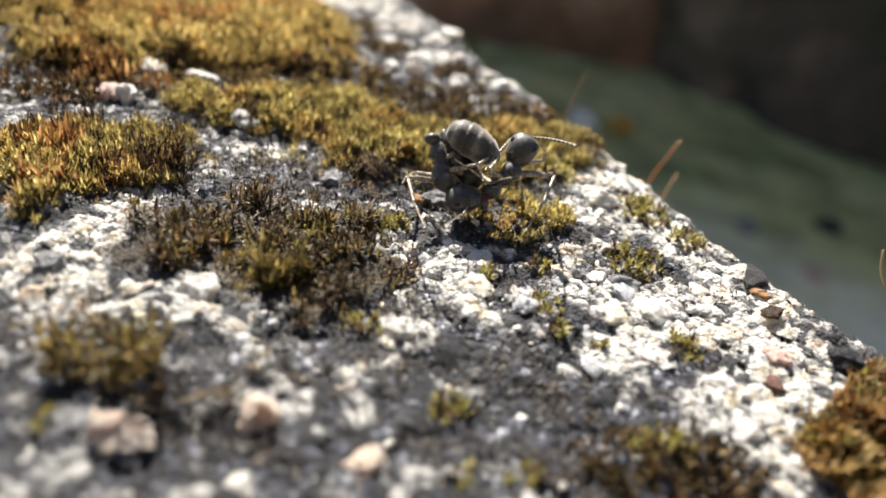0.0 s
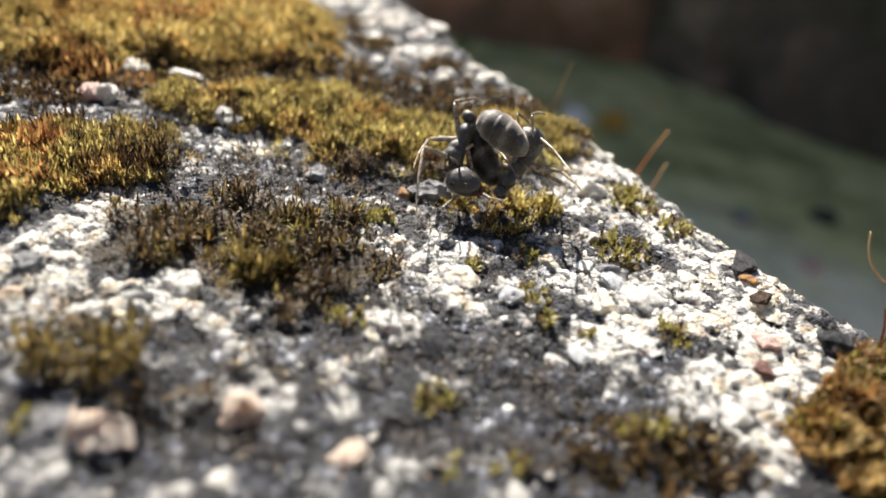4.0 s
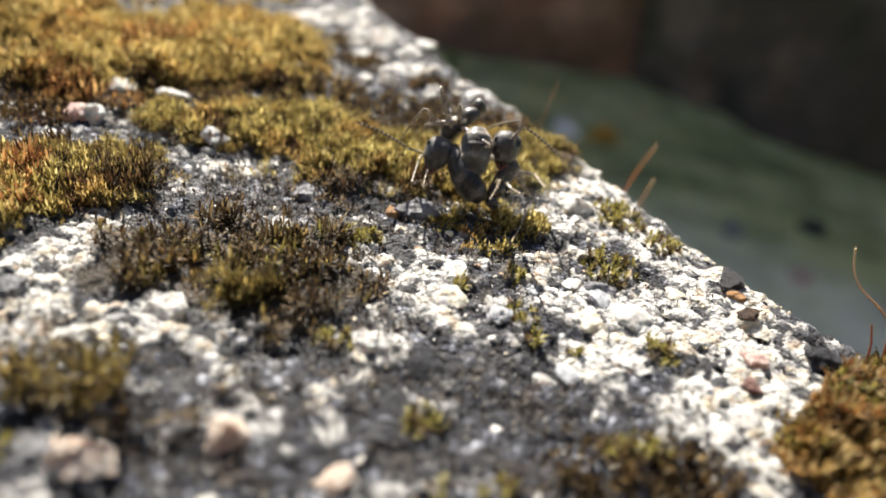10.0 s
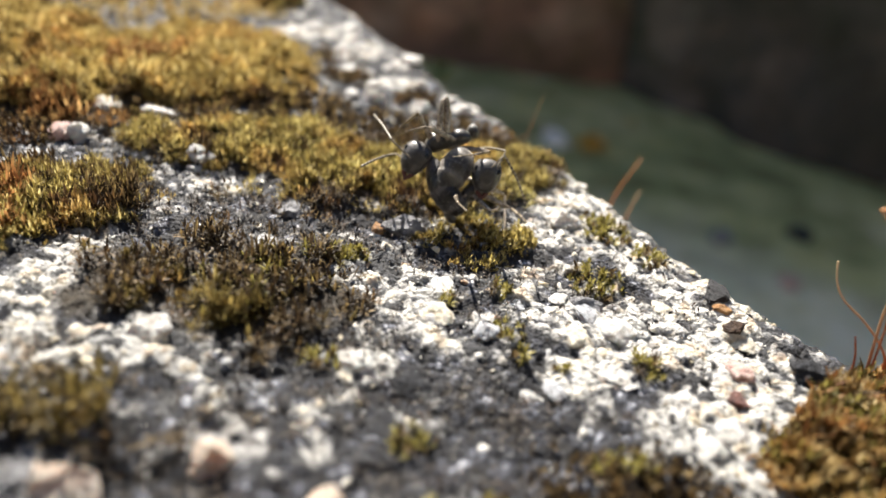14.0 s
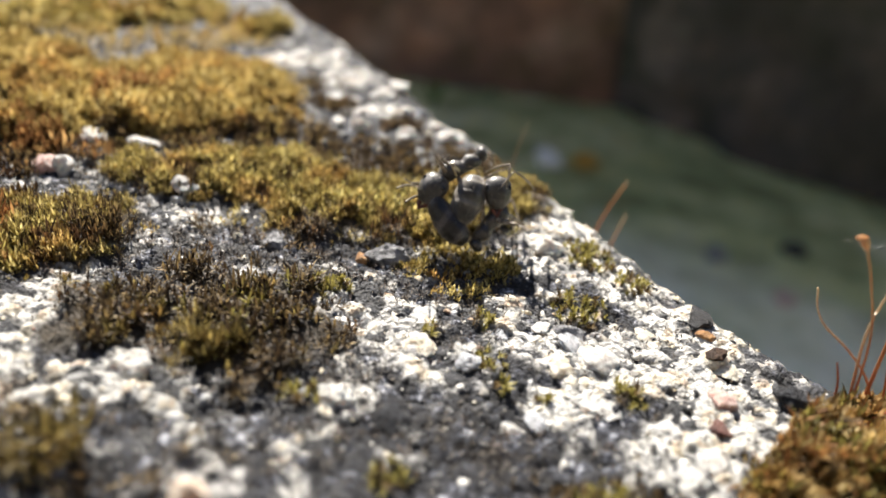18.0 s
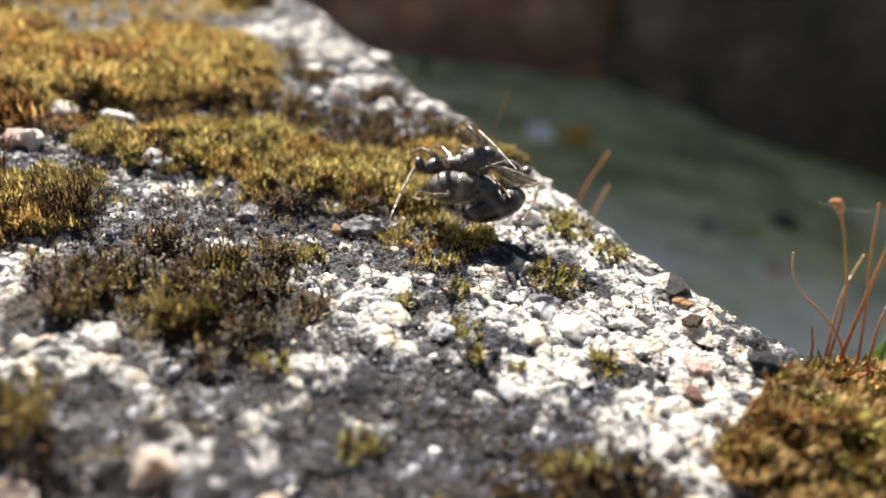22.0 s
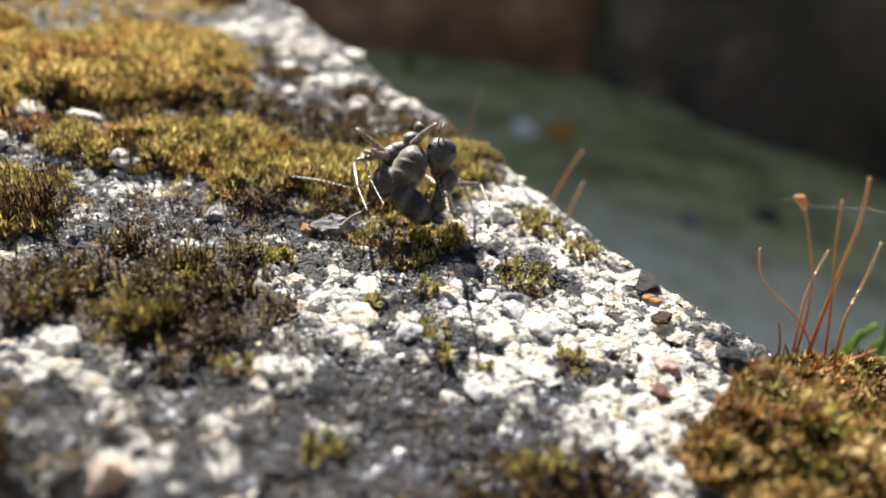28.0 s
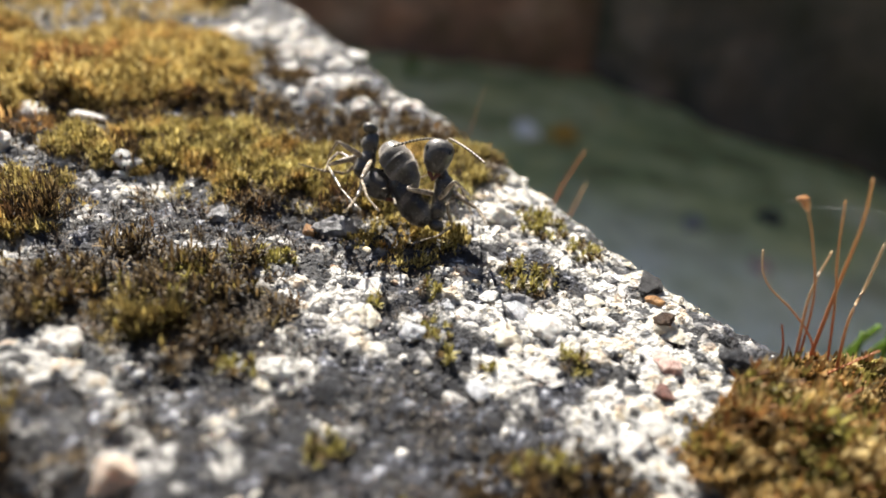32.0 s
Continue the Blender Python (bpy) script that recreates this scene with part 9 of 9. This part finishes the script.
def tube(points, radii, sides=7):
    """A round stem through the points, in millimetres."""
    pts = [Vector(p) for p in points]
    fine, rad = [], []
    for k in range(len(pts) - 1):
        p0, p1, p2, p3 = pts[max(k - 1, 0)], pts[k], pts[k + 1], pts[min(k + 2, len(pts) - 1)]
        for j in range(6):
            u = j / 6
            fine.append(0.5 * ((2 * p1) + (p2 - p0) * u + (2 * p0 - 5 * p1 + 4 * p2 - p3) * u * u + (3 * p1 - p0 - 3 * p2 + p3) * u ** 3))
            rad.append(radii[k] + (radii[k + 1] - radii[k]) * u)
    fine.append(pts[-1])
    rad.append(radii[-1])
    bm = bmesh.new()
    rings = []
    for k, p in enumerate(fine):
        d = (fine[min(k + 1, len(fine) - 1)] - fine[max(k - 1, 0)]).normalized()
        q = d.to_track_quat("Z", "Y")
        rings.append([bm.verts.new((p + q @ Vector((rad[k] * math.cos(6.28318 * j / sides), rad[k] * math.sin(6.28318 * j / sides), 0))) * MM) for j in range(sides)])
    for a, b in zip(rings, rings[1:]):
        for j in range(sides):
            bm.faces.new((a[j], a[(j + 1) % sides], b[(j + 1) % sides], b[j]))
    bm.faces.new(rings[0][::-1])
    bm.faces.new(rings[-1])
    for f in bm.faces:
        f.smooth = True
    return bm


def sporophyte(points, material, label, thick=0.13, cap=0.0):
    root = Vector(points[0])
    local = [Vector(p) - root for p in points]
    top = tagged(new("moss_stalk"), label, "moss stalk", group="moss stalks")
    top.location = root * MM
    n = len(local)
    part("stalk", tube(local, [thick * 0.72 * (1.15 - 0.45 * k / (n - 1)) for k in range(n)]), material, top)
    if cap:
        d = (local[-1] - local[-2]).normalized()
        a, b = local[-1], local[-1] + d * cap * 0.5 + Vector((-0.25, 0, 0.25)) * cap
        c = b + Vector((-0.45, 0, 0.05)) * cap
        part("capsule", tube([a, a + (b - a) * 0.5, b, c], [thick * 0.8, 0.24, 0.26, 0.08]), CAPSULE, top, "brown spore capsule")
    return top


sporophyte([(35.8, -9.0, -1.2), (34.4, -8.7, 1.3), (32.8, -8.1, 2.9), (31.2, -7.4, 4.0), (30.4, -7.0, 5.1), (30.1, -6.6, 6.4)], PALE_STALK, "thin straw-coloured moss stalk, bent over", 0.11)
sporophyte([(34.1, -9.2, -1.4), (33.0, -9.2, 4.6), (31.3, -9.2, 8.6), (30.1, -9.3, 10.7)], STALK, "red moss stalk with a nodding capsule", 0.10, 1.0)
sporophyte([(34.1, -9.0, -1.4), (32.9, -9.0, 3.9), (32.7, -9.0, 6.0), (32.8, -9.0, 8.1)], PALE_STALK, "pale moss stalk with a swollen tip", 0.13)
sporophyte([(34.9, -9.0, -1.4), (34.2, -9.0, 5.6), (33.8, -9.0, 10.0), (33.1, -9.0, 13.0)], STALK, "tall orange-red moss stalk", 0.16)
sporophyte([(36.3, -9.2, -1.4), (34.5, -9.2, 4.3), (33.1, -9.2, 8.0), (32.0, -9.2, 11.6)], STALK, "thin tall red moss stalk", 0.11)
sporophyte([(37.1, -9.0, -1.5), (36.0, -9.0, 3.1), (35.9, -9.0, 5.8), (35.7, -9.0, 9.0)], PALE_STALK, "pale curved moss stalk", 0.14)
sporophyte([(33.0, -9.0, -1.0), (32.6, -9.0, 0.8), (31.9, -9.0, 2.4)], STALK, "short red moss stalk", 0.12)
sporophyte([(33.8, -11.0, -0.6), (35.5, -11.0, 1.0), (37.3, -11.0, 2.6)], STALK, "leaning red moss stalk on the cushion", 0.09)
sporophyte([(31.5, -15.0, -0.2), (33.2, -14.6, 1.0), (35.0, -14.0, 2.0)], STALK, "leaning red moss stalk low on the cushion", 0.09)
sporophyte([(22.4, 22.6, -9.6), (23.8, 24.0, -5.2), (25.5, 24.6, -1.1)], STALK, "orange moss stalk growing from the stone's side", 0.17)
sporophyte([(24.2, 22.0, -11.5), (25.7, 24.0, -7.1), (26.4, 24.5, -4.9)], PALE_STALK, "shorter orange moss stalk on the stone's side", 0.17)
sporophyte([(12.7, 24.0, -1.0), (13.2, 24.1, 2.3), (13.7, 24.2, 4.5)], PALE_STALK, "red moss stalk at the cushion's far rim", 0.05)

# ---- spider threads between the stalks ----
SILK = make_plain("spider_silk", (0.8, 0.8, 0.78), 0.3, 0.1, 3000.0)
for a, b, c in (((28.6, -9.2, 11.2), (30.9, -9.25, 11.0), (33.5, -9.1, 11.2)), ((33.5, -9.1, 11.2), (36.0, -9.0, 11.0), (40.5, -9.0, 11.6))):
    thread = new("spider_thread", None)
    part("strand", tube([Vector(p) - Vector(a) for p in (a, b, c)], [0.006] * 3, 5), SILK, thread)
    thread.location = Vector(a) * MM
    tagged(thread, "fine silver spider thread between moss stalks", "spider thread")

# ---- small things on the ground beyond ----
LITTER = make_plain("dead_leaf", (0.85, 0.52, 0.10), 0.7, 0.4, 120.0)
FRESH = make_moss("fresh_blade", (0.12, 0.22, 0.03), (0.25, 0.42, 0.06), (0.4, 0.55, 0.1))


WHITE_STONE = make_plain("white_limestone", (0.90, 0.88, 0.84), 0.7, 0.12, 90.0)


def ground_stone(x, y, r, material, label):
    ob = pebble(0.0, 0.0, r, r * 0.9, r * 0.6, material, label)
    ob.matrix_basis = pose(x, y, -0.242 + r * 0.35 * MM, 0, 0, x * 900)
    return ob


ground_stone(0.119, 0.628, 15, WHITE_STONE, "whitish stone on the mossy ground")
ground_stone(0.325, 0.496, 11, JET, "dark stone on the ground")
ground_stone(0.247, 0.469, 11, SLATE, "grey stone on the ground")
ground_stone(0.284, 0.411, 9, PINK, "pinkish stone on the ground")


def dead_leaf(x, y, length, turn):
    bm = bmesh.new()
    rows = []
    for k in range(9):
        u = k / 8
        w = 0.32 * math.sin(math.pi * u) ** 0.8 * length
        z = 0.10 * length * math.sin(3.0 * u)
        rows.append([bm.verts.new((u * length, j * w, z + 0.25 * abs(j) * w)) for j in (-1, 0, 1)])
    for a, b in zip(rows, rows[1:]):
        for j in range(2):
            bm.faces.new((a[j], b[j], b[j + 1], a[j + 1]))
    bmesh.ops.solidify(bm, geom=bm.faces[:], thickness=0.0006)
    ob = part("dead_leaf", bm, LITTER, None)
    ob.matrix_basis = pose(x, y, -0.236, 25, -3, turn)
    return tagged(ob, "small yellow-brown dead leaf lying on the ground", "leaf")


dead_leaf(0.140, 0.618, 0.036, 20)
dead_leaf(0.215, 0.70, 0.022, 120)

# a few green blades at the foot of the moss cushion
for k in range(4):
    blade = sporophyte([(55.0 + k * 1.6, 12.0 + (k % 3) * 3.0, -24.0), (55.5 + k * 1.4, 12.0 + (k % 2) * 3, -18.0), (56.0 + k * 1.2, 13.0, -13.0 + (k % 3) * 1.0)], FRESH, "fresh green blade beside the stone", 0.6)
    blade["category"], blade["group"], blade.name = "grass blade", "green blades", "grass_blade"

for k in range(6):
    ang = k * 1.05
    weed = sporophyte([(-8.0, 770.0, -242.0), (-8.0 + 5 * math.cos(ang), 770.0 + 5 * math.sin(ang), -228.0), (-8.0 + 12 * math.cos(ang), 770.0 + 12 * math.sin(ang), -216.0 - 2 * (k % 3))], FRESH, "small green weed blade at the wall's foot", 2.6)
    weed["category"], weed["group"], weed.name = "grass blade", "green blades by the wall", "grass_blade"

pick_grains()

motions()
